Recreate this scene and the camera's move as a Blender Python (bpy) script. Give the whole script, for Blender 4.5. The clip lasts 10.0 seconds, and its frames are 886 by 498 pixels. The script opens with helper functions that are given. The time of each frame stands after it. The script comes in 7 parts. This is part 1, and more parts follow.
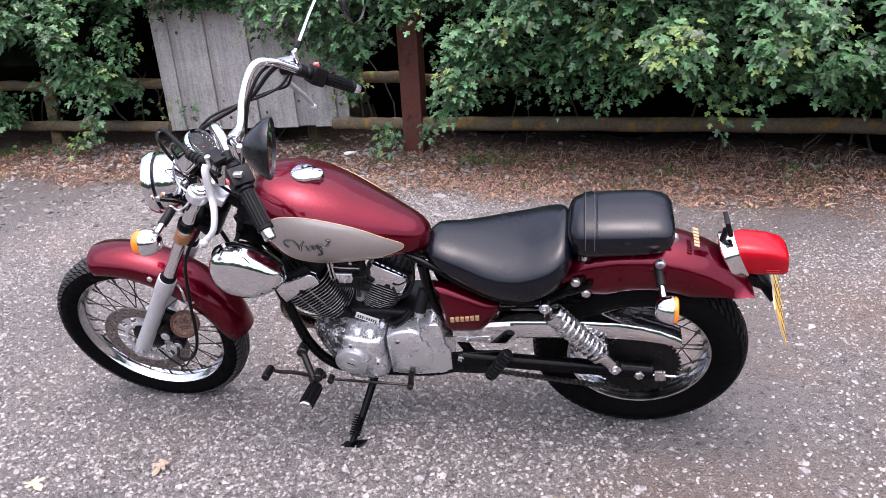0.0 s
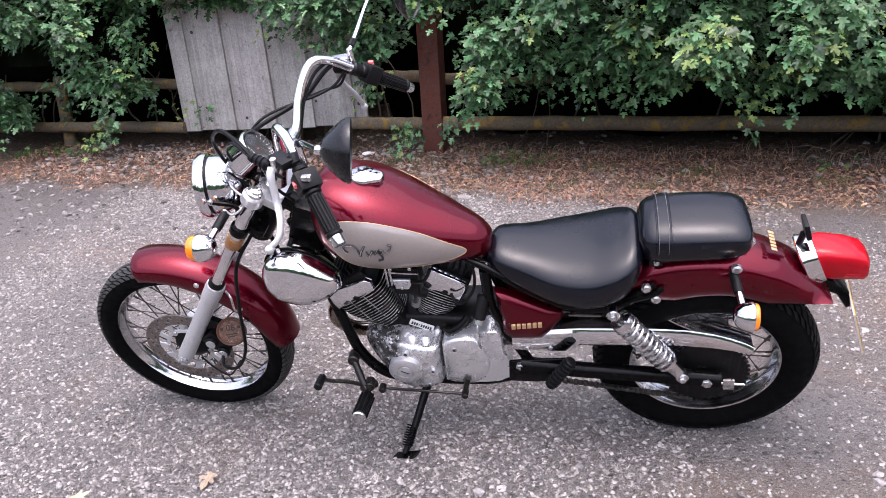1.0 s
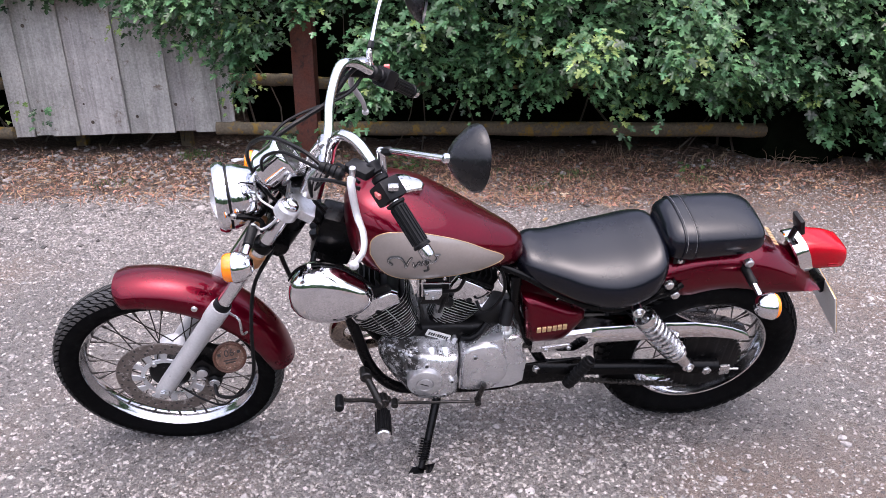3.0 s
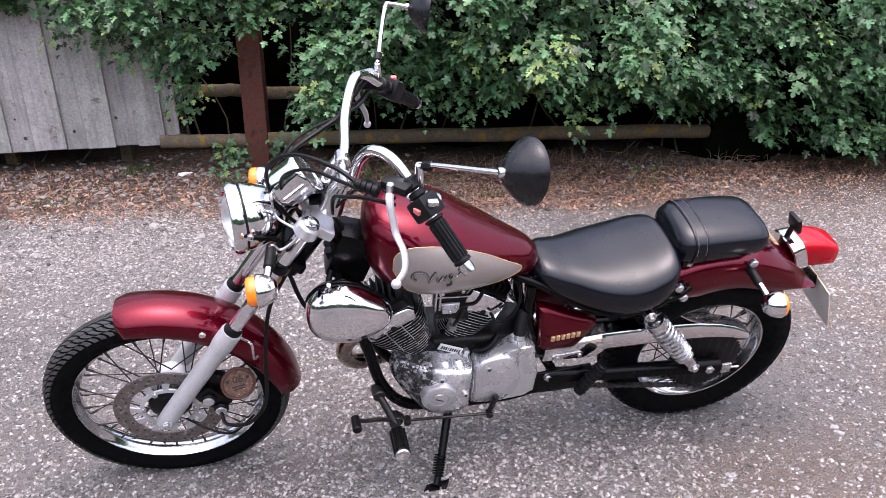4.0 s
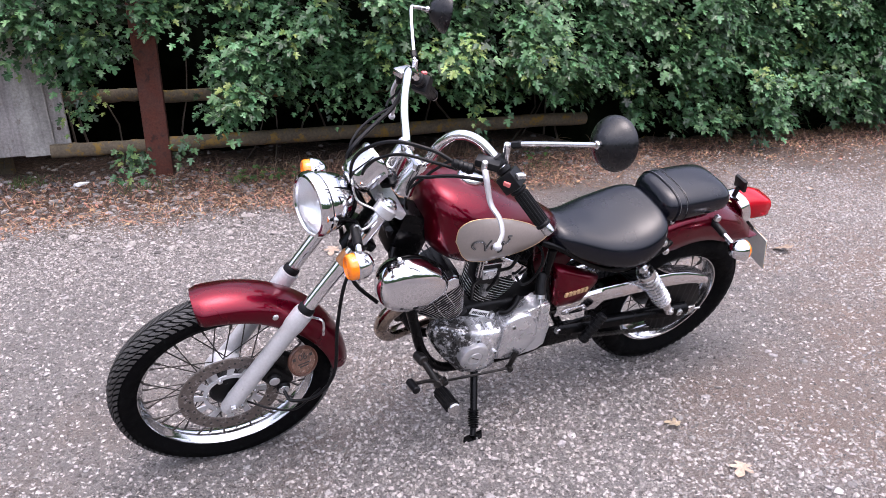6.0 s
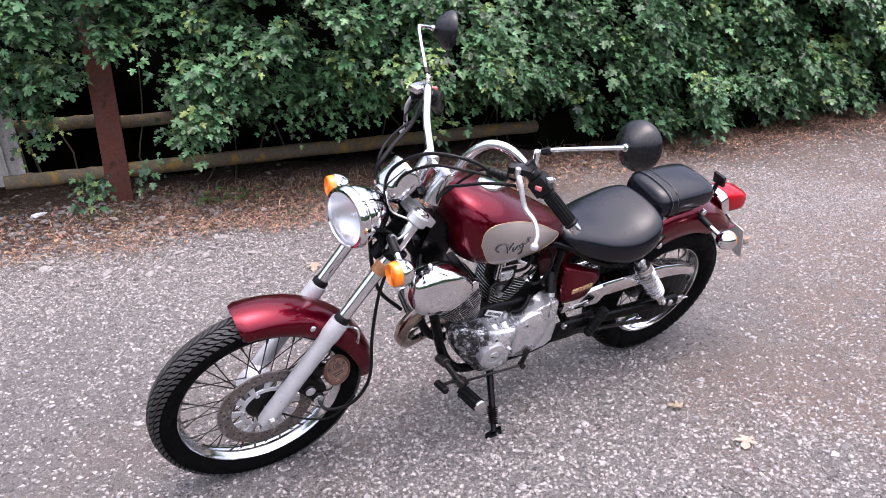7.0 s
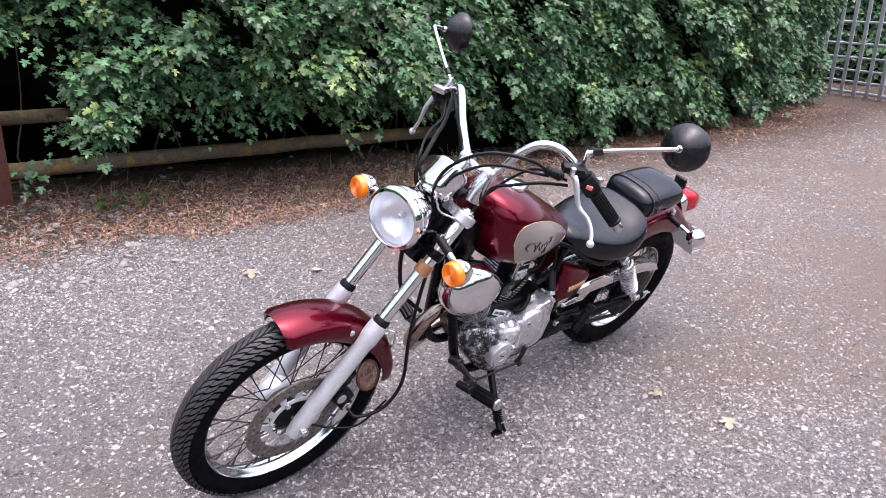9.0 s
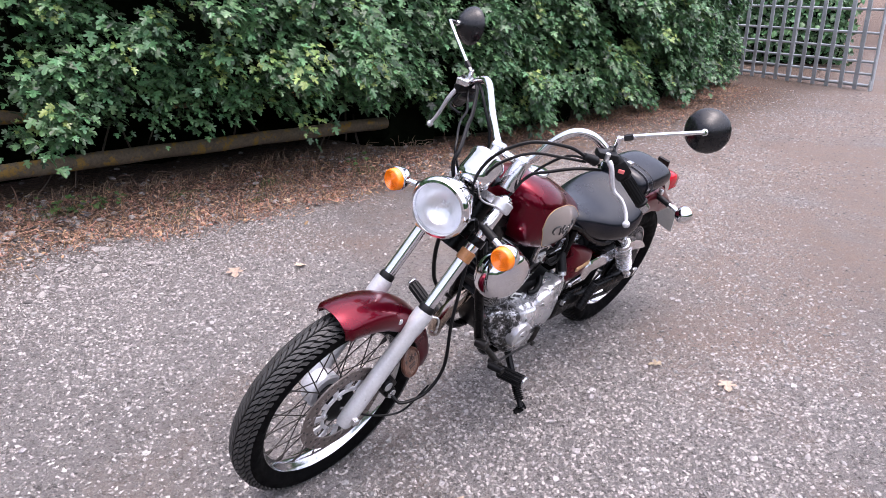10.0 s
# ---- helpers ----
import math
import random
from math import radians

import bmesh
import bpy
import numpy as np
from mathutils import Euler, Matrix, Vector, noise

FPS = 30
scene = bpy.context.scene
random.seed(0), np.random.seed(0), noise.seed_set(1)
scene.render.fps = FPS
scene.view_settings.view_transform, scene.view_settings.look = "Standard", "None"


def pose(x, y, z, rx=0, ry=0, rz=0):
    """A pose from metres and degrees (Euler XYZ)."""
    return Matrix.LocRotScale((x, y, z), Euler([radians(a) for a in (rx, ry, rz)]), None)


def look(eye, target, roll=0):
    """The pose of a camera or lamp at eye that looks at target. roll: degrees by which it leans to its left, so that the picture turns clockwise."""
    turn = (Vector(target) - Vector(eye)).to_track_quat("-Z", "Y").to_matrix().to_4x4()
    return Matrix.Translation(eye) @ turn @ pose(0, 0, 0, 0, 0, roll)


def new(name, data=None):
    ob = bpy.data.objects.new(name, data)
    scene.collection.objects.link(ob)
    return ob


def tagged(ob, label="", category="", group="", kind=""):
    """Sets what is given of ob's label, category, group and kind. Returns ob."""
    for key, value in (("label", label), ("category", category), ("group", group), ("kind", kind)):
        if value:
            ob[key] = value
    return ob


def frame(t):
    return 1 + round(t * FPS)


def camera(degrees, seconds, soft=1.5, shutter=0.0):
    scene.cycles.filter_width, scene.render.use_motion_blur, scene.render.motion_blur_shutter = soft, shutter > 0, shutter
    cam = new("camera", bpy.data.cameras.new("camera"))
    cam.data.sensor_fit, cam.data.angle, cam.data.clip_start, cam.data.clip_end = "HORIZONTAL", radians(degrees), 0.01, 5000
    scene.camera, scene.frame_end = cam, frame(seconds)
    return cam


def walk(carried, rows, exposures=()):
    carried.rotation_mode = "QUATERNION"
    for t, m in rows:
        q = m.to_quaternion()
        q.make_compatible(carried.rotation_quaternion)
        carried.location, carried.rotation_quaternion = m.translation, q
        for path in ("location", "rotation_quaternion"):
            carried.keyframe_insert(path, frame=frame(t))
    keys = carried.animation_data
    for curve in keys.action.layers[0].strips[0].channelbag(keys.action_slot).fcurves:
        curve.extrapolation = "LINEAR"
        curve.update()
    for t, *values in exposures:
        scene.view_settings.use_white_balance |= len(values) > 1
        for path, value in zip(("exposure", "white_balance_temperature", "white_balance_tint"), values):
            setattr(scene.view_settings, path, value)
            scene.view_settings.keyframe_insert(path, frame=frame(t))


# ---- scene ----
cam = camera(61.8, 10.0, soft=0.5)
PATH = [
    (0, (-0.392, -1.766, 1.271), (-0.515, 0.108, 0.582), -3.1),
    (0.5, (-0.445, -1.761, 1.267), (-0.564, 0.111, 0.575), -3.1),
    (1, (-0.552, -1.703, 1.267), (-0.674, 0.171, 0.577), -3.3),
    (1.1, (-0.584, -1.692, 1.268), (-0.696, 0.184, 0.585), -3.2),
    (1.5, (-0.662, -1.64, 1.279), (-0.716, 0.236, 0.589), -2.8),
    (2, (-0.796, -1.633, 1.274), (-0.686, 0.241, 0.582), -1.1),
    (2.2, (-0.874, -1.642, 1.275), (-0.69, 0.227, 0.586), -0.4),
    (3.3, (-1.176, -1.598, 1.285), (-0.711, 0.22, 0.594), -0.5),
    (3.5, (-1.225, -1.572, 1.288), (-0.713, 0.236, 0.605), -0.6),
    (4, (-1.301, -1.538, 1.291), (-0.717, 0.249, 0.61), -0.4),
    (4.5, (-1.414, -1.554, 1.294), (-0.756, 0.203, 0.6), 0.1),
    (5, (-1.582, -1.583, 1.293), (-0.828, 0.13, 0.587), 0.8),
    (5.2, (-1.626, -1.574, 1.308), (-0.828, 0.112, 0.588), 1.1),
    (6.3, (-1.944, -1.526, 1.314), (-0.93, 0.061, 0.64), -0.7),
    (6.5, (-1.979, -1.515, 1.321), (-0.947, 0.062, 0.652), -0.7),
    (7, (-2.127, -1.486, 1.331), (-0.998, 0.029, 0.674), -1.8),
    (7.5, (-2.277, -1.463, 1.328), (-1.086, 0.005, 0.676), -1.4),
    (8, (-2.368, -1.374, 1.315), (-1.111, 0.043, 0.674), -0.8),
    (8.5, (-2.429, -1.242, 1.325), (-1.076, 0.089, 0.693), 0.2),
    (9, (-2.501, -1.142, 1.316), (-1.06, 0.087, 0.675), 1.4),
    (9.5, (-2.648, -1.033, 1.332), (-1.143, 0.113, 0.682), 0.5),
    (10, (-2.747, -0.934, 1.329), (-1.18, 0.117, 0.665), 0.7),
]
walk(cam, [(t, look(eye, target, roll)) for t, eye, target, roll in PATH])

# ---- light: bright overcast day ----
world = bpy.data.worlds.new("overcast_sky")
scene.world = world
world.use_nodes = True
wn, wl = world.node_tree.nodes, world.node_tree.links
sky = wn.new("ShaderNodeTexSky")
sky.sky_type, sky.sun_disc = "NISHITA", False
sky.sun_elevation, sky.sun_rotation = radians(78), radians(170)
sky.air_density, sky.dust_density = 1.0, 5.0
cloud = wn.new("ShaderNodeHueSaturation")
cloud.inputs["Saturation"].default_value = 0.6
wl.new(sky.outputs[0], cloud.inputs["Color"])
wl.new(cloud.outputs[0], wn["Background"].inputs["Color"])
wn["Background"].inputs["Strength"].default_value = 0.15
sun = new("sun", bpy.data.lights.new("sun", "SUN"))
sun.data.energy, sun.data.angle, sun.data.color = 0.8, radians(100), (0.93, 0.97, 1.0)
sun.matrix_world = look((0.3, -2.0, 7.0), (0, 0, 0))
scene.view_settings.exposure = 1.68
scene.view_settings.use_white_balance = True
scene.view_settings.white_balance_temperature, scene.view_settings.white_balance_tint = 6300, 22

# ---- materials ----
def surf(name, color, rough=0.5, metal=0.0, vary=0.12, scale=18.0, bump=0.0, fine=160.0, coat=0.0, island=False, dirt=None, dirt_amount=0.0, rough_vary=0.12, transmit=0.0, spread=0.0, each=False, spec=0.5):
    """A surface with two scales of noise in its colour, noise in its gloss and fine relief."""
    m = bpy.data.materials.new(name)
    m.use_nodes = True
    n, l = m.node_tree.nodes, m.node_tree.links
    p = n["Principled BSDF"]
    p.inputs["Metallic"].default_value = metal
    p.inputs["Specular IOR Level"].default_value = spec
    p.inputs["Coat Weight"].default_value = coat
    p.inputs["Coat Roughness"].default_value = 0.025
    p.inputs["Transmission Weight"].default_value = transmit
    tc = n.new("ShaderNodeTexCoord")
    big = n.new("ShaderNodeTexNoise")
    big.inputs["Scale"].default_value, big.inputs["Detail"].default_value = scale, 6
    small = n.new("ShaderNodeTexNoise")
    small.inputs["Scale"].default_value, small.inputs["Detail"].default_value = fine, 4
    for k in (big, small):
        l.new(tc.outputs["Object"], k.inputs["Vector"])
    add = n.new("ShaderNodeMath")
    add.operation = "ADD"
    l.new(big.outputs["Fac"], add.inputs[0])
    l.new(small.outputs["Fac"], add.inputs[1])
    ramp = n.new("ShaderNodeMapRange")
    ramp.inputs["From Min"].default_value, ramp.inputs["From Max"].default_value = 0.7, 1.3
    ramp.inputs["To Min"].default_value, ramp.inputs["To Max"].default_value = 1 - vary, 1 + vary
    l.new(add.outputs[0], ramp.inputs["Value"])
    col = n.new("ShaderNodeHueSaturation")
    col.inputs["Color"].default_value = (*color, 1)
    l.new(ramp.outputs[0], col.inputs["Value"])
    out = col.outputs[0]
    if island or each:
        geo = n.new("ShaderNodeObjectInfo" if each else "ShaderNodeNewGeometry")
        rnd = geo.outputs["Random" if each else "Random Per Island"]
        r2 = n.new("ShaderNodeMapRange")
        r2.inputs["To Min"].default_value, r2.inputs["To Max"].default_value = 1 - spread, 1 + spread
        l.new(rnd, r2.inputs["Value"])
        c2 = n.new("ShaderNodeHueSaturation")
        l.new(out, c2.inputs["Color"])
        l.new(r2.outputs[0], c2.inputs["Value"])
        hue = n.new("ShaderNodeMath")
        hue.operation = "MULTIPLY_ADD"
        hue.inputs[1].default_value, hue.inputs[2].default_value = 0.05, 0.475
        wob = n.new("ShaderNodeMath")
        wob.operation = "FRACT"
        w1 = n.new("ShaderNodeMath")
        w1.operation = "MULTIPLY"
        w1.inputs[1].default_value = 17.3
        l.new(rnd, w1.inputs[0])
        l.new(w1.outputs[0], wob.inputs[0])
        l.new(wob.outputs[0], hue.inputs[0])
        l.new(hue.outputs[0], c2.inputs["Hue"])
        out = c2.outputs[0]
    if dirt:
        mask = n.new("ShaderNodeTexNoise")
        mask.inputs["Scale"].default_value, mask.inputs["Detail"].default_value, mask.inputs["Roughness"].default_value = scale * 2.1, 9, 0.7
        l.new(tc.outputs["Object"], mask.inputs["Vector"])
        edge = n.new("ShaderNodeMapRange")
        edge.inputs["From Min"].default_value, edge.inputs["From Max"].default_value = 0.66 - dirt_amount * 0.32, 0.74 - dirt_amount * 0.3
        l.new(mask.outputs["Fac"], edge.inputs["Value"])
        mix = n.new("ShaderNodeMix")
        mix.data_type = "RGBA"
        mix.inputs["B"].default_value = (*dirt, 1)
        mix.inputs["A"].default_value = (*color, 1)
        l.new(edge.outputs[0], mix.inputs["Factor"])
        l.new(out, [s for s in mix.inputs if s.name == "A" and s.type == "RGBA"][0])
        [s for s in mix.inputs if s.name == "B" and s.type == "RGBA"][0].default_value = (*dirt, 1)
        out = [s for s in mix.outputs if s.type == "RGBA"][0]
        if metal > 0.3:
            mt = n.new("ShaderNodeMapRange")
            mt.inputs["To Min"].default_value, mt.inputs["To Max"].default_value = metal, metal * 0.25
            l.new(edge.outputs[0], mt.inputs["Value"])
            l.new(mt.outputs[0], p.inputs["Metallic"])
    l.new(out, p.inputs["Base Color"])
    rr = n.new("ShaderNodeMapRange")
    rr.inputs["From Min"].default_value, rr.inputs["From Max"].default_value = 0.35, 0.65
    rr.inputs["To Min"].default_value, rr.inputs["To Max"].default_value = max(rough * (1 - rough_vary * 2), 0.01), min(rough * (1 + rough_vary * 2) + 0.01, 1)
    l.new(big.outputs["Fac"], rr.inputs["Value"])
    l.new(rr.outputs[0], p.inputs["Roughness"])
    if bump:
        b = n.new("ShaderNodeBump")
        b.inputs["Strength"].default_value, b.inputs["Distance"].default_value = min(bump, 1), 0.002
        l.new(small.outputs["Fac"], b.inputs["Height"])
        l.new(b.outputs[0], p.inputs["Normal"])
    return m


RED = surf("burgundy_paint", (0.105, 0.0006, 0.009), 0.28, 0.8, 0.08, 6, coat=0.42, spec=0.1)
TAUPE = surf("taupe_paint", (0.30, 0.265, 0.245), 0.34, 0.4, 0.06, 9, coat=0.9)
GOLD = surf("gold_line", (0.55, 0.36, 0.19), 0.45, 0.3)
CHROME = surf("chrome", (0.74, 0.74, 0.76), 0.05, 1.0, 0.06, 14, dirt=(0.30, 0.25, 0.2), dirt_amount=0.05)
DULL_CHROME = surf("dull_chrome", (0.62, 0.62, 0.63), 0.2, 1.0, 0.15, 22, bump=0.05, dirt=(0.2, 0.16, 0.12), dirt_amount=0.22)
SILVER = surf("silver_painted_alloy", (0.50, 0.50, 0.51), 0.38, 0.35, 0.1, 24, bump=0.06, dirt=(0.2, 0.19, 0.17), dirt_amount=0.1)
ALLOY = surf("cast_alloy", (0.60, 0.60, 0.61), 0.34, 0.75, 0.14, 16, bump=0.08, dirt=(0.22, 0.21, 0.2), dirt_amount=0.12)
SATIN = surf("satin_alloy", (0.72, 0.72, 0.735), 0.27, 0.8, 0.06, 16, bump=0.03)
WORN = surf("flaking_alloy", (0.72, 0.72, 0.73), 0.25, 0.8, 0.22, 24, bump=0.45, fine=120, dirt=(0.03, 0.029, 0.028), dirt_amount=0.80)
RIM_CHROME = surf("rim_chrome", (0.62, 0.62, 0.63), 0.13, 1.0, 0.15, 30, bump=0.04, dirt=(0.16, 0.13, 0.11), dirt_amount=0.15)
DARK_STEEL = surf("grimy_steel", (0.035, 0.033, 0.031), 0.4, 0.8, 0.25, 30, bump=0.1, dirt=(0.04, 0.03, 0.025), dirt_amount=0.4)
BLACK = surf("black_paint", (0.002, 0.002, 0.0022), 0.25, 0.0, 0.3, 20, spec=0.12, bump=0.05, dirt=(0.02, 0.018, 0.016), dirt_amount=0.1)
ENGINE_BLACK = surf("engine_black", (0.0035, 0.0035, 0.0038), 0.42, 0.0, 0.3, 30, bump=0.12, spec=0.2, dirt=(0.06, 0.056, 0.052), dirt_amount=0.15)
ENGINE_CASE = surf("grimy_alloy", (0.24, 0.24, 0.24), 0.5, 0.5, 0.25, 22, bump=0.2, dirt=(0.05, 0.05, 0.05), dirt_amount=0.45)
FIN_EDGE = surf("bright_fin_edge", (0.5, 0.5, 0.5), 0.3, 0.8, 0.2, 40)
RUBBER = surf("tyre_rubber", (0.0022, 0.0022, 0.0024), 0.75, 0.0, 0.25, 30, bump=0.3, fine=300, spec=0.06, dirt=(0.005, 0.0067, 0.0065), dirt_amount=0.3)
TREAD = surf("dusty_tread", (0.032, 0.031, 0.030), 0.55, 0.0, 0.35, 26, bump=0.3, fine=240, spec=0.4)
REAR_TREAD = surf("rear_tread", (0.004, 0.004, 0.0042), 0.6, 0.0, 0.3, 26, bump=0.3, fine=240, spec=0.15)
GRIP = surf("grip_rubber", (0.003, 0.003, 0.0034), 0.45, 0.0, 0.2, 40, bump=0.15, spec=0.2)
PLASTIC = surf("black_plastic", (0.004, 0.004, 0.0046), 0.42, 0.0, 0.2, 30, bump=0.12, fine=400, spec=0.22)
VINYL = surf("black_vinyl", (0.0022, 0.0027, 0.0055), 0.23, 0.0, 0.25, 10, bump=0.06, fine=420, spec=0.38, dirt=(0.012, 0.014, 0.018), dirt_amount=0.12)
RUST = surf("brown_rusty_disc", (0.16, 0.135, 0.122), 0.5, 0.6, 0.25, 40, bump=0.2, dirt=(0.33, 0.3, 0.28), dirt_amount=0.35)
AMBER = surf("amber_lens", (0.9, 0.21, 0.004), 0.14, 0.0, 0.08, 60, coat=0.6)
RED_LENS = surf("red_lens", (0.36, 0.003, 0.010), 0.1, 0.0, 0.1, 40, spec=0.25)
REFLECTOR = surf("faded_orange_band", (0.30, 0.135, 0.05), 0.4, 0.0, 0.25, 60, bump=0.2)
PLATE_Y = surf("yellow_plate", (0.72, 0.42, 0.06), 0.35, 0.0, 0.2, 14, dirt=(0.35, 0.2, 0.06), dirt_amount=0.3)
PLATE_B = surf("plate_back", (0.55, 0.54, 0.51), 0.5, 0.0, 0.1, 16)
WHITE = surf("white_label", (0.72, 0.72, 0.7), 0.5)
STITCH = surf("grey_stitching", (0.16, 0.16, 0.16), 0.7)
INK = surf("black_ink", (0.02, 0.02, 0.02), 0.5)
PINK = surf("red_button", (0.72, 0.16, 0.15), 0.5)
SPRING_STEEL = surf("spring_steel", (0.66, 0.66, 0.67), 0.24, 0.95, 0.15, 40)
STEEL = surf("bolt_steel", (0.55, 0.55, 0.55), 0.28, 0.9, 0.2, 60)
CHAIN = surf("oily_chain", (0.05, 0.045, 0.04), 0.45, 0.6, 0.3, 90)
TAN = surf("tax_disc_brown", (0.07, 0.026, 0.015), 0.4, 0.0, 0.4, 50, dirt=(0.16, 0.10, 0.075), dirt_amount=0.25)
HEADER = surf("burnt_chrome", (0.36, 0.29, 0.24), 0.2, 1.0, 0.25, 18, bump=0.05, dirt=(0.07, 0.05, 0.04), dirt_amount=0.3)
LAMP_BOWL = surf("lamp_bowl", (0.93, 0.93, 0.94), 0.38, 1.0, 0.02)
MIRROR_BLACK = surf("dusty_black_shell", (0.0045, 0.0045, 0.0055), 0.27, 0.0, 0.3, 40, bump=0.06, fine=300, spec=0.4, dirt=(0.03, 0.03, 0.03), dirt_amount=0.1)
MIRROR = surf("mirror_glass", (0.9, 0.9, 0.9), 0.02, 1.0, 0.0)
GALV = surf("galvanised_steel", (0.37, 0.395, 0.41), 0.5, 0.35, 0.15, 9, bump=0.1, dirt=(0.25, 0.24, 0.23), dirt_amount=0.2)
BARK = surf("hedge_bark", (0.08, 0.065, 0.05), 0.9, 0.0, 0.4, 30, bump=0.6)


def glass(name, color=(1, 1, 1), rough=0.02):
    m = bpy.data.materials.new(name)
    m.use_nodes = True
    p = m.node_tree.nodes["Principled BSDF"]
    p.inputs["Base Color"].default_value = (*color, 1)
    p.inputs["Roughness"].default_value, p.inputs["Transmission Weight"].default_value, p.inputs["IOR"].default_value = rough, 1.0, 1.45
    return m


GLASS = glass("lamp_glass", (0.98, 0.99, 1.0), 0.04)
DIAL_GLASS = glass("dial_glass")


def worn_in_front(m, x0, x1):
    """Keep the flaked patches to the part of a cover that faces the road spray."""
    n, l = m.node_tree.nodes, m.node_tree.links
    tc = n.new("ShaderNodeTexCoord")
    sep = n.new("ShaderNodeSeparateXYZ")
    l.new(tc.outputs["Object"], sep.inputs[0])
    fade = n.new("ShaderNodeMapRange")
    fade.inputs["From Min"].default_value, fade.inputs["From Max"].default_value = x0, x1
    l.new(sep.outputs[0], fade.inputs["Value"])
    for k in [q for q in n if q.type == "MIX" or (q.type == "MAP_RANGE" and q.outputs[0].is_linked and q.outputs[0].links[0].to_socket.name == "Metallic")]:
        s = k.inputs["Factor"] if k.type == "MIX" else k.inputs["Value"]
        src = s.links[0].from_socket
        mul = n.new("ShaderNodeMath")
        mul.operation = "MULTIPLY"
        l.new(src, mul.inputs[0])
        l.new(fade.outputs[0], mul.inputs[1])
        l.new(mul.outputs[0], s)


worn_in_front(WORN, 0.765, 0.81)

# ---- mesh tools ----
V = Vector


def mesh_ob(name, bm, material, parent=None, label="", sharp=38):
    me = bpy.data.meshes.new(name)
    bmesh.ops.recalc_face_normals(bm, faces=bm.faces)
    bm.to_mesh(me)
    bm.free()
    me.shade_smooth()
    me.set_sharp_from_angle(angle=radians(sharp))
    me.materials.append(material)
    ob = new(name, me)
    if parent:
        ob.parent = parent
    return tagged(ob, label)


def part(name, bm, material, parent, label="", sharp=38):
    return mesh_ob(name, bm, material, parent, label, sharp)


def loft(bm, rings, closed=True, cap=True):
    """Skin over rings of points, all with the same count."""
    vs = [[bm.verts.new(p) for p in r] for r in rings]
    n = len(rings[0])
    for a, b in zip(vs, vs[1:]):
        for i in range(n if closed else n - 1):
            j = (i + 1) % n
            bm.faces.new((a[i], a[j], b[j], b[i]))
    if cap and closed:
        bm.faces.new(vs[0])
        bm.faces.new(vs[-1])
    return bm


def smooth_path(pts, steps=6):
    """A Catmull-Rom curve through the points."""
    p = [V(q) for q in pts]
    if len(p) < 3 or steps < 2:
        return p
    q = [2 * p[0] - p[1], *p, 2 * p[-1] - p[-2]]
    out = []
    for i in range(1, len(q) - 2):
        for k in range(steps):
            t = k / steps
            a, b, c, d = q[i - 1], q[i], q[i + 1], q[i + 2]
            out.append(0.5 * (2 * b + (c - a) * t + (2 * a - 5 * b + 4 * c - d) * t * t + (3 * b - a - 3 * c + d) * t ** 3))
    return out + [p[-1]]


def tube(bm, pts, r, n=10, steps=6, closed=False, cap=True, flat=1.0):
    """A round bar along a smoothed path. r: a number, or one for each end."""
    p = smooth_path(pts, steps)
    m = len(p)
    up = None
    rings = []
    for i, c in enumerate(p):
        if closed:
            d = (p[(i + 1) % m] - p[i - 1]).normalized()
        else:
            d = (p[min(i + 1, m - 1)] - p[max(i - 1, 0)]).normalized()
        if up is None:
            up = d.orthogonal().normalized()
        up = (up - d * up.dot(d)).normalized()
        side = d.cross(up)
        rad = r if not isinstance(r, (tuple, list)) else r[0] + (r[1] - r[0]) * i / (m - 1)
        rings.append([c + rad * (math.cos(a) * up + flat * math.sin(a) * side) for a in (2 * math.pi * k / n for k in range(n))])
    if closed:
        rings.append(rings[0])
    return loft(bm, rings, cap=cap and not closed)


def spin(bm, profile, origin, axis, n=32, cap=False, closed=False):
    """Turn a profile of (radius, height) round an axis."""
    axis = V(axis).normalized()
    a = axis.orthogonal().normalized()
    b = axis.cross(a)
    o = V(origin)
    prof = list(profile) + ([profile[0]] if closed else [])
    rings = [[o + axis * h + max(r, 1e-5) * (math.cos(t) * a + math.sin(t) * b) for t in (2 * math.pi * k / n for k in range(n))] for r, h in prof]
    return loft(bm, rings, cap=cap)


def rod(bm, a, b, r, n=12, r2=None, bevel=0.0):
    a, b = V(a), V(b)
    h = (b - a).length
    r2 = r if r2 is None else r2
    e = min(bevel, r * 0.5, h * 0.3)
    prof = [(r - e, 0), (r, e), (r2, h - e), (r2 - e, h)] if e else [(r, 0), (r2, h)]
    return spin(bm, prof, a, b - a, n, cap=True)


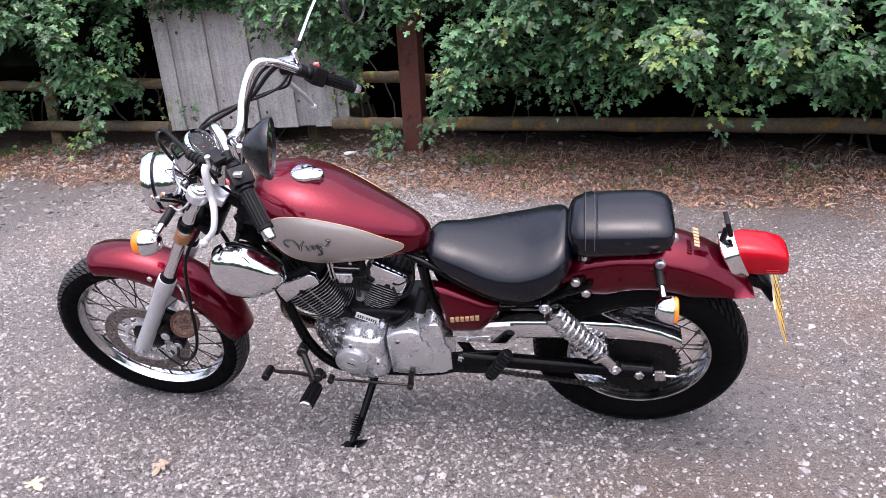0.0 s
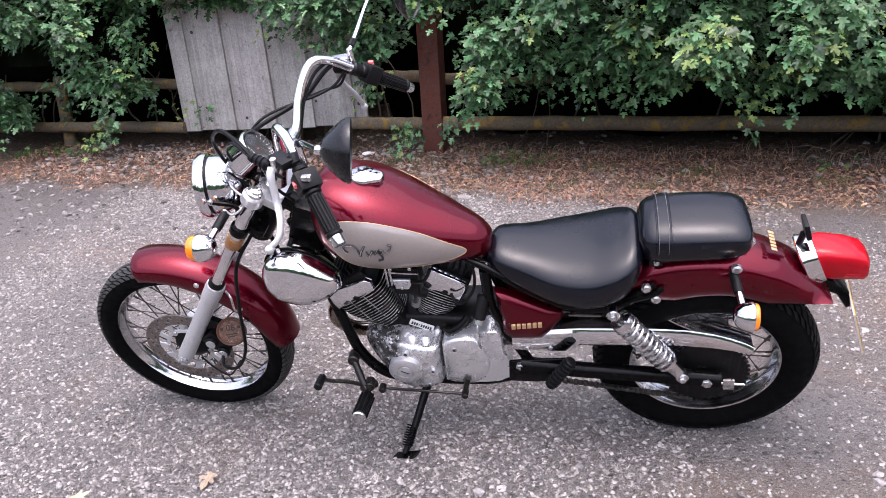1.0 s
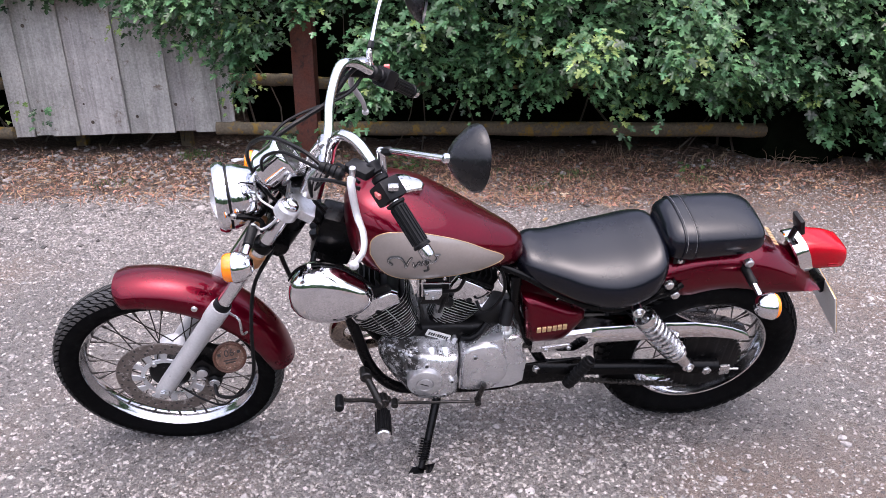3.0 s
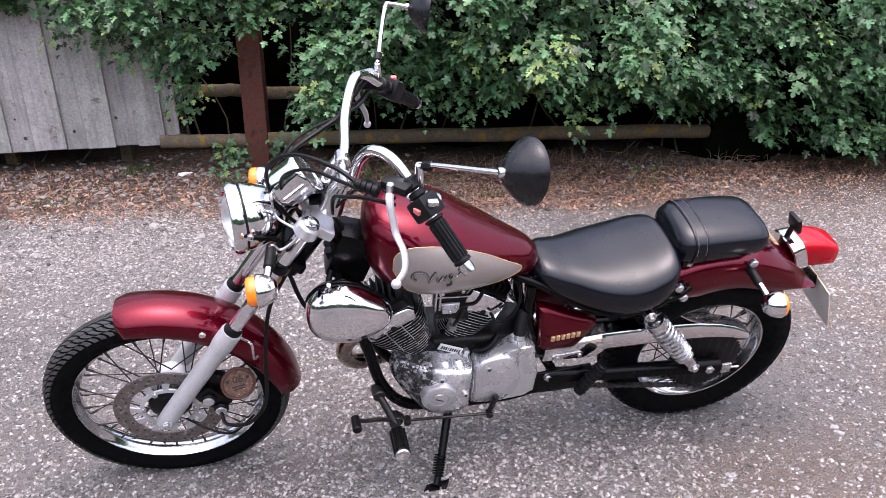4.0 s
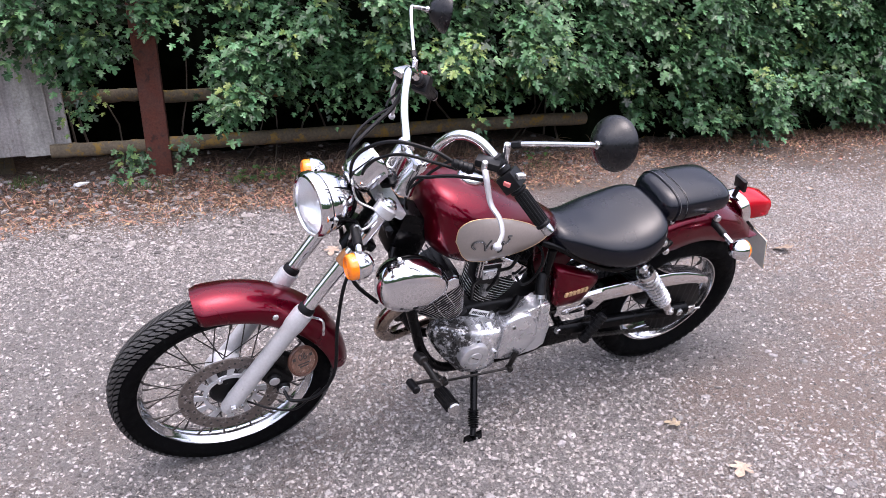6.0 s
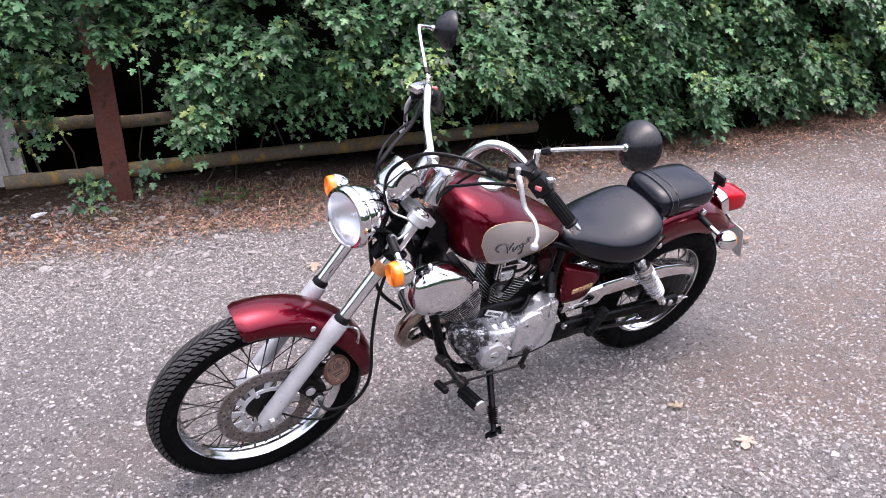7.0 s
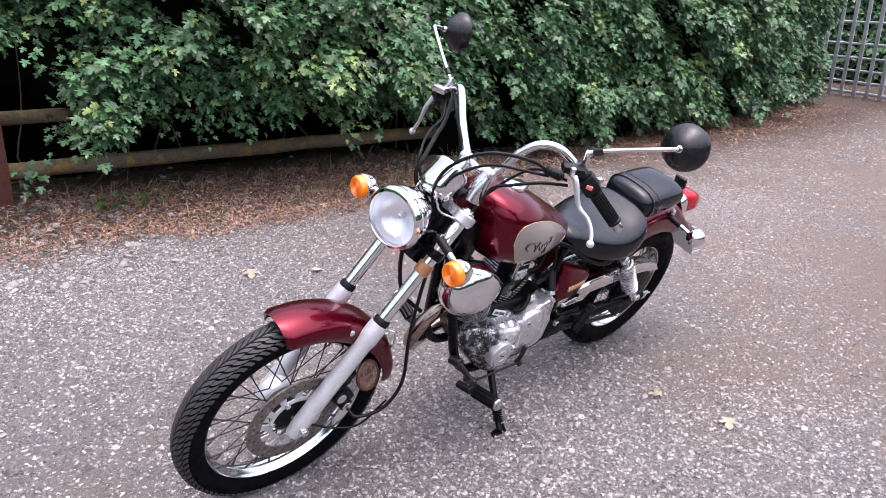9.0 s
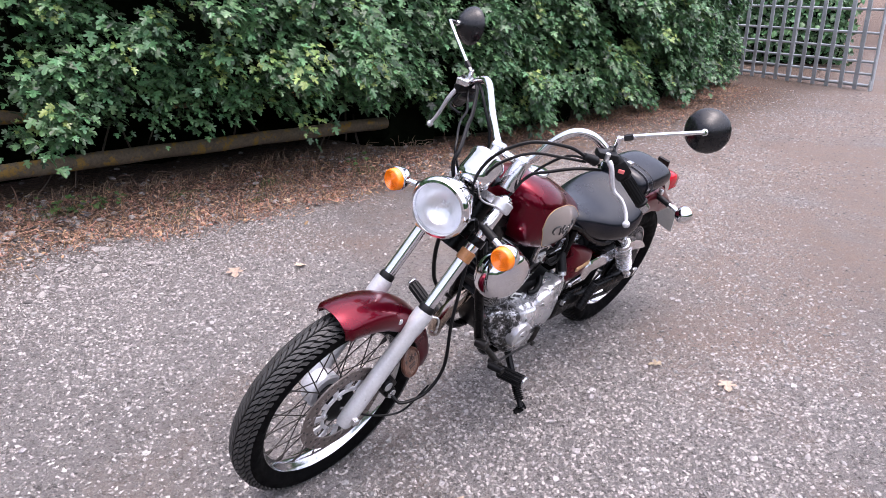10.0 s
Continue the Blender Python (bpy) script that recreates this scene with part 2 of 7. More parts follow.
def slab(bm, outline, y0, y1, bevel=0.004, plane="xz"):
    """A plate with the given outline, rounded at the face y1 (and y0)."""
    n = len(outline)
    c = [sum(p[0] for p in outline) / n, sum(p[1] for p in outline) / n]

    def inset(e):
        out = []
        for i in range(n):
            (ax, az), (bx, bz), (cx, cz) = outline[i - 1], outline[i], outline[(i + 1) % n]
            n1, n2 = V((bz - az, ax - bx)), V((cz - bz, bx - cx))
            n1.normalize(), n2.normalize()
            m = n1 + n2
            m = m / max(m.length_squared, 0.4) * 2 if m.length > 1e-4 else n1
            if m.dot(V((bx - c[0], bz - c[1]))) > 0:
                m = -m
            out.append((bx + m.x * e * 0.7, bz + m.y * e * 0.7))
        return out

    s = 1 if y1 > y0 else -1
    put = {"xz": lambda p, y: V((p[0], y, p[1])), "xy": lambda p, y: V((p[0], p[1], y)), "yz": lambda p, y: V((y, p[0], p[1]))}[plane]
    rings = [[put(p, y0) for p in inset(bevel)], [put(p, y0 + s * bevel) for p in outline], [put(p, y1 - s * bevel) for p in outline],
             [put(p, y1 - s * bevel * 0.3) for p in inset(bevel * 0.7)], [put(p, y1) for p in inset(bevel * 1.6)]]
    return loft(bm, rings)


def block(bm, centre, size, turn=None, bevel=0.003):
    """A box with rounded edges."""
    r = bmesh.ops.create_cube(bm, size=1.0, matrix=Matrix.Translation(centre) @ (turn or Matrix()) @ Matrix.Diagonal((*size, 1)))
    if bevel:
        es = {e for v in r["verts"] for e in v.link_edges}
        bmesh.ops.bevel(bm, geom=list(es), offset=bevel, segments=2, affect="EDGES", profile=0.6)
    return bm


def oval(cx, cz, a, b, n=32, power=2.0, x=None, lift=0.0):
    """Points of a rounded section in the y-z plane at x."""
    out = []
    for k in range(n):
        t = 2 * math.pi * k / n
        c, s = math.cos(t), math.sin(t)
        out.append(V((x, cx + a * math.copysign(abs(c) ** (2 / power), c), cz + b * math.copysign(abs(s) ** (2 / power), s))))
    return out


def lerp_rows(rows, x):
    """Smooth interpolation in rows whose first entry is x (falling)."""
    rows = sorted(rows)
    if x <= rows[0][0]:
        return rows[0][1:]
    for a, b in zip(rows, rows[1:]):
        if x <= b[0]:
            t = (x - a[0]) / (b[0] - a[0])
            i = rows.index(a)
            pa, nb = rows[max(i - 1, 0)], rows[min(i + 2, len(rows) - 1)]
            out = []
            for k in range(1, len(a)):
                ma = (b[k] - pa[k]) / max(b[0] - pa[0], 1e-6) * (b[0] - a[0])
                mb = (nb[k] - a[k]) / max(nb[0] - a[0], 1e-6) * (b[0] - a[0])
                t2, t3 = t * t, t ** 3
                out.append((2 * t3 - 3 * t2 + 1) * a[k] + (t3 - 2 * t2 + t) * ma + (-2 * t3 + 3 * t2) * b[k] + (t3 - t2) * mb)
            return out
    return rows[-1][1:]


def empty(name, m, label="", category="", group="", kind=""):
    ob = new(name)
    ob.empty_display_size = 0.1
    ob.matrix_world = m
    return tagged(ob, label, category, group, kind)

# ---- ground ----
def fence_y(x):
    return 3.85 - 0.25 * (x + 0.97)


def ground_z(x, y):
    """The lane is flat; a low uneven bank runs along the fence."""
    h = 0.004 * noise.noise(V((x * 1.7, y * 1.7, 0))) + 0.002 * noise.noise(V((x * 7, y * 7, 3)))
    d = y - (fence_y(x) - 0.75)
    if x < 9 and d > 0:
        h += min(d, 0.8) * 0.03 * (1 + noise.noise(V((x * 2.3, y * 2.3, 8))))
        h += 0.012 * min(d * 2, 1) * noise.noise(V((x * 9, y * 9, 5)))
    return h


def spread_lines(lo, hi, step, far):
    mid = list(np.arange(lo, hi + 1e-6, step))
    grow = [step * 1.35 ** k for k in range(1, 40)]
    out, a, b = mid, lo, hi
    for g in grow:
        a -= g
        b += g
        out = [a] + out + [b]
        if b - hi > far:
            break
    return out


def make_ground():
    xs, ys = spread_lines(-5.0, 10.0, 0.07, 500), spread_lines(-2.0, 5.2, 0.07, 500)
    verts = [(x, y, ground_z(x, y)) for y in ys for x in xs]
    w = len(xs)
    faces = [(j * w + i, j * w + i + 1, (j + 1) * w + i + 1, (j + 1) * w + i) for j in range(len(ys) - 1) for i in range(w - 1)]
    me = bpy.data.meshes.new("ground")
    me.from_pydata(verts, [], faces)
    me.shade_smooth()
    me.materials.append(gravel_material())
    return tagged(new("ground", me), "compacted grey gravel lane with a brown leaf-littered verge", "ground", kind="structure")


def gravel_material():
    m = bpy.data.materials.new("compacted_gravel")
    m.use_nodes = True
    n, l = m.node_tree.nodes, m.node_tree.links
    p = n["Principled BSDF"]
    p.inputs["Roughness"].default_value = 0.85
    p.inputs["Specular IOR Level"].default_value = 0.35
    tc = n.new("ShaderNodeTexCoord")

    def tex(kind, scale, detail=4, rough=0.6):
        t = n.new(kind)
        t.inputs["Scale"].default_value = scale
        if "Detail" in t.inputs:
            t.inputs["Detail"].default_value, t.inputs["Roughness"].default_value = detail, rough
        l.new(tc.outputs["Object"], t.inputs["Vector"])
        return t

    def ramp(src, stops):
        r = n.new("ShaderNodeValToRGB")
        e = r.color_ramp.elements
        while len(e) < len(stops):
            e.new(0.5)
        for k, (pos, c) in zip(e, stops):
            k.position, k.color = pos, (*c, 1)
        l.new(src, r.inputs[0])
        return r.outputs[0]

    def mix(fac, a, b, how="MIX"):
        x = n.new("ShaderNodeMix")
        x.data_type, x.blend_type = "RGBA", how
        ins = [s for s in x.inputs if s.type == "RGBA"]
        if isinstance(fac, float):
            x.inputs["Factor"].default_value = fac
        else:
            l.new(fac, x.inputs["Factor"])
        for s, v in zip(ins, (a, b)):
            if isinstance(v, tuple):
                s.default_value = (*v, 1)
            else:
                l.new(v, s)
        return [s for s in x.outputs if s.type == "RGBA"][0]

    chips = tex("ShaderNodeTexVoronoi", 140)
    chips2 = tex("ShaderNodeTexVoronoi", 62)
    grit = tex("ShaderNodeTexNoise", 240, 6, 0.75)
    patch = tex("ShaderNodeTexNoise", 0.9, 5, 0.6)
    patch2 = tex("ShaderNodeTexNoise", 5.5, 6, 0.65)
    sep = n.new("ShaderNodeSeparateColor")
    l.new(chips.outputs["Color"], sep.inputs[0])
    sep2 = n.new("ShaderNodeSeparateColor")
    l.new(chips2.outputs["Color"], sep2.inputs[0])
    stone = ramp(sep.outputs[0], [(0.0, (0.085, 0.074, 0.067)), (0.35, (0.20, 0.177, 0.163)), (0.65, (0.325, 0.295, 0.275)), (0.88, (0.48, 0.445, 0.42)), (1.0, (0.64, 0.605, 0.575))])
    stone2 = ramp(sep2.outputs[1], [(0.0, (0.10, 0.096, 0.096)), (0.5, (0.24, 0.228, 0.222)), (1.0, (0.55, 0.535, 0.52))])
    base = mix(ramp(sep2.outputs[0], [(0.74, (0, 0, 0)), (0.78, (1, 1, 1))]), stone, stone2)
    # gaps between the stones darkened: their shade put into the colour
    base = mix(1.0, base, ramp(chips.outputs["Distance"], [(0.3, (1.12, 1.12, 1.12)), (0.62, (0.46, 0.44, 0.43))]), "MULTIPLY")
    dust = mix(ramp(patch2.outputs["Fac"], [(0.40, (0, 0, 0)), (0.62, (1, 1, 1))]), (0.26, 0.206, 0.176), (0.28, 0.205, 0.163))
    # fine brown dust lies thicker towards the rear of the lane, where wheels have worn it smooth
    xyz = n.new("ShaderNodeSeparateXYZ")
    l.new(tc.outputs["Object"], xyz.inputs[0])
    track = n.new("ShaderNodeMapRange")
    track.inputs["From Min"].default_value, track.inputs["From Max"].default_value = -0.9, 1.8
    track.inputs["To Min"].default_value, track.inputs["To Max"].default_value = -0.10, 0.14
    l.new(xyz.outputs[0], track.inputs["Value"])
    worn = n.new("ShaderNodeMath")
    worn.operation = "ADD"
    l.new(patch.outputs["Fac"], worn.inputs[0])
    l.new(track.outputs[0], worn.inputs[1])
    cover = ramp(worn.outputs[0], [(0.44, (0.04, 0.04, 0.04)), (0.62, (0.85, 0.85, 0.85))])
    col = mix(cover, base, dust)
    col = mix(0.75, col, ramp(grit.outputs["Fac"], [(0.3, (0.35, 0.35, 0.35)), (0.7, (1.6, 1.6, 1.6))]), "MULTIPLY")
    # the verge: brown soil and litter along the fence
    near = n.new("ShaderNodeMath")
    near.operation = "MINIMUM"
    near.inputs[1].default_value = 7.5
    l.new(xyz.outputs[0], near.inputs[0])
    line = n.new("ShaderNodeMath")
    line.operation = "MULTIPLY_ADD"
    line.inputs[1].default_value = 0.25
    l.new(near.outputs[0], line.inputs[0])
    l.new(xyz.outputs[1], line.inputs[2])
    wob = n.new("ShaderNodeMath")
    wob.operation = "MULTIPLY_ADD"
    wob.inputs[1].default_value = 0.9
    l.new(patch2.outputs["Fac"], wob.inputs[0])
    l.new(line.outputs[0], wob.inputs[2])
    verge = n.new("ShaderNodeMapRange")
    verge.inputs["From Min"].default_value, verge.inputs["From Max"].default_value = 2.78, 3.5
    l.new(wob.outputs[0], verge.inputs["Value"])
    soil = ramp(tex("ShaderNodeTexNoise", 38, 8, 0.75).outputs["Fac"], [(0.34, (0.03, 0.021, 0.016)), (0.5, (0.105, 0.07, 0.05)), (0.62, (0.21, 0.14, 0.10)), (0.76, (0.36, 0.30, 0.25))])
    # gravel darkened towards the verge: hedge shade and damp soil put into the colour
    shade_soil = n.new("ShaderNodeMapRange")
    shade_soil.inputs["From Min"].default_value, shade_soil.inputs["From Max"].default_value = 1.7, 3.0
    shade_soil.inputs["To Max"].default_value = 0.62
    l.new(wob.outputs[0], shade_soil.inputs["Value"])
    col = mix(shade_soil.outputs[0], col, mix(1.0, col, (0.52, 0.49, 0.47), "MULTIPLY"))
    col = mix(verge.outputs[0], col, soil)
    l.new(col, p.inputs["Base Color"])
    hgt = n.new("ShaderNodeMath")
    hgt.operation = "ADD"
    l.new(chips.outputs["Distance"], hgt.inputs[0])
    l.new(chips2.outputs["Distance"], hgt.inputs[1])
    h2 = n.new("ShaderNodeMath")
    h2.operation = "ADD"
    l.new(hgt.outputs[0], h2.inputs[0])
    l.new(grit.outputs["Fac"], h2.inputs[1])
    b = n.new("ShaderNodeBump")
    b.invert = True
    b.inputs["Strength"].default_value, b.inputs["Distance"].default_value = 1.0, 0.011
    l.new(h2.outputs[0], b.inputs["Height"])
    l.new(b.outputs[0], p.inputs["Normal"])
    return m


make_ground()


def scatter(name, shapes, places, material, label, category, parent=None, kind="stuff"):
    """Many small solids in one mesh. shapes: (verts, faces) kinds; places: (kind, matrix 3x3, position)."""
    allv, allf, base = [], [], 0
    for k, m, p in places:
        v, f = shapes[k]
        allv.append(v @ m.T + p)
        allf.extend([tuple(i + base for i in q) for q in f])
        base += len(v)
    me = bpy.data.meshes.new(name)
    me.from_pydata(np.concatenate(allv).tolist(), [], allf)
    me.materials.append(material)
    ob = new(name, me)
    if parent:
        ob.parent = parent
    return tagged(ob, label, category, kind=kind)


def turn3(a, b, c):
    return np.array(Euler((a, b, c)).to_matrix())


def stone_shapes(count, rng):
    out = []
    for _ in range(count):
        bm = bmesh.new()
        bmesh.ops.create_icosphere(bm, subdivisions=1, radius=1.0)
        v = np.array([q.co[:] for q in bm.verts])
        f = [tuple(q.index for q in g.verts) for g in bm.faces]
        bm.free()
        out.append((v * rng.uniform(0.65, 1.15, (len(v), 1)) * np.array([1.0, rng.uniform(0.55, 0.95), rng.uniform(0.35, 0.7)]), f))
    return out

# ---- fence, leaning boards, post, gate ----
WEATHERED = surf("weathered_boards", (0.355, 0.342, 0.322), 0.85, 0.0, 0.3, 5, bump=0.5, fine=70, dirt=(0.19, 0.16, 0.13), dirt_amount=0.22, each=True, spread=0.14)
RAIL_WOOD = surf("mossy_rail", (0.115, 0.092, 0.06), 0.9, 0.0, 0.35, 7, bump=0.7, fine=60, dirt=(0.24, 0.145, 0.025), dirt_amount=0.42)
POST_RED = surf("rusty_red_post", (0.105, 0.034, 0.022), 0.8, 0.0, 0.3, 9, bump=0.4, fine=80, dirt=(0.05, 0.022, 0.018), dirt_amount=0.35)
KNOT = surf("knot", (0.06, 0.045, 0.035), 0.9)


def grained(m):
    """Long grain up a board."""
    n, l = m.node_tree.nodes, m.node_tree.links
    p = n["Principled BSDF"]
    src = p.inputs["Base Color"].links[0].from_socket
    tc = n.new("ShaderNodeTexCoord")
    mp = n.new("ShaderNodeMapping")
    mp.inputs["Scale"].default_value = (34, 34, 1.6)
    w = n.new("ShaderNodeTexNoise")
    w.inputs["Scale"].default_value, w.inputs["Detail"].default_value, w.inputs["Distortion"].default_value = 1.0, 5, 0.8
    l.new(tc.outputs["Object"], mp.inputs[0])
    l.new(mp.outputs[0], w.inputs["Vector"])
    r = n.new("ShaderNodeMapRange")
    r.inputs["From Min"].default_value, r.inputs["From Max"].default_value = 0.3, 0.7
    r.inputs["To Min"].default_value, r.inputs["To Max"].default_value = 0.74, 1.12
    l.new(w.outputs["Fac"], r.inputs["Value"])
    h = n.new("ShaderNodeHueSaturation")
    l.new(src, h.inputs["Color"])
    l.new(r.outputs[0], h.inputs["Value"])
    l.new(h.outputs[0], p.inputs["Base Color"])


grained(WEATHERED)
rng = np.random.default_rng(4)


def rail(a, b, r):
    """A half-round rail, a little bent and uneven."""
    a, b = V(a), V(b)
    bm = bmesh.new()
    n = 26
    rings = []
    d = (b - a).normalized()
    side = V((-d.y, d.x, 0)).normalized()
    for k in range(n + 1):
        c = a.lerp(b, k / n) + V((0, 0, 0.012 * noise.noise(V((k * 0.4, a.x, 2)))))
        ring = []
        for q in range(14):
            t = 2 * math.pi * q / 14
            rr = r * (1 + 0.07 * noise.noise(V((k * 0.7, math.cos(t) * 1.2, math.sin(t) * 1.2))))
            ring.append(c + side * (math.cos(t) * rr * 0.75) + V((0, 0, math.sin(t) * rr)))
        rings.append(ring)
    loft(bm, rings)
    return bm


fence = empty("fence", Matrix(), "low half-round timber rail fence, weathered and mossy", "fence")
spans = ((-6.6, -4.3, 0.20, 0.047), (-4.3, -3.05, 0.20, 0.047), (-1.58, -0.93, 0.235, 0.047), (-0.93, 2.9, 0.24, 0.052))
for x0, x1, z, r in spans:
    bm = rail((x0, fence_y(x0), z), (x1, fence_y(x1), z + (0.0 if x0 < -1 else -0.004)), r)
    part("rail", bm, RAIL_WOOD, fence, "mossy lower rail")
for x0, x1, z in ((-6.6, -4.3, 0.535), (-4.3, -3.1, 0.545), (-1.62, -0.93, 0.57), (-0.93, 2.9, 0.55)):
    bm = rail((x0, fence_y(x0) + 0.13, z), (x1, fence_y(x1) + 0.13, z), 0.045)
    part("rail", bm, RAIL_WOOD, fence, "weathered upper rail")
for x in (-6.6, -4.3, 2.85):
    bm = bmesh.new()
    y = fence_y(x) + 0.10
    spin(bm, [(0.056, -0.1), (0.055, 0.3), (0.054, 0.60), (0.045, 0.625), (0.0, 0.63)], (x, y, 0), (0.03, 0.02, 1), 16)
    part("fence_post", bm, RAIL_WOOD, fence, "round timber fence post")

# the rust-red post
bm = bmesh.new()
block(bm, (-0.92, 3.86, 0.70), (0.155, 0.15, 1.46), Matrix.Rotation(radians(-14), 4, "Z"), 0.006)
post = mesh_ob("post", bm, POST_RED)
tagged(post, "square rust-red timber post standing in the verge", "post")

# board panel: upright planks of differing width on two battens
panel_thing = empty("board_panel", Matrix.Translation((-3.04, 4.40, 0.16)) @ Matrix.Rotation(math.atan2(-0.25, 1.0), 4, "Z") @ Matrix.Rotation(radians(-2), 4, "Y"), "tall panel of weathered grey vertical boards", "fence panel")
x = 0.0
widths = (0.14, 0.15, 0.19, 0.17, 0.2, 0.16, 0.18, 0.17, 0.18, 0.10)
for wd in widths:
    bm = bmesh.new()
    h = 2.2
    block(bm, (x + wd / 2, (0.011 if len(panel_thing.children) % 2 else -0.011) + rng.uniform(-0.003, 0.003), h / 2 + rng.uniform(-0.006, 0.006)), (wd + 0.012, 0.022, h), Matrix.Rotation(rng.uniform(-0.006, 0.006), 4, "Y"), 0.003)
    board = part("board", bm, WEATHERED, panel_thing)
    for _ in range(rng.integers(2, 5)):
        kx, kz, kr = x + rng.uniform(0.03, wd - 0.03), rng.uniform(0.05, 1.1), rng.uniform(0.006, 0.014)
        bm = bmesh.new()
        spin(bm, [(kr, -0.002), (kr * 0.9, 0.0), (0.0, 0.0006)], (kx, -0.0175, kz), (0, -1, 0), 12)
        part("knot", bm, KNOT, board)
    x += wd
for z in (0.35, 1.7):
    bm = bmesh.new()
    block(bm, (x / 2, 0.04, z), (x - 0.05, 0.05, 0.09), None, 0.004)
    part("batten", bm, WEATHERED, panel_thing)
for px in (0.3, x - 0.5):
    bm = bmesh.new()
    block(bm, (px, 0.34, 0.9), (0.08, 0.08, 2.2), None, 0.005)
    block(bm, (px, 0.19, 1.7), (0.06, 0.26, 0.06), None, 0.004)
    part("panel_post", bm, RAIL_WOOD, panel_thing)

# galvanised gate, open, seen far down the lane
gate = empty("gate", Matrix.Translation((9.70, 0.02, 0.04)) @ Matrix.Rotation(math.atan2(2.27, 1.25), 4, "Z"), "open galvanised steel lattice gate", "gate")
GW, GH = 2.8, 1.9


def bar(name, a, b, r, flat=None):
    bm = bmesh.new()
    rod(bm, a, b, r, 10)
    part(name, bm, GALV, gate)


for z in (0.03, GH):
    bar("frame_rail", (0, 0, z), (GW, 0, z), 0.024)
for x in (0, 1.4, GW):
    bar("frame_post", (x, 0, -0.06 if x == 0 else 0.0), (x, 0, GH + 0.02), 0.026)
for z in (0.19, 0.36, 0.55, 0.76, 1.08, 1.42):
    bar("cross_bar", (0, 0.0, z), (GW, 0.0, z), 0.019)
for k in range(1, 12):
    x = GW * k / 12
    bm = bmesh.new()
    block(bm, (x, 0.03, GH / 2 - 0.02), (0.066, 0.014, GH + 0.06), None, 0.002)
    part("upright_slat", bm, GALV, gate)
bar("gate_foot", (0.0, 0.03, -0.10), (0.0, 0.03, 0.1), 0.02)
bar("gate_foot", (GW - 0.05, 0.0, -0.10), (GW - 0.05, 0.0, 0.1), 0.03)

# ---- motorcycle: x forward, y to its left, z up from the rear tyre's foot; it leans on its side stand ----
bike = empty("motorcycle", pose(0.0275, 0.2091, -0.0095, -20, 0, 172.5), "burgundy and taupe cruiser motorcycle leaning on its side stand", "motorcycle")
REAR, FRONT = V((0, 0, 0.3075)), V((1.478, 0, 0.308))
RAKE = V((-0.5505, 0, 0.8348))
FORK_Y = 0.079


def fork(s, y=0.0, ahead=0.0):
    """A point s up the fork from the axle, and ahead of it."""
    return FRONT + RAKE * s + V((RAKE.z, 0, -RAKE.x)) * ahead + V((0, y, 0))


def tyre(name, c, radius, width, parent, label, rim_r):
    bm = bmesh.new()
    d = radius - rim_r
    prof = []
    for k in range(25):
        t = -1.15 + 2.3 * k / 24
        a = t * math.pi / 2
        prof.append((rim_r + d * 0.42 + d * 0.58 * math.cos(a), width / 2 * math.copysign(abs(math.sin(a)) ** 0.9, a)))
    prof = [(rim_r - 0.004, -width * 0.32), *prof, (rim_r - 0.004, width * 0.32)]
    spin(bm, prof, c, (0, 1, 0), 96)
    return part(name, bm, RUBBER, parent, label, sharp=60)


def tread(c, radius, width, rim_r, parent, count, slant, reach, material):
    """Raised slanting tread bars round the crown."""
    bm = bmesh.new()
    d = radius - rim_r
    for k in range(count):
        a0 = 2 * math.pi * k / count
        for side in (-1, 1):
            for block_no, (u0, u1) in enumerate(((0.03, 0.30), (0.335, 0.66), (0.70, 1.0))):
                half = math.pi / count * (0.80, 0.72, 0.6)[block_no]
                quads = []
                for j in range(5):
                    u = reach * (u0 + (u1 - u0) * j / 4)
                    ang = a0 + slant * u + 0.02 * math.sin(u * 11 + block_no) + (math.pi / count if side > 0 else 0) + 0.35 * half * block_no
                    t = u * math.pi / 2
                    r = rim_r + d * 0.42 + d * 0.58 * math.cos(t)
                    y = side * width / 2 * math.sin(t) ** 0.9
                    nr, ny = math.cos(t), side * math.sin(t)
                    row = []
                    for da, lift in ((-half, -0.001), (-half * 0.88, 0.0042), (half * 0.88, 0.0042), (half, -0.001)):
                        rr, yy = r + nr * lift, y + ny * lift
                        row.append(bm.verts.new((c.x + rr * math.cos(ang + da), c.y + yy, c.z + rr * math.sin(ang + da))))
                    quads.append(row)
                for p, q in zip(quads, quads[1:]):
                    for i in range(3):
                        bm.faces.new((p[i], p[i + 1], q[i + 1], q[i]))
                bm.faces.new(quads[0])
                bm.faces.new(quads[-1])
    return part("tread", bm, material, parent, sharp=30)


def rim(c, rim_r, width, parent):
    bm = bmesh.new()
    w = width / 2
    prof = [(rim_r + 0.007, -w), (rim_r + 0.004, -w - 0.003), (rim_r - 0.004, -w + 0.001), (rim_r - 0.008, -w * 0.66), (rim_r - 0.017, -w * 0.42), (rim_r - 0.021, 0),
            (rim_r - 0.017, w * 0.42), (rim_r - 0.008, w * 0.66), (rim_r - 0.004, w - 0.001), (rim_r + 0.004, w + 0.003), (rim_r + 0.007, w)]
    prof += [(rim_r - 0.003, w * 0.7), (rim_r - 0.014, 0), (rim_r - 0.003, -w * 0.7)]
    spin(bm, prof, c, (0, 1, 0), 96, closed=True)
    return part("rim", bm, RIM_CHROME, parent, "chromed steel rim, dull in places")


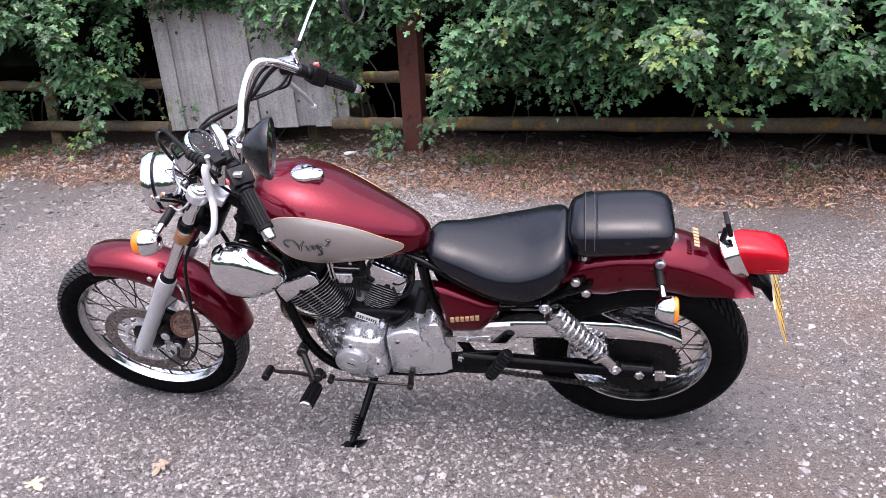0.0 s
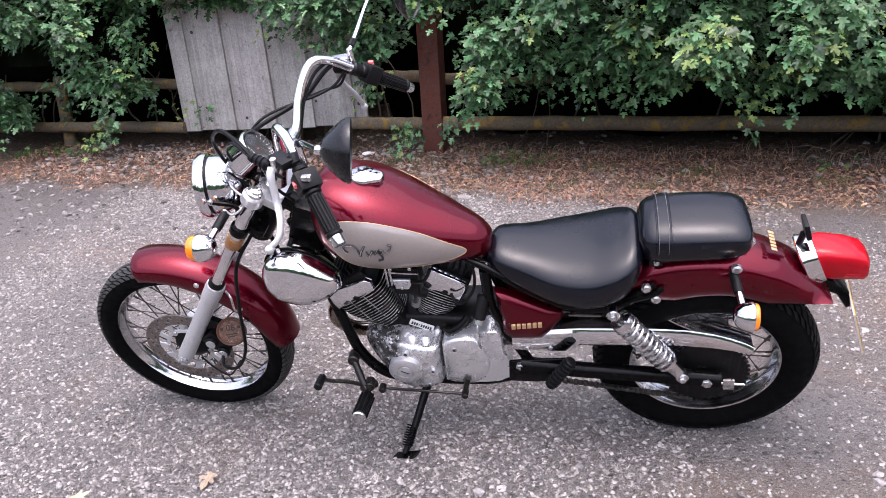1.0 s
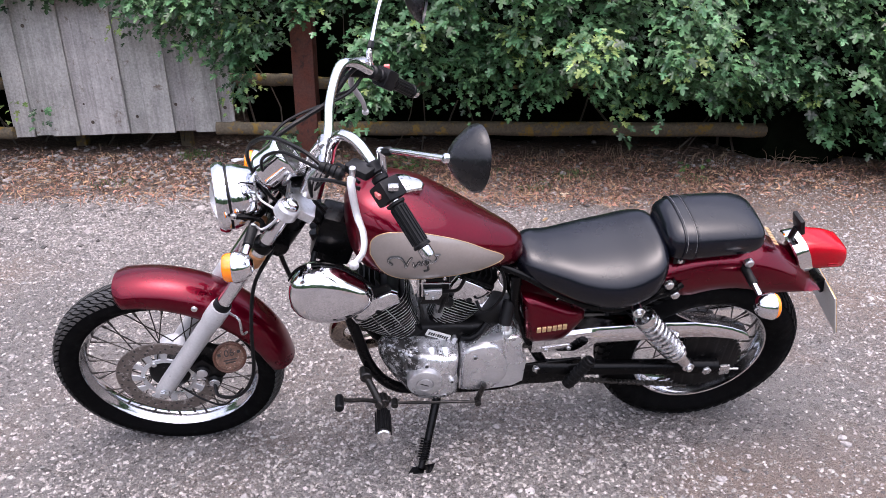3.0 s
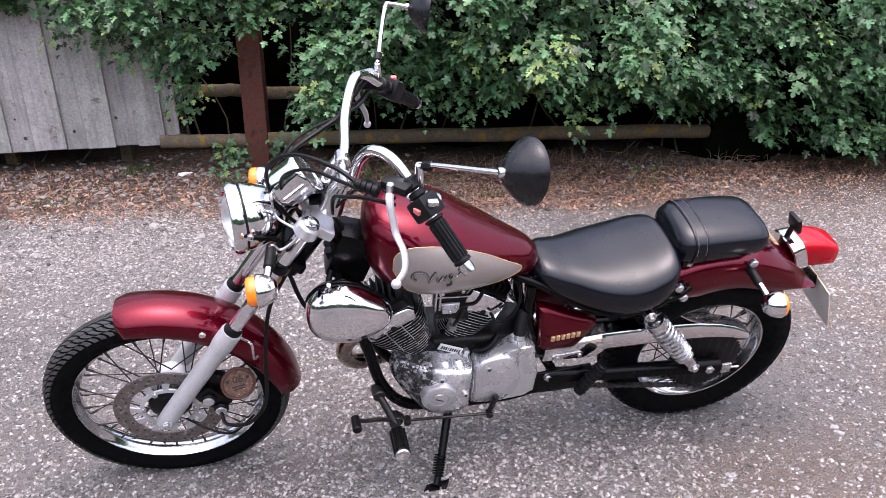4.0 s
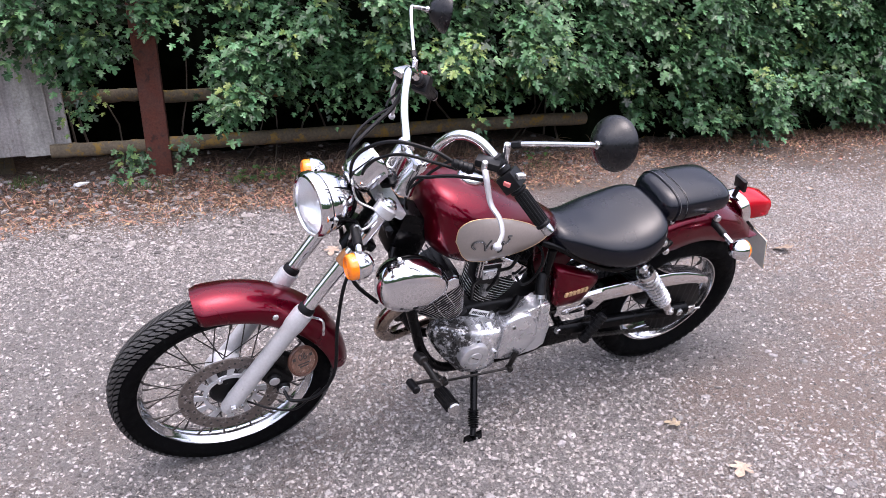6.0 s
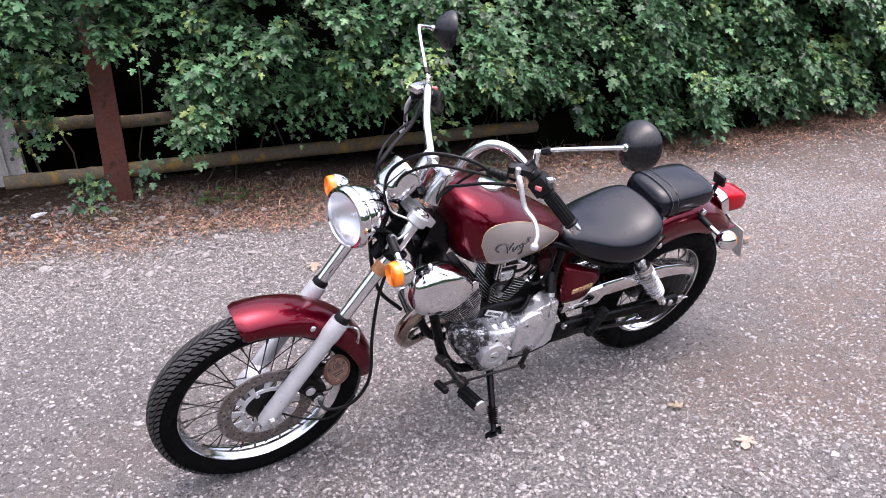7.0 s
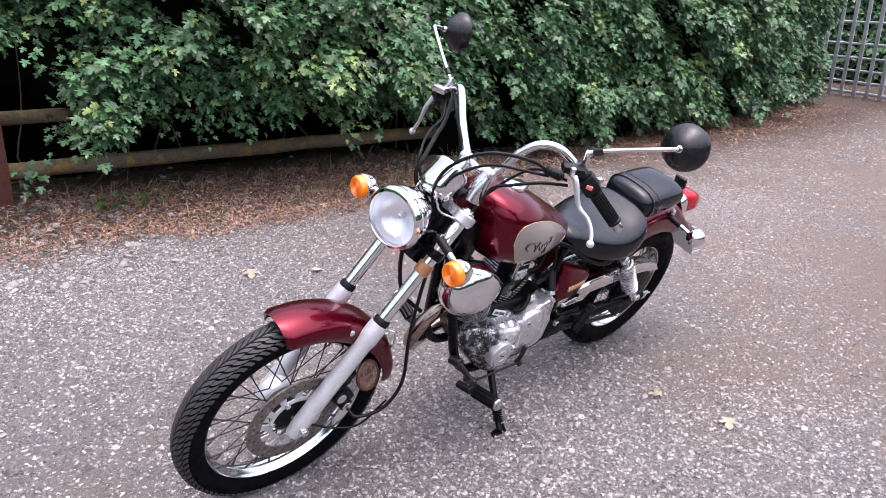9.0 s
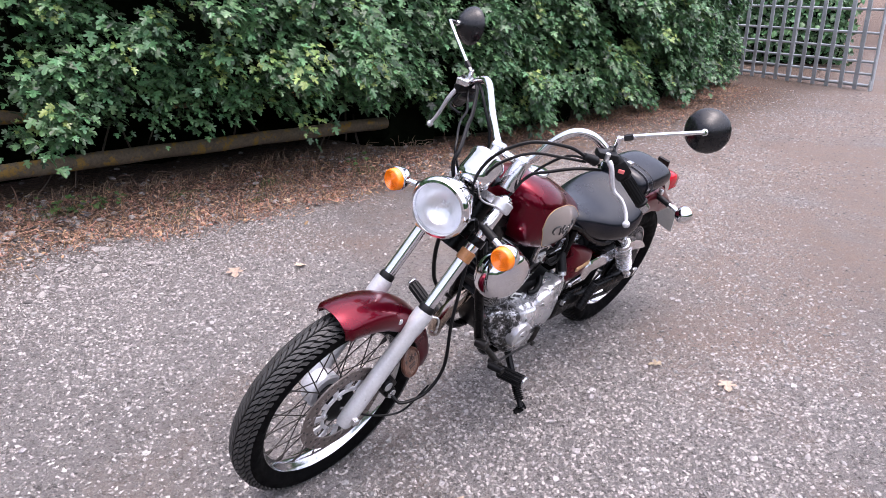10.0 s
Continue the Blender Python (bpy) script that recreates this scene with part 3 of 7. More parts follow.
def spokes(c, rim_r, hub_r, hub_w, parent, count=36):
    for k in range(count):
        a = 2 * math.pi * (k + 0.5) / count
        side = 1 if k % 2 else -1
        lean = 0.62 if (k // 2) % 2 else -0.62
        r1 = rim_r - 0.018
        p = V((c.x + r1 * math.cos(a), c.y + side * 0.006, c.z + r1 * math.sin(a)))
        b = a + lean
        q = V((c.x + hub_r * math.cos(b), c.y + side * hub_w, c.z + hub_r * math.sin(b)))
        bm = bmesh.new()
        rod(bm, p, q, 0.0018, 6)
        rod(bm, p, p + (q - p).normalized() * 0.018, 0.0034, 6)
        part("spoke", bm, CHAIN, parent)


def ring_wheel(name, c, radius, width, rim_r, rim_w, hub_r, hub_w, label, count, reach, material):
    w = empty(name, Matrix(), label)
    w.parent = bike
    tyre("tyre", c, radius - 0.0045, width, w, "black rubber tyre", rim_r)
    tread(c, radius - 0.0045, width, rim_r, w, count, 0.36, reach, material)
    rim(c, rim_r, rim_w, w)
    spokes(c, rim_r, hub_r, hub_w, w)
    return w


front_wheel = ring_wheel("front_wheel", FRONT, 0.304, 0.086, 0.2375, 0.056, 0.05, 0.034, "spoked front wheel with a drilled brake disc", 84, 0.70, TREAD)
rear_wheel = ring_wheel("rear_wheel", REAR, 0.290, 0.126, 0.1925, 0.084, 0.085, 0.045, "spoked rear wheel with a drum brake", 60, 0.56, REAR_TREAD)

# hubs, disc, axles
bm = bmesh.new()
spin(bm, [(0.02, -0.07), (0.034, -0.062), (0.05, -0.05), (0.054, -0.036), (0.05, -0.03), (0.032, -0.02), (0.03, 0.01), (0.05, 0.026), (0.054, 0.034), (0.05, 0.04), (0.024, 0.05)], FRONT, (0, 1, 0), 36, cap=True)
part("hub", bm, ENGINE_BLACK, front_wheel, "dark front hub")
bm = bmesh.new()
spin(bm, [(0.02, -0.074), (0.04, -0.072), (0.05, -0.066), (0.055, -0.05), (0.055, -0.024), (0.05, -0.018), (0.03, -0.016)], FRONT, (0, 1, 0), 36, cap=True)
part("hub_drum", bm, SILVER, front_wheel, "silver hub casing on the far side")
bm = bmesh.new()
spin(bm, [(0.135, 0.048), (0.136, 0.050), (0.135, 0.053), (0.098, 0.053), (0.096, 0.0505), (0.098, 0.048)], FRONT, (0, 1, 0), 72, closed=True)
disc = part("brake_disc", bm, RUST, front_wheel, "rust-brown drilled steel brake disc")
for k in range(48):
    a = 2 * math.pi * k / 48
    r = (0.106, 0.117, 0.128)[k % 3]
    o = FRONT + V((r * math.cos(a), 0.0526, r * math.sin(a)))
    bm = bmesh.new()
    rod(bm, o, o + V((0, 0.0012, 0)), 0.0031, 8)
    part("drilled_hole", bm, INK, front_wheel)
bm = bmesh.new()
spin(bm, [(0.062, 0.046), (0.072, 0.046), (0.072, 0.051), (0.062, 0.052)], FRONT, (0, 1, 0), 40, closed=True)
part("disc_carrier", bm, SILVER, front_wheel, "cast alloy disc carrier")
for k in range(12):
    a = 2 * math.pi * k / 12
    e = [V((r * math.cos(a + d), y, r * math.sin(a + d))) + FRONT for r, d, y in ((0.068, -0.1, 0.050), (0.068, 0.1, 0.050), (0.1, 0.17, 0.051), (0.1, -0.04, 0.051))]
    lo = [p - V((0, 0.004, 0)) for p in e]
    bm = bmesh.new()
    loft(bm, [lo, e])
    part("carrier_arm", bm, SILVER, front_wheel)
    if k % 2:
        continue
    b0 = FRONT + V((0.064 * math.cos(a + 0.1), 0.05, 0.064 * math.sin(a + 0.1)))
    bm = bmesh.new()
    rod(bm, b0, b0 + V((0, 0.008, 0)), 0.0075, 10, bevel=0.002)
    part("disc_bolt", bm, STEEL, front_wheel)
bm = bmesh.new()
spin(bm, [(0.02, -0.075), (0.075, -0.07), (0.088, -0.06), (0.090, -0.035), (0.086, -0.03), (0.05, -0.02), (0.048, 0.02), (0.085, 0.034), (0.088, 0.04), (0.085, 0.048), (0.045, 0.052), (0.045, 0.07), (0.02, 0.072)], REAR, (0, 1, 0), 44, cap=True)
part("hub", bm, ENGINE_BLACK, rear_wheel, "dark rear drum hub")
bm = bmesh.new()
teeth = 42
prof = []
for k in range(teeth * 4):
    r = 0.112 if k % 4 in (0, 1) else 0.105
    a = 2 * math.pi * k / (teeth * 4)
    prof.append((r * math.cos(a) + REAR.x, r * math.sin(a) + REAR.z))
slab(bm, prof, 0.066, 0.072, 0.0008)
part("sprocket", bm, ENGINE_BLACK, rear_wheel, "oily rear sprocket")

# front forks
for side, y in (("left", FORK_Y), ("right", -FORK_Y)):
    bm = bmesh.new()
    a, b = fork(-0.035, y), fork(0.345, y)
    spin(bm, [(0.004, 0.0), (0.017, 0.002), (0.0215, 0.012), (0.0238, 0.05), (0.0233, 0.2), (0.0233, 0.31), (0.0262, 0.328), (0.0262, 0.372), (0.025, 0.38), (0.018, 0.381)], a, RAKE, 28, cap=True)
    part("fork_lower", bm, SILVER, bike, "silver-painted fork lower leg")
    bm = bmesh.new()
    spin(bm, [(0.0195, 0.344), (0.0215, 0.346), (0.022, 0.358), (0.0185, 0.364)], fork(0, y), RAKE, 24)
    part("dust_seal", bm, GRIP, bike, "black rubber dust seal")
    bm = bmesh.new()
    spin(bm, [(0.0172, 0.335), (0.0172, 0.71)], fork(0, y), RAKE, 28, cap=True)
    part("fork_tube", bm, CHROME, bike, "polished fork tube")
    bm = bmesh.new()
    spin(bm, [(0.0172, 0.512), (0.0208, 0.513), (0.0215, 0.517), (0.0205, 0.520), (0.0215, 0.524), (0.0205, 0.530), (0.0215, 0.538), (0.0208, 0.544), (0.0172, 0.545)], fork(0, y), RAKE, 24)
    part("reflector_band", bm, REFLECTOR, bike, "brown band taped round the fork tube")
bm = bmesh.new()
rod(bm, FRONT + V((0, -0.1, 0)), FRONT + V((0, 0.1, 0)), 0.009, 14)
rod(bm, fork(-0.0, 0.104), fork(0, 0.113), 0.0125, 6, bevel=0.002)
part("front_axle", bm, STEEL, bike, "steel front axle nut")

# triple clamps and headstock
bm = bmesh.new()
for s, th in ((0.69, 0.03),):
    for y in (FORK_Y, -FORK_Y):
        spin(bm, [(0.024, -th / 2), (0.0275, -th / 2 + 0.004), (0.0275, th / 2 - 0.004), (0.024, th / 2)], fork(s, y), RAKE, 24, cap=True)
    o = fork(s, 0, -0.03)
    t = Matrix.Rotation(math.atan2(RAKE.x, RAKE.z), 4, "Y")
    block(bm, o, (0.07, 0.15, th * 0.8), t, 0.006)
part("triple_clamp", bm, ALLOY, bike, "cast alloy upper fork clamp")
for y in (FORK_Y, -FORK_Y):
    bm = bmesh.new()
    spin(bm, [(0.0205, 0.0), (0.0205, 0.006), (0.0185, 0.009), (0.013, 0.010), (0.0125, 0.015), (0.0, 0.016)], fork(0.703, y), RAKE, 24)
    part("fork_cap", bm, CHROME, bike, "bright fork cap bolt")
bm = bmesh.new()
for y in (FORK_Y, -FORK_Y):
    spin(bm, [(0.0225, -0.012), (0.0235, -0.01), (0.0235, 0.01), (0.0225, 0.012)], fork(0.575, y), RAKE, 24, cap=True)
block(bm, fork(0.575, 0, -0.03), (0.06, 0.14, 0.024), Matrix.Rotation(math.atan2(RAKE.x, RAKE.z), 4, "Y"), 0.006)
part("lower_clamp", bm, BLACK, bike, "black lower fork clamp")
bm = bmesh.new()
rod(bm, fork(0.52, 0, -0.045), fork(0.70, 0, -0.045), 0.032, 24)
part("headstock", bm, BLACK, bike)

# fuel tank: x, centre height, half width, half height, squareness
TANK = [(0.975, 0.815, 0.035, 0.045, 2.2), (0.965, 0.812, 0.075, 0.075, 2.3), (0.94, 0.803, 0.112, 0.098, 2.4), (0.89, 0.788, 0.135, 0.112, 2.4), (0.83, 0.775, 0.141, 0.112, 2.4), (0.76, 0.758, 0.130, 0.100, 2.3),
        (0.68, 0.735, 0.103, 0.078, 2.25), (0.61, 0.715, 0.073, 0.058, 2.2), (0.565, 0.701, 0.05, 0.045, 2.2), (0.545, 0.694, 0.03, 0.032, 2.1)]


def tank_y(x, z):
    zc, a, b, p = lerp_rows(TANK, x)
    u = min(abs((z - zc) / b), 0.999)
    return a * (1 - u ** p) ** (1 / p)


bm = bmesh.new()
xs = [0.977] + [0.975 - 0.43 * (k / 40) ** 1.0 for k in range(41)] + [0.543]
rings = []
for i, x in enumerate(xs):
    zc, a, b, p = lerp_rows(TANK, x)
    if i in (0, len(xs) - 1):
        a, b = a * 0.5, b * 0.5
    rings.append(oval(0, zc, a, b, 48, p, x))
loft(bm, rings)
tank = part("fuel_tank", bm, RED, bike, "burgundy metallic teardrop fuel tank", sharp=70)

# seats
SEAT = [(0.555, 0.662, 0.045, 0.022, 2.4), (0.53, 0.660, 0.075, 0.04, 2.5), (0.46, 0.640, 0.103, 0.054, 2.6), (0.38, 0.629, 0.138, 0.062, 2.6), (0.30, 0.631, 0.154, 0.070, 2.6), (0.23, 0.655, 0.144, 0.068, 2.6), (0.195, 0.675, 0.115, 0.056, 2.5), (0.18, 0.68, 0.078, 0.034, 2.4)]
bm = bmesh.new()
rings = []
for k in range(37):
    x = 0.555 - 0.375 * k / 36
    zc, a, b, p = lerp_rows(SEAT, x)
    rings.append(oval(-0.007, zc, a, b, 44, p, x))
loft(bm, rings)
seat = part("seat", bm, VINYL, bike, "black vinyl rider seat", sharp=70)
PILLION = [(0.19, 0.715, 0.06, 0.028, 3), (0.18, 0.717, 0.085, 0.045, 2.6), (0.15, 0.721, 0.098, 0.052, 2.7), (0.06, 0.728, 0.102, 0.052, 2.7), (-0.02, 0.732, 0.098, 0.047, 2.7), (-0.05, 0.734, 0.088, 0.036, 2.6), (-0.06, 0.735, 0.066, 0.022, 3)]
bm = bmesh.new()
rings = []
for k in range(33):
    x = 0.19 - 0.25 * k / 32
    zc, a, b, p = lerp_rows(PILLION, x)
    rings.append(oval(-0.02, zc, a, b, 40, p, x))
loft(bm, rings)
pillion = part("pillion_seat", bm, VINYL, bike, "black vinyl pillion pad with a stitched strap", sharp=70)


# fenders
def fender(c, rows, half, drop, thick, crown):
    """Arched strip over a wheel. rows: angle, radius, half width factor, skirt."""
    bm = bmesh.new()
    outer, inner = [], []
    for ang, r, wf, skirt in rows:
        ring_o, ring_i = [], []
        for k in range(19):
            u = -1 + k / 9
            w = half * wf
            if abs(u) < 0.72:
                y = w * u / 0.72
                rad = r - crown * (abs(u) / 0.72) ** 2.4
            else:
                y = math.copysign(w * (1 + 0.03 * (abs(u) - 0.72)), u)
                rad = r - crown - skirt * (abs(u) - 0.72) / 0.28
            d = V((math.cos(ang), 0, math.sin(ang)))
            ring_o.append(c + d * rad + V((0, y, 0)))
            ring_i.append(c + d * (rad - thick) + V((0, y * (1 - thick / w), 0)))
        outer.append(ring_o + ring_i[::-1])
    loft(bm, outer)
    return bm


rows = []
for k in range(41):
    t = k / 40
    ang = radians(77 + 99 * t)
    rows.append((ang, 0.336 - 0.008 * math.sin(t * math.pi), min(1, 0.45 + 3.2 * (t + 0.015) ** 0.5) if t < 0.1 else (1 if t < 0.9 else 1 - 3 * (t - 0.9) ** 1.3), 0.026 + 0.012 * math.sin(t * math.pi)))
bm = fender(FRONT, rows, 0.066, 0.03, 0.003, 0.026)
part("front_fender", bm, RED, bike, "burgundy front fender", sharp=60)
rows = []
for k in range(45):
    t = k / 44
    ang = radians(50 + 85 * t)
    r = 0.408 - 0.022 * t - 0.014 * t * t
    low = max(0.285, min(0.262 / math.sin(ang), r - 0.004)) if ang > radians(95) else 0.285 - 0.01 * (radians(95) - ang)
    if t < 0.26:
        low += (r - 0.03 - low) * (1 - t / 0.26) ** 1.7
    rows.append((ang, r, 1 if t < 0.93 else 1 - 2.0 * (t - 0.93) ** 1.3, low))


def tail_fender(c, rows, half, thick, crown):
    bm = bmesh.new()
    rings = []
    for ang, r, wf, low in rows:
        out, inn = [], []
        ce = max(min(crown, r - low - 0.002), 0.002)
        for k in range(21):
            u = -1 + k / 10
            w = half * wf
            if abs(u) < 0.7:
                y, rad = w * u / 0.7, r - ce * (abs(u) / 0.7) ** 2.6
            else:
                f = (abs(u) - 0.7) / 0.3
                y, rad = math.copysign(w * (1 + 0.02 * math.sin(f * math.pi)), u), r - ce - (r - ce - low) * f
            d = V((math.cos(ang), 0, math.sin(ang)))
            out.append(c + d * rad + V((0, y, 0)))
            inn.append(c + d * (rad - thick) + V((0, y * (1 - thick / w), 0)))
        rings.append(out + inn[::-1])
    return loft(bm, rings)


bm = tail_fender(REAR + V((0, -0.016, -0.008)), rows, 0.084, 0.003, 0.034)
part("rear_fender", bm, RED, bike, "burgundy rear fender", sharp=60)

# taupe side panel on the tank with its gold line and a script-like badge
PANEL = [(0.918, 0.79), (0.915, 0.825), (0.895, 0.843), (0.86, 0.848), (0.81, 0.84), (0.75, 0.817), (0.69, 0.785), (0.64, 0.752), (0.605, 0.728), (0.598, 0.716), (0.61, 0.706), (0.66, 0.694), (0.72, 0.688), (0.79, 0.69), (0.85, 0.703), (0.89, 0.735)]


def on_tank(x, z, side, lift):
    return V((x, side * (tank_y(x, z) + lift), z))


outline = [V((p.x, 0, p.y)) for p in smooth_path([(x, z, 0) for x, z in PANEL + PANEL[:1]], 4)[:-1]]
mid = V((0.775, 0, 0.762))
for side in (1, -1):
    bm = bmesh.new()
    rows = []
    for k in range(1, 9):
        f = k / 8
        rows.append([on_tank(mid.x + (p.x - mid.x) * f, mid.z + (p.z - mid.z) * f, side, 0.0012 if k < 8 else 0.0004) for p in outline])
    loft(bm, rows, cap=False)
    c = bm.verts.new(on_tank(mid.x, mid.z, side, 0.0012))
    bm.verts.ensure_lookup_table()
    ring = bm.verts[:len(outline)]
    for i in range(len(outline)):
        bm.faces.new((ring[i], ring[(i + 1) % len(outline)], c))
    panel = part("tank_panel", bm, TAUPE, tank, "taupe side panel of the tank", sharp=70)
    bm = bmesh.new()
    tube(bm, [on_tank(p.x, p.z, side, 0.0003) for p in outline], 0.0011, 6, 1, closed=True)
    part("pinstripe", bm, GOLD, tank, "thin gold pinstripe")
    for stroke in ([(0.868, 0.79), (0.878, 0.80), (0.872, 0.812), (0.852, 0.813), (0.842, 0.80), (0.838, 0.782)], [(0.838, 0.782), (0.832, 0.80), (0.824, 0.812)], [(0.822, 0.796), (0.818, 0.782), (0.811, 0.79), (0.807, 0.797), (0.803, 0.786), (0.797, 0.797)],
                   [(0.797, 0.797), (0.79, 0.783), (0.783, 0.795), (0.792, 0.797), (0.786, 0.77), (0.797, 0.765)], [(0.782, 0.79), (0.772, 0.79), (0.765, 0.80), (0.77, 0.808), (0.759, 0.806)]):
        bm = bmesh.new()
        tube(bm, [on_tank(x, z - 0.022, side, 0.0025) for x, z in stroke], 0.003, 6, 4)
        part("badge_stroke", bm, INK, tank)
        bm = bmesh.new()
        tube(bm, [on_tank(x, z - 0.022, side, 0.0042) for x, z in stroke], 0.0012, 6, 4)
        part("badge_shine", bm, CHROME, tank)
bm = bmesh.new()
up = V((-0.12, 0, 0.99)).normalized()
cap_o = V((0.842, 0, 0.884))
line = [(0.034 * math.cos(t), 0.034 * math.sin(t)) for t in (radians(d) for d in range(-130, 131, 13))] + [(-0.046, 0.017), (-0.052, 0.0), (-0.046, -0.017)]
slab(bm, line, -0.004, 0.0165, 0.005, "xy")
spin(bm, [(0.024, 0.0145), (0.0235, 0.0185), (0.021, 0.0195), (0.0, 0.0205)], (0, 0, 0), (0, 0, 1), 30)
bm.transform(Matrix.Translation(cap_o) @ Matrix.Rotation(math.atan2(up.x, up.z), 4, "Y"))
part("filler_cap", bm, CHROME, tank, "chrome filler cap with a flap")

# stitched strap and bolt on the pillion pad, piping round the seat
for dx in (0.0, 0.03):
    bm = bmesh.new()
    ring = []
    zc, a, b, p = lerp_rows(PILLION, 0.152 - dx)
    pts = [q for q in oval(-0.02, zc, a + 0.0022, b + 0.0022, 48, p, 0.152 - dx)]
    tube(bm, pts, 0.0021, 6, 1, closed=True)
    part("strap_seam", bm, VINYL, pillion)
bm = bmesh.new()
rows = []
for dx, lift in ((-0.002, 0.0), (0.0, 0.0022), (0.03, 0.0022), (0.032, 0.0)):
    zc, a, b, p = lerp_rows(PILLION, 0.152 - dx)
    rows.append(oval(-0.02, zc, a + lift, b + lift, 48, p, 0.152 - dx))
loft(bm, rows, cap=False)
strap = part("strap", bm, VINYL, pillion, "stitched vinyl strap")
for dx in (0.004, 0.026):
    zc, a, b, p = lerp_rows(PILLION, 0.152 - dx)
    pts = oval(-0.02, zc, a + 0.0028, b + 0.0028, 120, p, 0.152 - dx)
    bm = bmesh.new()
    for i in range(0, 58):
        tube(bm, [pts[i], pts[i].lerp(pts[i + 1], 0.6)], 0.0006, 5, 1)
    tagged(part("stitching", bm, STITCH, pillion), kind="stuff")
bm = bmesh.new()
block(bm, (0.150, 0.062, 0.682), (0.03, 0.004, 0.022), None, 0.001)
part("strap_tab", bm, PLASTIC, bike)
bm = bmesh.new()
rod(bm, (0.150, 0.063, 0.682), (0.150, 0.070, 0.682), 0.0075, 12, bevel=0.002)
part("strap_bolt", bm, STEEL, bike)

# frame
for side in (1, -1):
    bm = bmesh.new()
    tube(bm, [(0.60, side * 0.05, 0.672), (0.53, side * 0.068, 0.645), (0.44, side * 0.078, 0.588), (0.36, side * 0.084, 0.553), (0.29, side * 0.088, 0.545), (0.22, side * 0.085, 0.575), (0.15, side * 0.075, 0.625)], 0.0095, 10)
    part("seat_rail", bm, BLACK, bike, "black seat rail")
    bm = bmesh.new()
    tube(bm, [(0.56, side * 0.06, 0.65), (0.55, side * 0.055, 0.52), (0.50, side * 0.06, 0.40), (0.45, side * 0.07, 0.31)], 0.014, 10)
    part("seat_post", bm, BLACK, bike)
    bm = bmesh.new()
    tube(bm, [(1.05, side * 0.012, 0.77), (1.01, side * 0.03, 0.62), (0.965, side * 0.055, 0.45), (0.935, side * 0.07, 0.345), (0.88, side * 0.075, 0.268), (0.80, side * 0.075, 0.245), (0.60, side * 0.075, 0.245), (0.50, side * 0.075, 0.27)], 0.015, 12)
    part("down_tube", bm, BLACK, bike, "black frame down tube")
    bm = bmesh.new()
    tube(bm, [(0.48, side * 0.088, 0.332), (0.3, side * 0.09, 0.32), (0.1, side * 0.094, 0.315), (-0.035, side * 0.094, 0.3075)], 0.017, 10, 4, flat=1.3)
    part("swingarm", bm, BLACK, bike, "black swingarm")
    bm = bmesh.new()
    slab(bm, [(0.512, 0.342), (0.44, 0.352), (0.36, 0.360), (0.35, 0.315), (0.372, 0.272), (0.44, 0.262), (0.515, 0.262)], side * 0.082, side * 0.092, 0.003)
    part("pivot_plate", bm, BLACK, bike, "black pivot plate")
    bm = bmesh.new()
    rod(bm, (0.481, side * 0.09, 0.332), (0.481, side * 0.104, 0.332), 0.012, 6, bevel=0.002)
    part("pivot_bolt", bm, STEEL, bike)
    # pillion peg, folded
    bm = bmesh.new()
    rod(bm, (0.345, side * 0.125, 0.395), (0.402, side * 0.130, 0.298), 0.0155, 16, bevel=0.003)
    peg = part("pillion_peg", bm, GRIP, bike, "folded black rubber pillion peg")
    for k in range(7):
        o = V((0.345, side * 0.125, 0.395)).lerp(V((0.402, side * 0.130, 0.298)), 0.12 + 0.125 * k)
        d = V((0.048, side * 0.003, -0.08)).normalized()
        bm = bmesh.new()
        spin(bm, [(0.0155, -0.003), (0.018, -0.002), (0.018, 0.002), (0.0155, 0.003)], o, d, 16)
        part("rubber_rib", bm, GRIP, peg)
    # shock absorber
    top, bot = V((0.245, side * 0.109, 0.556)), V((0.065, side * 0.115, 0.342))
    d = (bot - top).normalized()
    L = (bot - top).length
    bm = bmesh.new()
    rod(bm, top + d * 0.03, bot - d * 0.055, 0.012, 14)
    rod(bm, bot - d * 0.12, bot - d * 0.012, 0.016, 16, bevel=0.003)
    spin(bm, [(0.016, 0.022), (0.028, 0.026), (0.03, 0.034), (0.03, 0.044), (0.026, 0.048)], top, d, 24, cap=True)
    spin(bm, [(0.016, L - 0.075), (0.029, L - 0.07), (0.029, L - 0.062), (0.018, L - 0.055), (0.017, L - 0.03)], top, d, 24, cap=True)
    for e in (top, bot):
        rod(bm, e - V((0, 0.013, 0)), e + V((0, 0.013, 0)), 0.0165, 18, bevel=0.003)
    shock = part("shock_absorber", bm, DULL_CHROME, bike, "chrome shock absorber with an exposed spring")
    up_ = d.orthogonal().normalized()
    sd = d.cross(up_)
    n = 9 * 14
    pts = [top + d * (0.042 + (L - 0.112) * k / n) + 0.0265 * (math.cos(2 * math.pi * k / 14) * up_ + math.sin(2 * math.pi * k / 14) * sd) for k in range(n + 1)]
    bm = bmesh.new()
    tube(bm, pts, 0.0048, 8, 1)
    part("spring", bm, SPRING_STEEL, shock, "chrome coil spring")
    for e in (top, bot):
        bm = bmesh.new()
        rod(bm, e + V((0, side * 0.012, 0)), e + V((0, side * 0.021, 0)), 0.009, 6, bevel=0.002)
        part("bolt", bm, STEEL, shock)
bm = bmesh.new()
tube(bm, [(1.06, 0, 0.83), (0.90, 0, 0.72), (0.70, 0, 0.68), (0.54, 0, 0.65)], 0.026, 10)
part("top_tube", bm, BLACK, bike)
bm = bmesh.new()
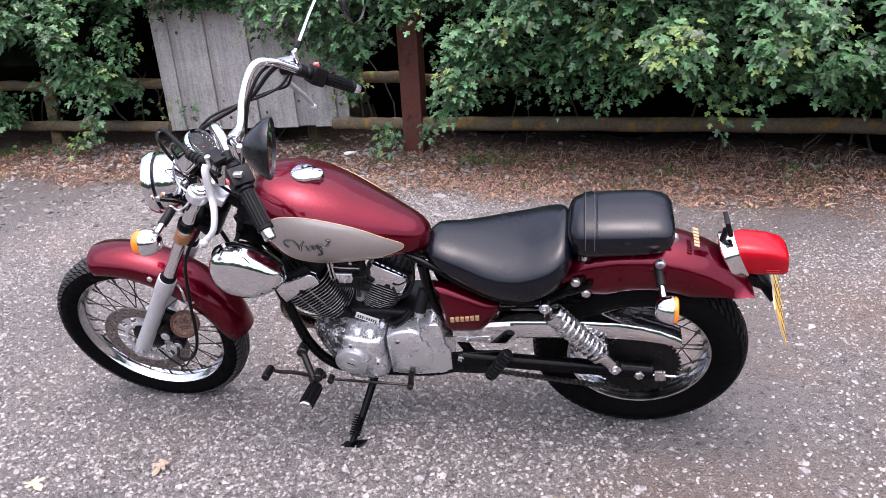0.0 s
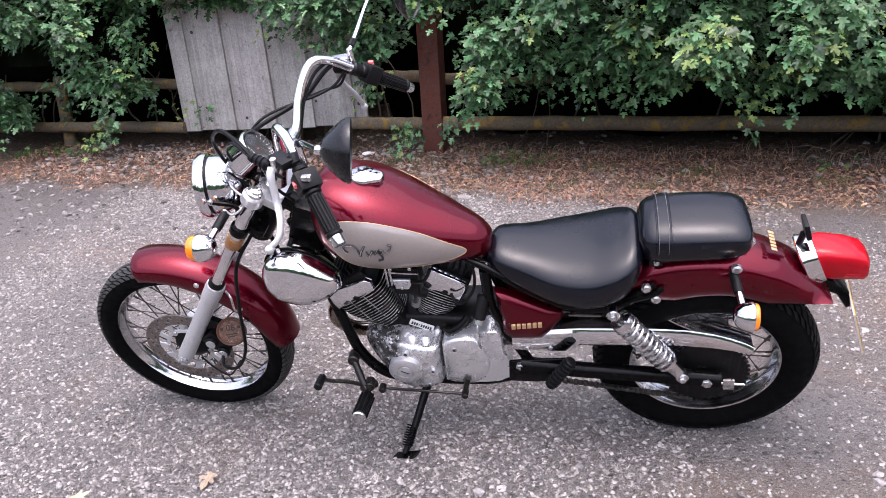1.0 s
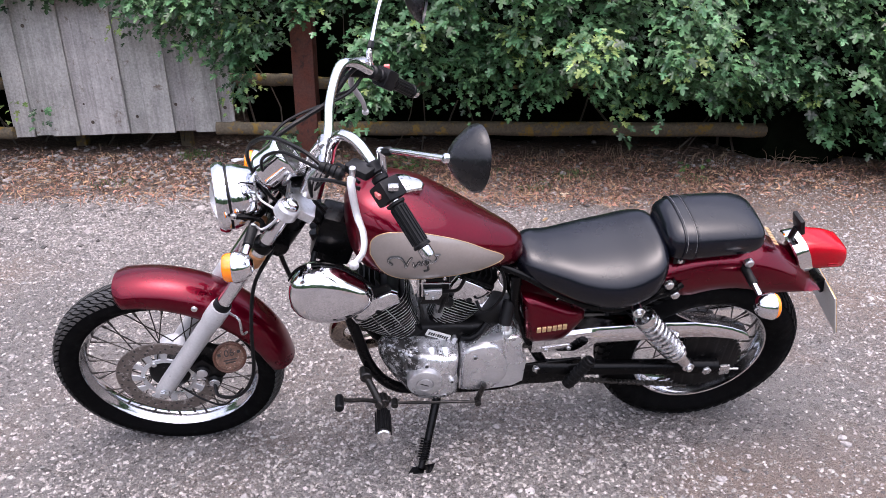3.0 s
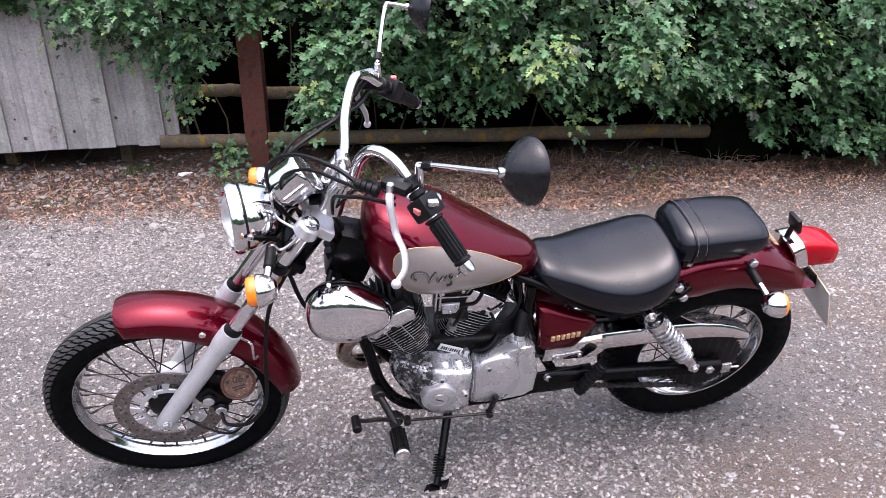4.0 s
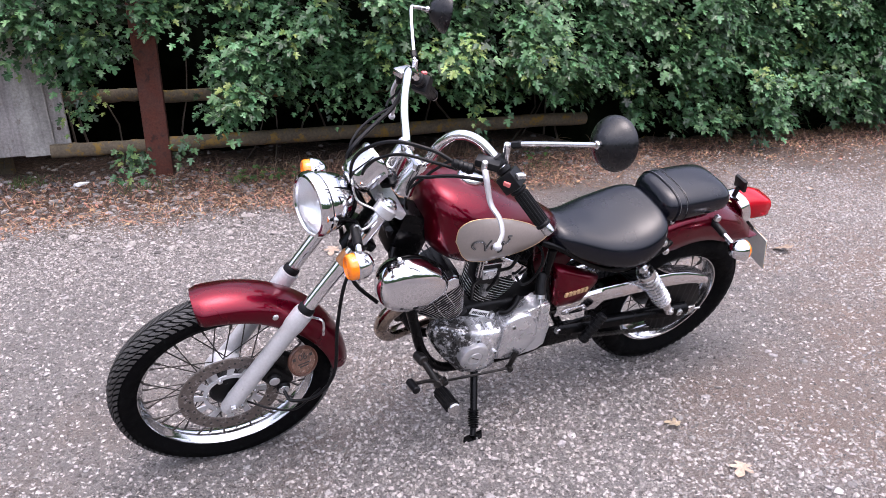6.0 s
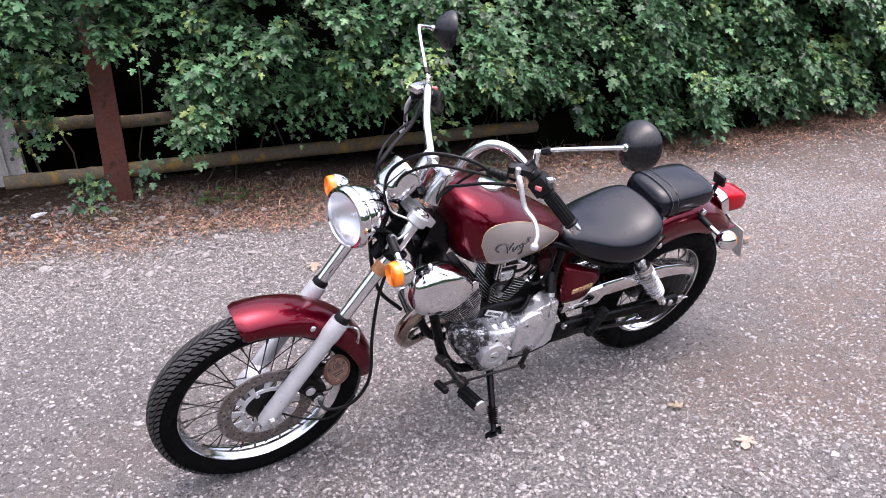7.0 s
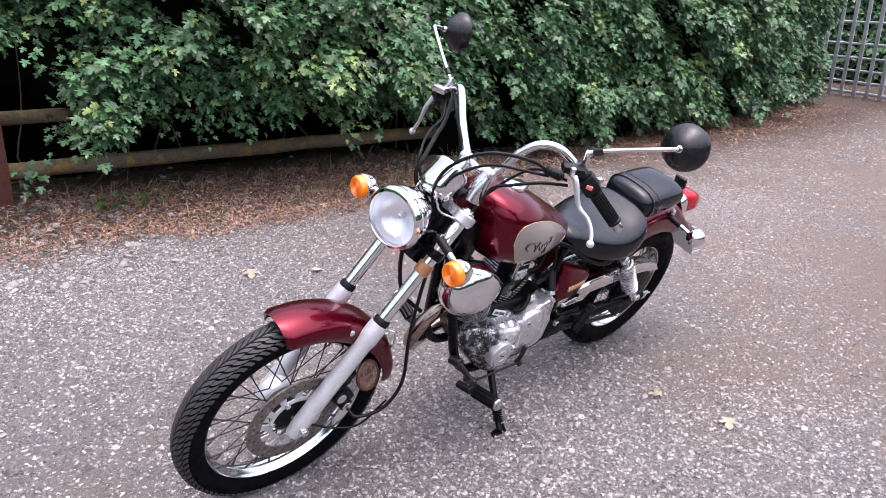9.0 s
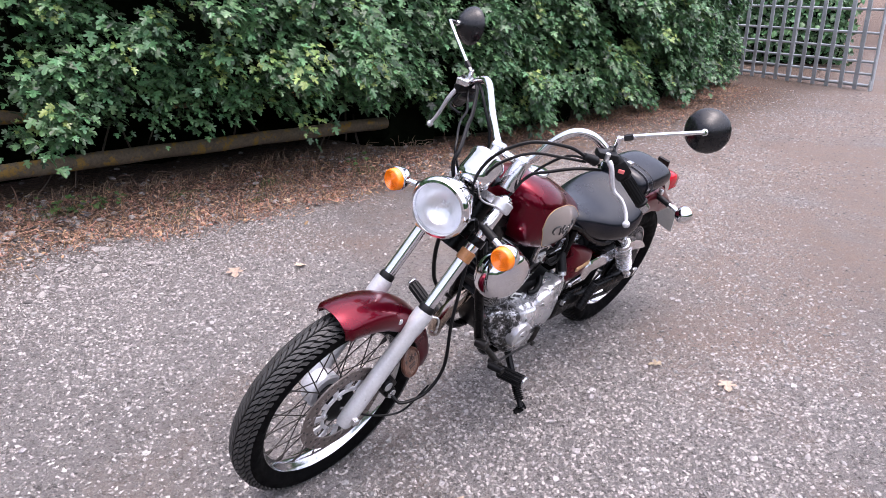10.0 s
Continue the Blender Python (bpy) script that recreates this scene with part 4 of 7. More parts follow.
block(bm, (1.0, 0.0, 0.755), (0.10, 0.085, 0.13), Matrix.Rotation(radians(-20), 4, "Y"), 0.015)
part("neck_cover", bm, BLACK, bike, "black neck cover and horn behind the forks")
bm = bmesh.new()
rod(bm, (0, -0.11, 0.3075), (0, 0.112, 0.3075), 0.008, 12)
rod(bm, (0, 0.101, 0.3075), (0, 0.115, 0.3075), 0.014, 6, bevel=0.002)
part("rear_axle", bm, STEEL, bike, "rear axle and nut")
bm = bmesh.new()
block(bm, (-0.055, 0.104, 0.302), (0.028, 0.008, 0.036), Matrix.Rotation(radians(6), 4, "Y"), 0.002)
rod(bm, (-0.03, 0.104, 0.305), (-0.095, 0.104, 0.302), 0.0035, 8)
part("chain_adjuster", bm, STEEL, bike, "steel chain adjuster")


# chain, link by link
def chain_run(a, b, count):
    a, b = V(a), V(b)
    for k in range(count):
        c = a.lerp(b, (k + 0.5) / count)
        d = (b - a).normalized()
        bm = bmesh.new()
        slab(bm, [(c.x + d.x * u + d.z * v, c.z + d.z * u - d.x * v) for u, v in ((-0.007, 0.002), (-0.004, 0.0045), (0.004, 0.0045), (0.007, 0.002), (0.007, -0.002), (0.004, -0.0045), (-0.004, -0.0045), (-0.007, -0.002))],
             c.y - 0.0065 - 0.0015 * (k % 2), c.y + 0.0065 + 0.0015 * (k % 2), 0.001)
        part("chain_link", bm, CHAIN, bike)


chain_run((0.55, 0.069, 0.275), (0.02, 0.069, 0.197), 38)
chain_run((0.55, 0.069, 0.395), (0.0, 0.069, 0.419), 38)

# chrome chain guard: flat side and a top that folds inward
GUARD = [(0.50, 0.432, 0.385), (0.42, 0.446, 0.385), (0.35, 0.455, 0.385), (0.325, 0.457, 0.414), (0.25, 0.460, 0.416), (0.14, 0.464, 0.420), (0.06, 0.461, 0.420), (0.0, 0.451, 0.416), (-0.05, 0.436, 0.408), (-0.085, 0.420, 0.400), (-0.104, 0.408, 0.398)]
bm = bmesh.new()
rows = []
for x, hi, lo in GUARD:
    rows.append([V((x, 0.034, hi + 0.006)), V((x, 0.075, hi + 0.006)), V((x, 0.083, hi - 0.002)), V((x, 0.086, (hi + lo) / 2)), V((x, 0.084, lo)), V((x, 0.080, lo)), V((x, 0.081, hi - 0.004)), V((x, 0.034, hi + 0.002))])
loft(bm, rows)
guard = part("chain_guard", bm, CHROME, bike, "chrome chain guard with a slotted front")
bm = bmesh.new()
slab(bm, [(0.478, 0.405), (0.40, 0.416), (0.39, 0.407), (0.395, 0.398), (0.475, 0.391)], 0.086, 0.0885, 0.001)
part("guard_slot", bm, DULL_CHROME, guard)
for x, z in ((0.462, 0.398), (0.40, 0.402)):
    bm = bmesh.new()
    rod(bm, (x, 0.086, z), (x, 0.093, z), 0.006, 8, bevel=0.001)
    part("bolt", bm, STEEL, guard)

# side covers
SIDE = [(0.540, 0.582), (0.52, 0.578), (0.46, 0.556), (0.40, 0.532), (0.368, 0.515), (0.366, 0.50), (0.40, 0.45), (0.418, 0.430), (0.45, 0.424), (0.505, 0.424), (0.522, 0.44), (0.527, 0.50)]
for side in (1, -1):
    bm = bmesh.new()
    c = (0.455, 0.50)
    rows = []
    for f, dy in ((1.0, 0.056), (1.0, 0.066), (0.97, 0.073), (0.9, 0.080), (0.7, 0.089), (0.4, 0.094), (0.12, 0.096)):
        rows.append([V((c[0] + (x - c[0]) * f, side * (dy + 0.10 * (0.50 - z) * (0.4 + 0.6 * f)), c[1] + (z - c[1]) * f)) for x, z in SIDE])
    loft(bm, rows)
    cover = part("side_cover", bm, RED, bike, "burgundy triangular side cover", sharp=45)
    for k in range(6):
        bm = bmesh.new()
        x = 0.492 - k * 0.0135
        z = 0.487 + 0.0018 * k
        y = side * (0.0985 + 0.10 * (0.50 - z) * 0.6)
        slab(bm, [(x - 0.005, z - 0.0075), (x + 0.005, z - 0.0085), (x + 0.005, z + 0.0065), (x - 0.005, z + 0.0075)], y - side * 0.004, y + side * 0.0022, 0.0006)
        part("gold_bar", bm, GOLD, cover, "gold lettering block")

# engine: two finned cylinders sixty degrees apart, the rear one set inward
bm = bmesh.new()
slab(bm, [(0.86, 0.43), (0.87, 0.39), (0.855, 0.32), (0.82, 0.262), (0.74, 0.248), (0.60, 0.26), (0.52, 0.28), (0.515, 0.36), (0.53, 0.44), (0.58, 0.455), (0.66, 0.45), (0.72, 0.455), (0.80, 0.455)], -0.10, 0.042, 0.012)
# black in place of alloy: shade between cylinders and covers put into the colour
part("crankcase", bm, ENGINE_BLACK, bike, "grimy crankcase, near-black for the shade between cylinders and covers")
FRONT_COVER = [(-0.067, 0.260), (-0.026, 0.262), (-0.020, 0.272), (0.010, 0.274), (0.016, 0.263), (0.067, 0.260), (0.064, 0.290), (0.053, 0.321), (-0.068, 0.301), (-0.077, 0.286)]
REAR_COVER = [(0.057, 0.296), (0.064, 0.232), (0.024, 0.226), (0.014, 0.243), (-0.018, 0.243), (-0.026, 0.228), (-0.054, 0.226), (-0.050, 0.280), (-0.044, 0.289)]
for base, ang, first, wide, cover_line in ((V((0.762, 0.0, 0.327)), 33.7, 0.136, (0.050, 0.083), FRONT_COVER), (V((0.783, -0.033, 0.338)), -26.3, 0.108, (0.048, 0.066), REAR_COVER)):
    m = Matrix.Translation(base) @ Matrix.Rotation(radians(ang), 4, "Y")
    bm = bmesh.new()
    block(bm, (0, 0, first + 0.055), (0.085, 0.10, 0.16), None, 0.01)
    bm.transform(m)
    cyl = part("cylinder", bm, ENGINE_BLACK, bike, "black finned engine cylinder")
    for k in range(14):
        f = k / 13
        z = first + 0.0093 * k
        hw = wide[0] + (wide[1] - wide[0]) * min(1, f * 1.25)
        hy = 0.060 + 0.009 * min(1, f * 2)
        pw = 0.85 - 0.35 * min(1, f * 1.6)
        o = []
        for q in range(28):
            t = 2 * math.pi * q / 28
            o.append((hw * math.copysign(abs(math.cos(t)) ** pw, math.cos(t)), hy * math.copysign(abs(math.sin(t)) ** pw, math.sin(t))))
        bm = bmesh.new()
        slab(bm, o, z, z + 0.0034, 0.0005, "xy")
        bm.transform(m)
        fin = part("fin", bm, ENGINE_BLACK, cyl)
        fin.data.materials.append(FIN_EDGE)
        for g in fin.data.polygons:
            if abs(g.normal.dot(m.to_3x3() @ V((0, 0, 1)))) < 0.5:
                g.material_index = 1
    if ang > 0:
        for px_ in (-0.022, 0.022):
            bm = bmesh.new()
            block(bm, (px_, 0.0685, 0.215), (0.0022, 0.002, 0.085), None, 0.0005)
            bm.transform(m)
            part("fin_rib", bm, FIN_EDGE, cyl)
    # head with chrome side covers and short cooling fins above
    bm = bmesh.new()
    block(bm, (0, 0, first + 0.158), (wide[1] * 1.75, 0.118, 0.06), None, 0.012)
    bm.transform(m)
    head = part("cylinder_head", bm, ENGINE_BLACK, bike, "black cylinder head")
    for k in range(7):
        bm = bmesh.new()
        block(bm, (-0.05 + 0.0165 * k, 0, first + 0.195), (0.004, 0.10, 0.03), None, 0.0012)
        bm.transform(m)
        part("head_fin", bm, ENGINE_BLACK, head)
    for side in (1, -1):
        bm = bmesh.new()
        slab(bm, cover_line, side * 0.055, side * 0.075, 0.004)
        bm.transform(m)
        part("head_cover", bm, CHROME, head, "chrome cylinder head side cover")
    bm = bmesh.new()
    rod(bm, m @ V((-0.004, 0.05, first + 0.134)), m @ V((-0.006, 0.077, first + 0.130)), 0.009, 12, bevel=0.003)
    part("plug_cap", bm, GRIP, head, "black spark plug cap")
bm = bmesh.new()
tube(bm, [(0.655, 0.05, 0.555), (0.64, 0.066, 0.535), (0.612, 0.07, 0.55), (0.588, 0.066, 0.60), (0.592, 0.05, 0.645), (0.62, 0.03, 0.67)], 0.0042, 8)
part("plug_lead", bm, GRIP, bike, "black spark plug lead")


def domed(outline, centre, base, face, steps=((1.0, 0.0), (1.0, 0.45), (0.985, 0.68), (0.95, 0.86), (0.88, 0.95), (0.7, 1.0), (0.4, 1.03), (0.06, 1.04))):
    """A cast cover: its outline drawn in towards a centre while it rises from base to face."""
    rows = []
    for f, h in steps:
        row = []
        for x, z in outline:
            px_, pz = centre[0] + (x - centre[0]) * f, centre[1] + (z - centre[1]) * f
            y1 = face(px_, pz)
            row.append(V((px_, base + (y1 - base) * h, pz)))
        rows.append(row)
    return loft(bmesh.new(), rows)


# left engine covers
o = [(q.x, q.y) for q in smooth_path([(x, z, 0) for x, z in [(0.697, 0.262), (0.699, 0.34), (0.697, 0.395), (0.705, 0.410), (0.75, 0.414), (0.81, 0.424), (0.865, 0.432), (0.902, 0.418), (0.912, 0.382), (0.892, 0.335), (0.855, 0.288), (0.815, 0.252), (0.765, 0.237), (0.72, 0.245), (0.697, 0.262)]], 4)[:-1]]
bm = domed(o, (0.785, 0.35), 0.035, lambda x, z: 0.122 - 0.55 * max(0, x - 0.815) - 0.25 * max(0, z - 0.40))
gen = part("generator_cover", bm, WORN, bike, "silver alloy generator cover with flaking lacquer", sharp=50)
bm = bmesh.new()
spin(bm, [(0.047, -0.02), (0.047, 0.008), (0.0455, 0.013), (0.042, 0.0152), (0.0245, 0.0152), (0.0235, 0.0125), (0.0205, 0.0125), (0.0195, 0.0158), (0.0, 0.0165)], (0.791, 0.126, 0.34), (0, 1, 0), 44)
part("cover_cap", bm, ALLOY, gen, "round alloy cap with a slotted plug")
bm = bmesh.new()
block(bm, (0.791, 0.1425, 0.34), (0.024, 0.0015, 0.0035), Matrix.Rotation(radians(-25), 4, "Y"), 0.0005)
part("plug_slot", bm, INK, gen)
for x, y, z, r in ((0.785, 0.118, 0.397, 0.0095), (0.717, 0.118, 0.331, 0.0075), (0.888, 0.062, 0.408, 0.008), (0.748, 0.088, 0.408, 0.0075), (0.81, 0.086, 0.416, 0.0075), (0.735, 0.112, 0.268, 0.006)):
    bm = bmesh.new()
    rod(bm, (x, y - 0.02, z), (x, y + 0.011, z), r, 14, bevel=0.002)
    part("cover_bolt", bm, ALLOY, gen)
    bm = bmesh.new()
    rod(bm, (x, y + 0.010, z), (x, y + 0.0118, z), r * 0.55, 6)
    part("bolt_socket", bm, INK, gen)
for x in (0.735, 0.772, 0.812, 0.848):
    bm = bmesh.new()
    tube(bm, [(x, 0.08, 0.412), (x - 0.002, 0.098, 0.402), (x - 0.006, 0.112, 0.386), (x - 0.008, 0.117, 0.360)], (0.0145, 0.005), 12)
    part("cover_rib", bm, WORN, gen)
for x, z in ((0.875, 0.418), (0.845, 0.420), (0.815, 0.416)):
    bm = bmesh.new()
    block(bm, (x, 0.045, z), (0.018, 0.045, 0.03), Matrix.Rotation(radians(20), 4, "Y"), 0.006)
    part("casting_lug", bm, WORN, gen)
o = [(0.694, 0.255), (0.692, 0.398), (0.685, 0.411), (0.66, 0.418), (0.615, 0.440), (0.592, 0.450), (0.565, 0.456), (0.54, 0.457), (0.531, 0.450), (0.527, 0.43), (0.523, 0.376), (0.508, 0.347), (0.507, 0.264), (0.55, 0.255), (0.63, 0.245)]
bm = domed(o, (0.61, 0.36), 0.03, lambda x, z: 0.092 - 0.10 * max(0, 0.56 - x), ((1.0, 0.0), (1.0, 0.8), (0.99, 0.93), (0.97, 1.0), (0.6, 1.0), (0.05, 1.0)))
spro = part("sprocket_cover", bm, SATIN, bike, "smooth satin alloy sprocket cover", sharp=50)
o = [(q.x, q.y) for q in smooth_path([(x, z, 0) for x, z in [(0.689, 0.262), (0.689, 0.33), (0.688, 0.405), (0.66, 0.43), (0.606, 0.437), (0.575, 0.40), (0.561, 0.351), (0.568, 0.304), (0.602, 0.262), (0.65, 0.256), (0.689, 0.262)]], 3)[:-1]]
bm = domed(o, (0.63, 0.345), 0.085, lambda x, z: 0.1035, ((1.0, 0.0), (0.985, 0.5), (0.95, 0.85), (0.90, 1.0), (0.5, 1.03), (0.05, 1.03)))
part("raised_panel", bm, SATIN, spro, sharp=60)
bm = bmesh.new()
rod(bm, (0.655, 0.09, 0.396), (0.655, 0.1065, 0.396), 0.0075, 14, bevel=0.001)
part("cover_bolt", bm, STEEL, spro)
bm = bmesh.new()
rod(bm, (0.655, 0.106, 0.396), (0.655, 0.108, 0.396), 0.0042, 6)
part("bolt_socket", bm, INK, spro)

# small things on the engine's left
label_bm = bmesh.new()
tilt = Matrix.Rotation(radians(-24), 4, "Y")
block(label_bm, (0.75, 0.0465, 0.428), (0.068, 0.004, 0.021), tilt, 0.001)
lab = part("engine_label", label_bm, WHITE, bike, "white serial label with dark marks")
for k in range(9):
    bm = bmesh.new()
    c = V((0.75, 0.0488, 0.428)) + tilt @ V((0.026 - k * 0.0065, 0, 0))
    block(bm, c, (0.0045 if k != 3 else 0.002, 0.001, 0.010), tilt, 0)
    part("dark_mark", bm, INK, lab)
bm = bmesh.new()
rod(bm, (0.568, 0.05, 0.555), (0.582, 0.090, 0.500), 0.0165, 18, bevel=0.004)
ign = part("ignition_switch", bm, PLASTIC, bike, "black ignition lock with a hanging key")
bm = bmesh.new()
rod(bm, (0.581, 0.088, 0.503), (0.584, 0.097, 0.490), 0.0135, 18, bevel=0.002)
part("lock_face", bm, STEEL, ign)
bm = bmesh.new()
tube(bm, [(0.584, 0.097, 0.490), (0.586, 0.106, 0.480), (0.582, 0.110, 0.462), (0.584, 0.112, 0.435), (0.58, 0.112, 0.415)], 0.0032, 6)
part("key", bm, STEEL, ign, "bent steel key")
bm = bmesh.new()
block(bm, (0.765, 0.045, 0.615), (0.075, 0.06, 0.09), None, 0.008)
rod(bm, (0.755, 0.06, 0.575), (0.72, 0.05, 0.55), 0.014, 14, bevel=0.003)
carb = part("carburettor", bm, ENGINE_BLACK, bike, "black carburettor between the cylinders")
bm = bmesh.new()
slab(bm, [(0.793, 0.630), (0.747, 0.630), (0.747, 0.612), (0.755, 0.598), (0.788, 0.598)], 0.076, 0.086, 0.003)
part("carb_cover", bm, ALLOY, carb, "alloy bracket plate")
for x in (0.806, 0.796):
    bm = bmesh.new()
    block(bm, (x, 0.078, 0.638), (0.005, 0.012, 0.058), None, 0.001)
    part("bracket_arm", bm, DULL_CHROME, carb)
bm = bmesh.new()
rod(bm, (0.81, 0.078, 0.650), (0.725, 0.078, 0.646), 0.003, 8)
part("bracket_rod", bm, DULL_CHROME, carb)
for x, z in ((0.785, 0.622), (0.757, 0.622), (0.77, 0.607), (0.792, 0.668), (0.742, 0.672)):
    bm = bmesh.new()
    rod(bm, (x, 0.075, z), (x, 0.091, z), 0.005, 8, bevel=0.001)
    part("screw", bm, STEEL, carb)
for a in ([(0.80, 0.08, 0.60), (0.80, 0.06, 0.56), (0.79, 0.05, 0.50)], [(0.745, 0.08, 0.62), (0.71, 0.09, 0.635), (0.69, 0.085, 0.67)], [(0.735, 0.07, 0.60), (0.742, 0.075, 0.575), (0.75, 0.06, 0.53)]):
    bm = bmesh.new()
    tube(bm, a, 0.005, 8)
    part("hose", bm, GRIP, carb)
bm = bmesh.new()
rod(bm, (0.735, 0.035, 0.60), (0.755, 0.05, 0.505), 0.013, 14, bevel=0.004)
part("intake_stub", bm, ENGINE_CASE, carb)
bm = bmesh.new()
tube(bm, [(0.685, 0.05, 0.42), (0.665, 0.06, 0.425), (0.64, 0.055, 0.44), (0.62, 0.04, 0.46)], 0.010, 10)
part("rubber_boot", bm, GRIP, bike)
bm = bmesh.new()
rod(bm, (0.706, 0.04, 0.415), (0.706, 0.056, 0.415), 0.008, 12, bevel=0.002)
part("case_bolt", bm, STEEL, bike)

# chrome air cleaner shell on the left of the front cylinder
bm = bmesh.new()
AIR = [(1.115, 0.666, 0.010, 0.012, 2.2), (1.109, 0.666, 0.032, 0.038, 2.3), (1.085, 0.666, 0.049, 0.066, 2.4), (1.045, 0.665, 0.056, 0.079, 2.5), (1.0, 0.661, 0.056, 0.076, 2.5), (0.96, 0.656, 0.047, 0.055, 2.4), (0.93, 0.652, 0.033, 0.031, 2.2), (0.916, 0.649, 0.012, 0.012, 2.1)]
rows = []
for k in range(33):
    x = 1.115 - 0.199 * k / 32
    zc, a, b, p = lerp_rows(AIR, x)
    rows.append(oval(0.112, zc, a, b, 40, p, x))
loft(bm, rows)
air = part("air_cleaner", bm, CHROME, bike, "rounded chrome air cleaner shell", sharp=70)
bm = bmesh.new()
rows = []
for k in range(33):
    x = 1.112 - 0.19 * k / 32
    zc, a, b, p = lerp_rows(AIR, x)
    rows.append(V((x, 0.103, zc + b * 1.0 + 0.002)))
tube(bm, rows, 0.003, 6, 1)
part("air_cleaner_seam", bm, BLACK, air)
bm = bmesh.new()
rod(bm, (1.06, 0.11, 0.742), (1.06, 0.112, 0.750), 0.005, 8)
part("screw", bm, STEEL, air)

# exhaust on the right, its header curving in front of the engine
bm = bmesh.new()
tube(bm, [(0.93, -0.01, 0.50), (0.985, -0.015, 0.455), (1.02, -0.025, 0.405), (1.022, -0.04, 0.345), (0.985, -0.065, 0.290), (0.92, -0.10, 0.262), (0.80, -0.135, 0.255), (0.60, -0.15, 0.27)], 0.022, 16)
header = part("exhaust_header", bm, HEADER, bike, "heat-browned chrome exhaust header")
bm = bmesh.new()
tube(bm, [(0.60, -0.15, 0.27), (0.45, -0.155, 0.28), (0.2, -0.16, 0.30), (-0.25, -0.165, 0.33)], (0.032, 0.042), 20)
part("exhaust_pipe", bm, CHROME, bike, "chrome exhaust header and silencer")
bm = bmesh.new()
tube(bm, [(0.62, -0.04, 0.58), (0.57, -0.10, 0.55), (0.55, -0.145, 0.45), (0.48, -0.155, 0.38), (0.35, -0.16, 0.375)], 0.019, 14)
tube(bm, [(0.35, -0.16, 0.375), (0.1, -0.165, 0.40), (-0.25, -0.17, 0.43)], (0.03, 0.038), 20)
part("exhaust_pipe", bm, CHROME, bike, "chrome exhaust header and silencer")

# foot controls
for side in (1, -1):
    bm = bmesh.new()
    rod(bm, (0.95, side * 0.075, 0.335), (0.945, side * 0.115, 0.345), 0.016, 14, bevel=0.003)
    tube(bm, [(0.945, side * 0.105, 0.34), (0.925, side * 0.135, 0.31), (0.908, side * 0.16, 0.283)], 0.010, 10)
    rod(bm, (0.89, side * 0.125, 0.268), (0.915, side * 0.165, 0.29), 0.012, 12, bevel=0.002)
    mount = part("peg_mount", bm, DARK_STEEL, bike, "grimy steel peg mount")
    up_by = 0.0 if side > 0 else 0.024
    a, b = V((0.905, side * 0.165, 0.262 + up_by)), V((0.903, side * 0.265, 0.292 + up_by))
    bm = bmesh.new()
    d = (b - a).normalized()
    rod(bm, a, b - d * 0.006, 0.0185, 18, bevel=0.004)
    peg = part("foot_peg", bm, GRIP, bike, "black ribbed rubber foot peg")
    for k in range(10):
        t = 2 * math.pi * k / 10
        u = d.orthogonal().normalized()
        w = d.cross(u)
        o = 0.0185 * (math.cos(t) * u + math.sin(t) * w)
        bm = bmesh.new()
        rod(bm, a + o + d * 0.006, b + o - d * 0.012, 0.0036, 6)
        part("rubber_rib", bm, GRIP, peg)
    bm = bmesh.new()
    rod(bm, b - d * 0.007, b + d * 0.002, 0.0195, 18, bevel=0.003)
    part("peg_end", bm, DULL_CHROME, peg, "dull metal peg end")
bm = bmesh.new()
tube(bm, [(1.012, 0.185, 0.352), (0.99, 0.18, 0.338), (0.95, 0.165, 0.318), (0.905, 0.145, 0.278)], 0.0085, 8, flat=0.7)
rod(bm, (0.905, 0.12, 0.275), (0.90, 0.155, 0.283), 0.014, 14, bevel=0.002)
gear = part("gear_lever", bm, DARK_STEEL, bike, "dull steel gear lever")
bm = bmesh.new()
rod(bm, (1.014, 0.178, 0.352), (1.012, 0.228, 0.366), 0.0115, 14, bevel=0.003)
part("toe_rubber", bm, GRIP, gear, "black rubber toe piece")
bm = bmesh.new()
rod(bm, (0.875, 0.128, 0.252), (0.64, 0.115, 0.226), 0.004, 8)
part("linkage_rod", bm, DARK_STEEL, gear)
for e in ((0.872, 0.128, 0.252), (0.64, 0.115, 0.226)):
    bm = bmesh.new()
    rod(bm, V(e) - V((0, 0.012, 0)), V(e) + V((0, 0.012, 0)), 0.010, 12, bevel=0.002)
    part("linkage_joint", bm, DARK_STEEL, gear)
bm = bmesh.new()
tube(bm, [(0.64, 0.11, 0.226), (0.635, 0.112, 0.255), (0.625, 0.11, 0.29)], 0.008, 8)
part("linkage_arm", bm, DARK_STEEL, gear)
bm = bmesh.new()
tube(bm, [(0.745, 0.075, 0.245), (0.755, 0.10, 0.22), (0.785, 0.19, 0.15), (0.806, 0.245, 0.112)], (0.014, 0.009), 10)
slab(bm, [(0.765, 0.225), (0.83, 0.235), (0.845, 0.26), (0.82, 0.275), (0.785, 0.27)], 0.098, 0.106, 0.003, "xy")
stand = part("side_stand", bm, BLACK, bike, "worn black side stand, folded out")
bm = bmesh.new()
rod(bm, (0.745, 0.06, 0.25), (0.745, 0.095, 0.243), 0.022, 16, bevel=0.004)
part("stand_pivot", bm, BLACK, stand)
pts = []
a, b = V((0.787, 0.186, 0.162)), V((0.80, 0.228, 0.128))
d = (b - a).normalized()
u = d.orthogonal().normalized()
w = d.cross(u)
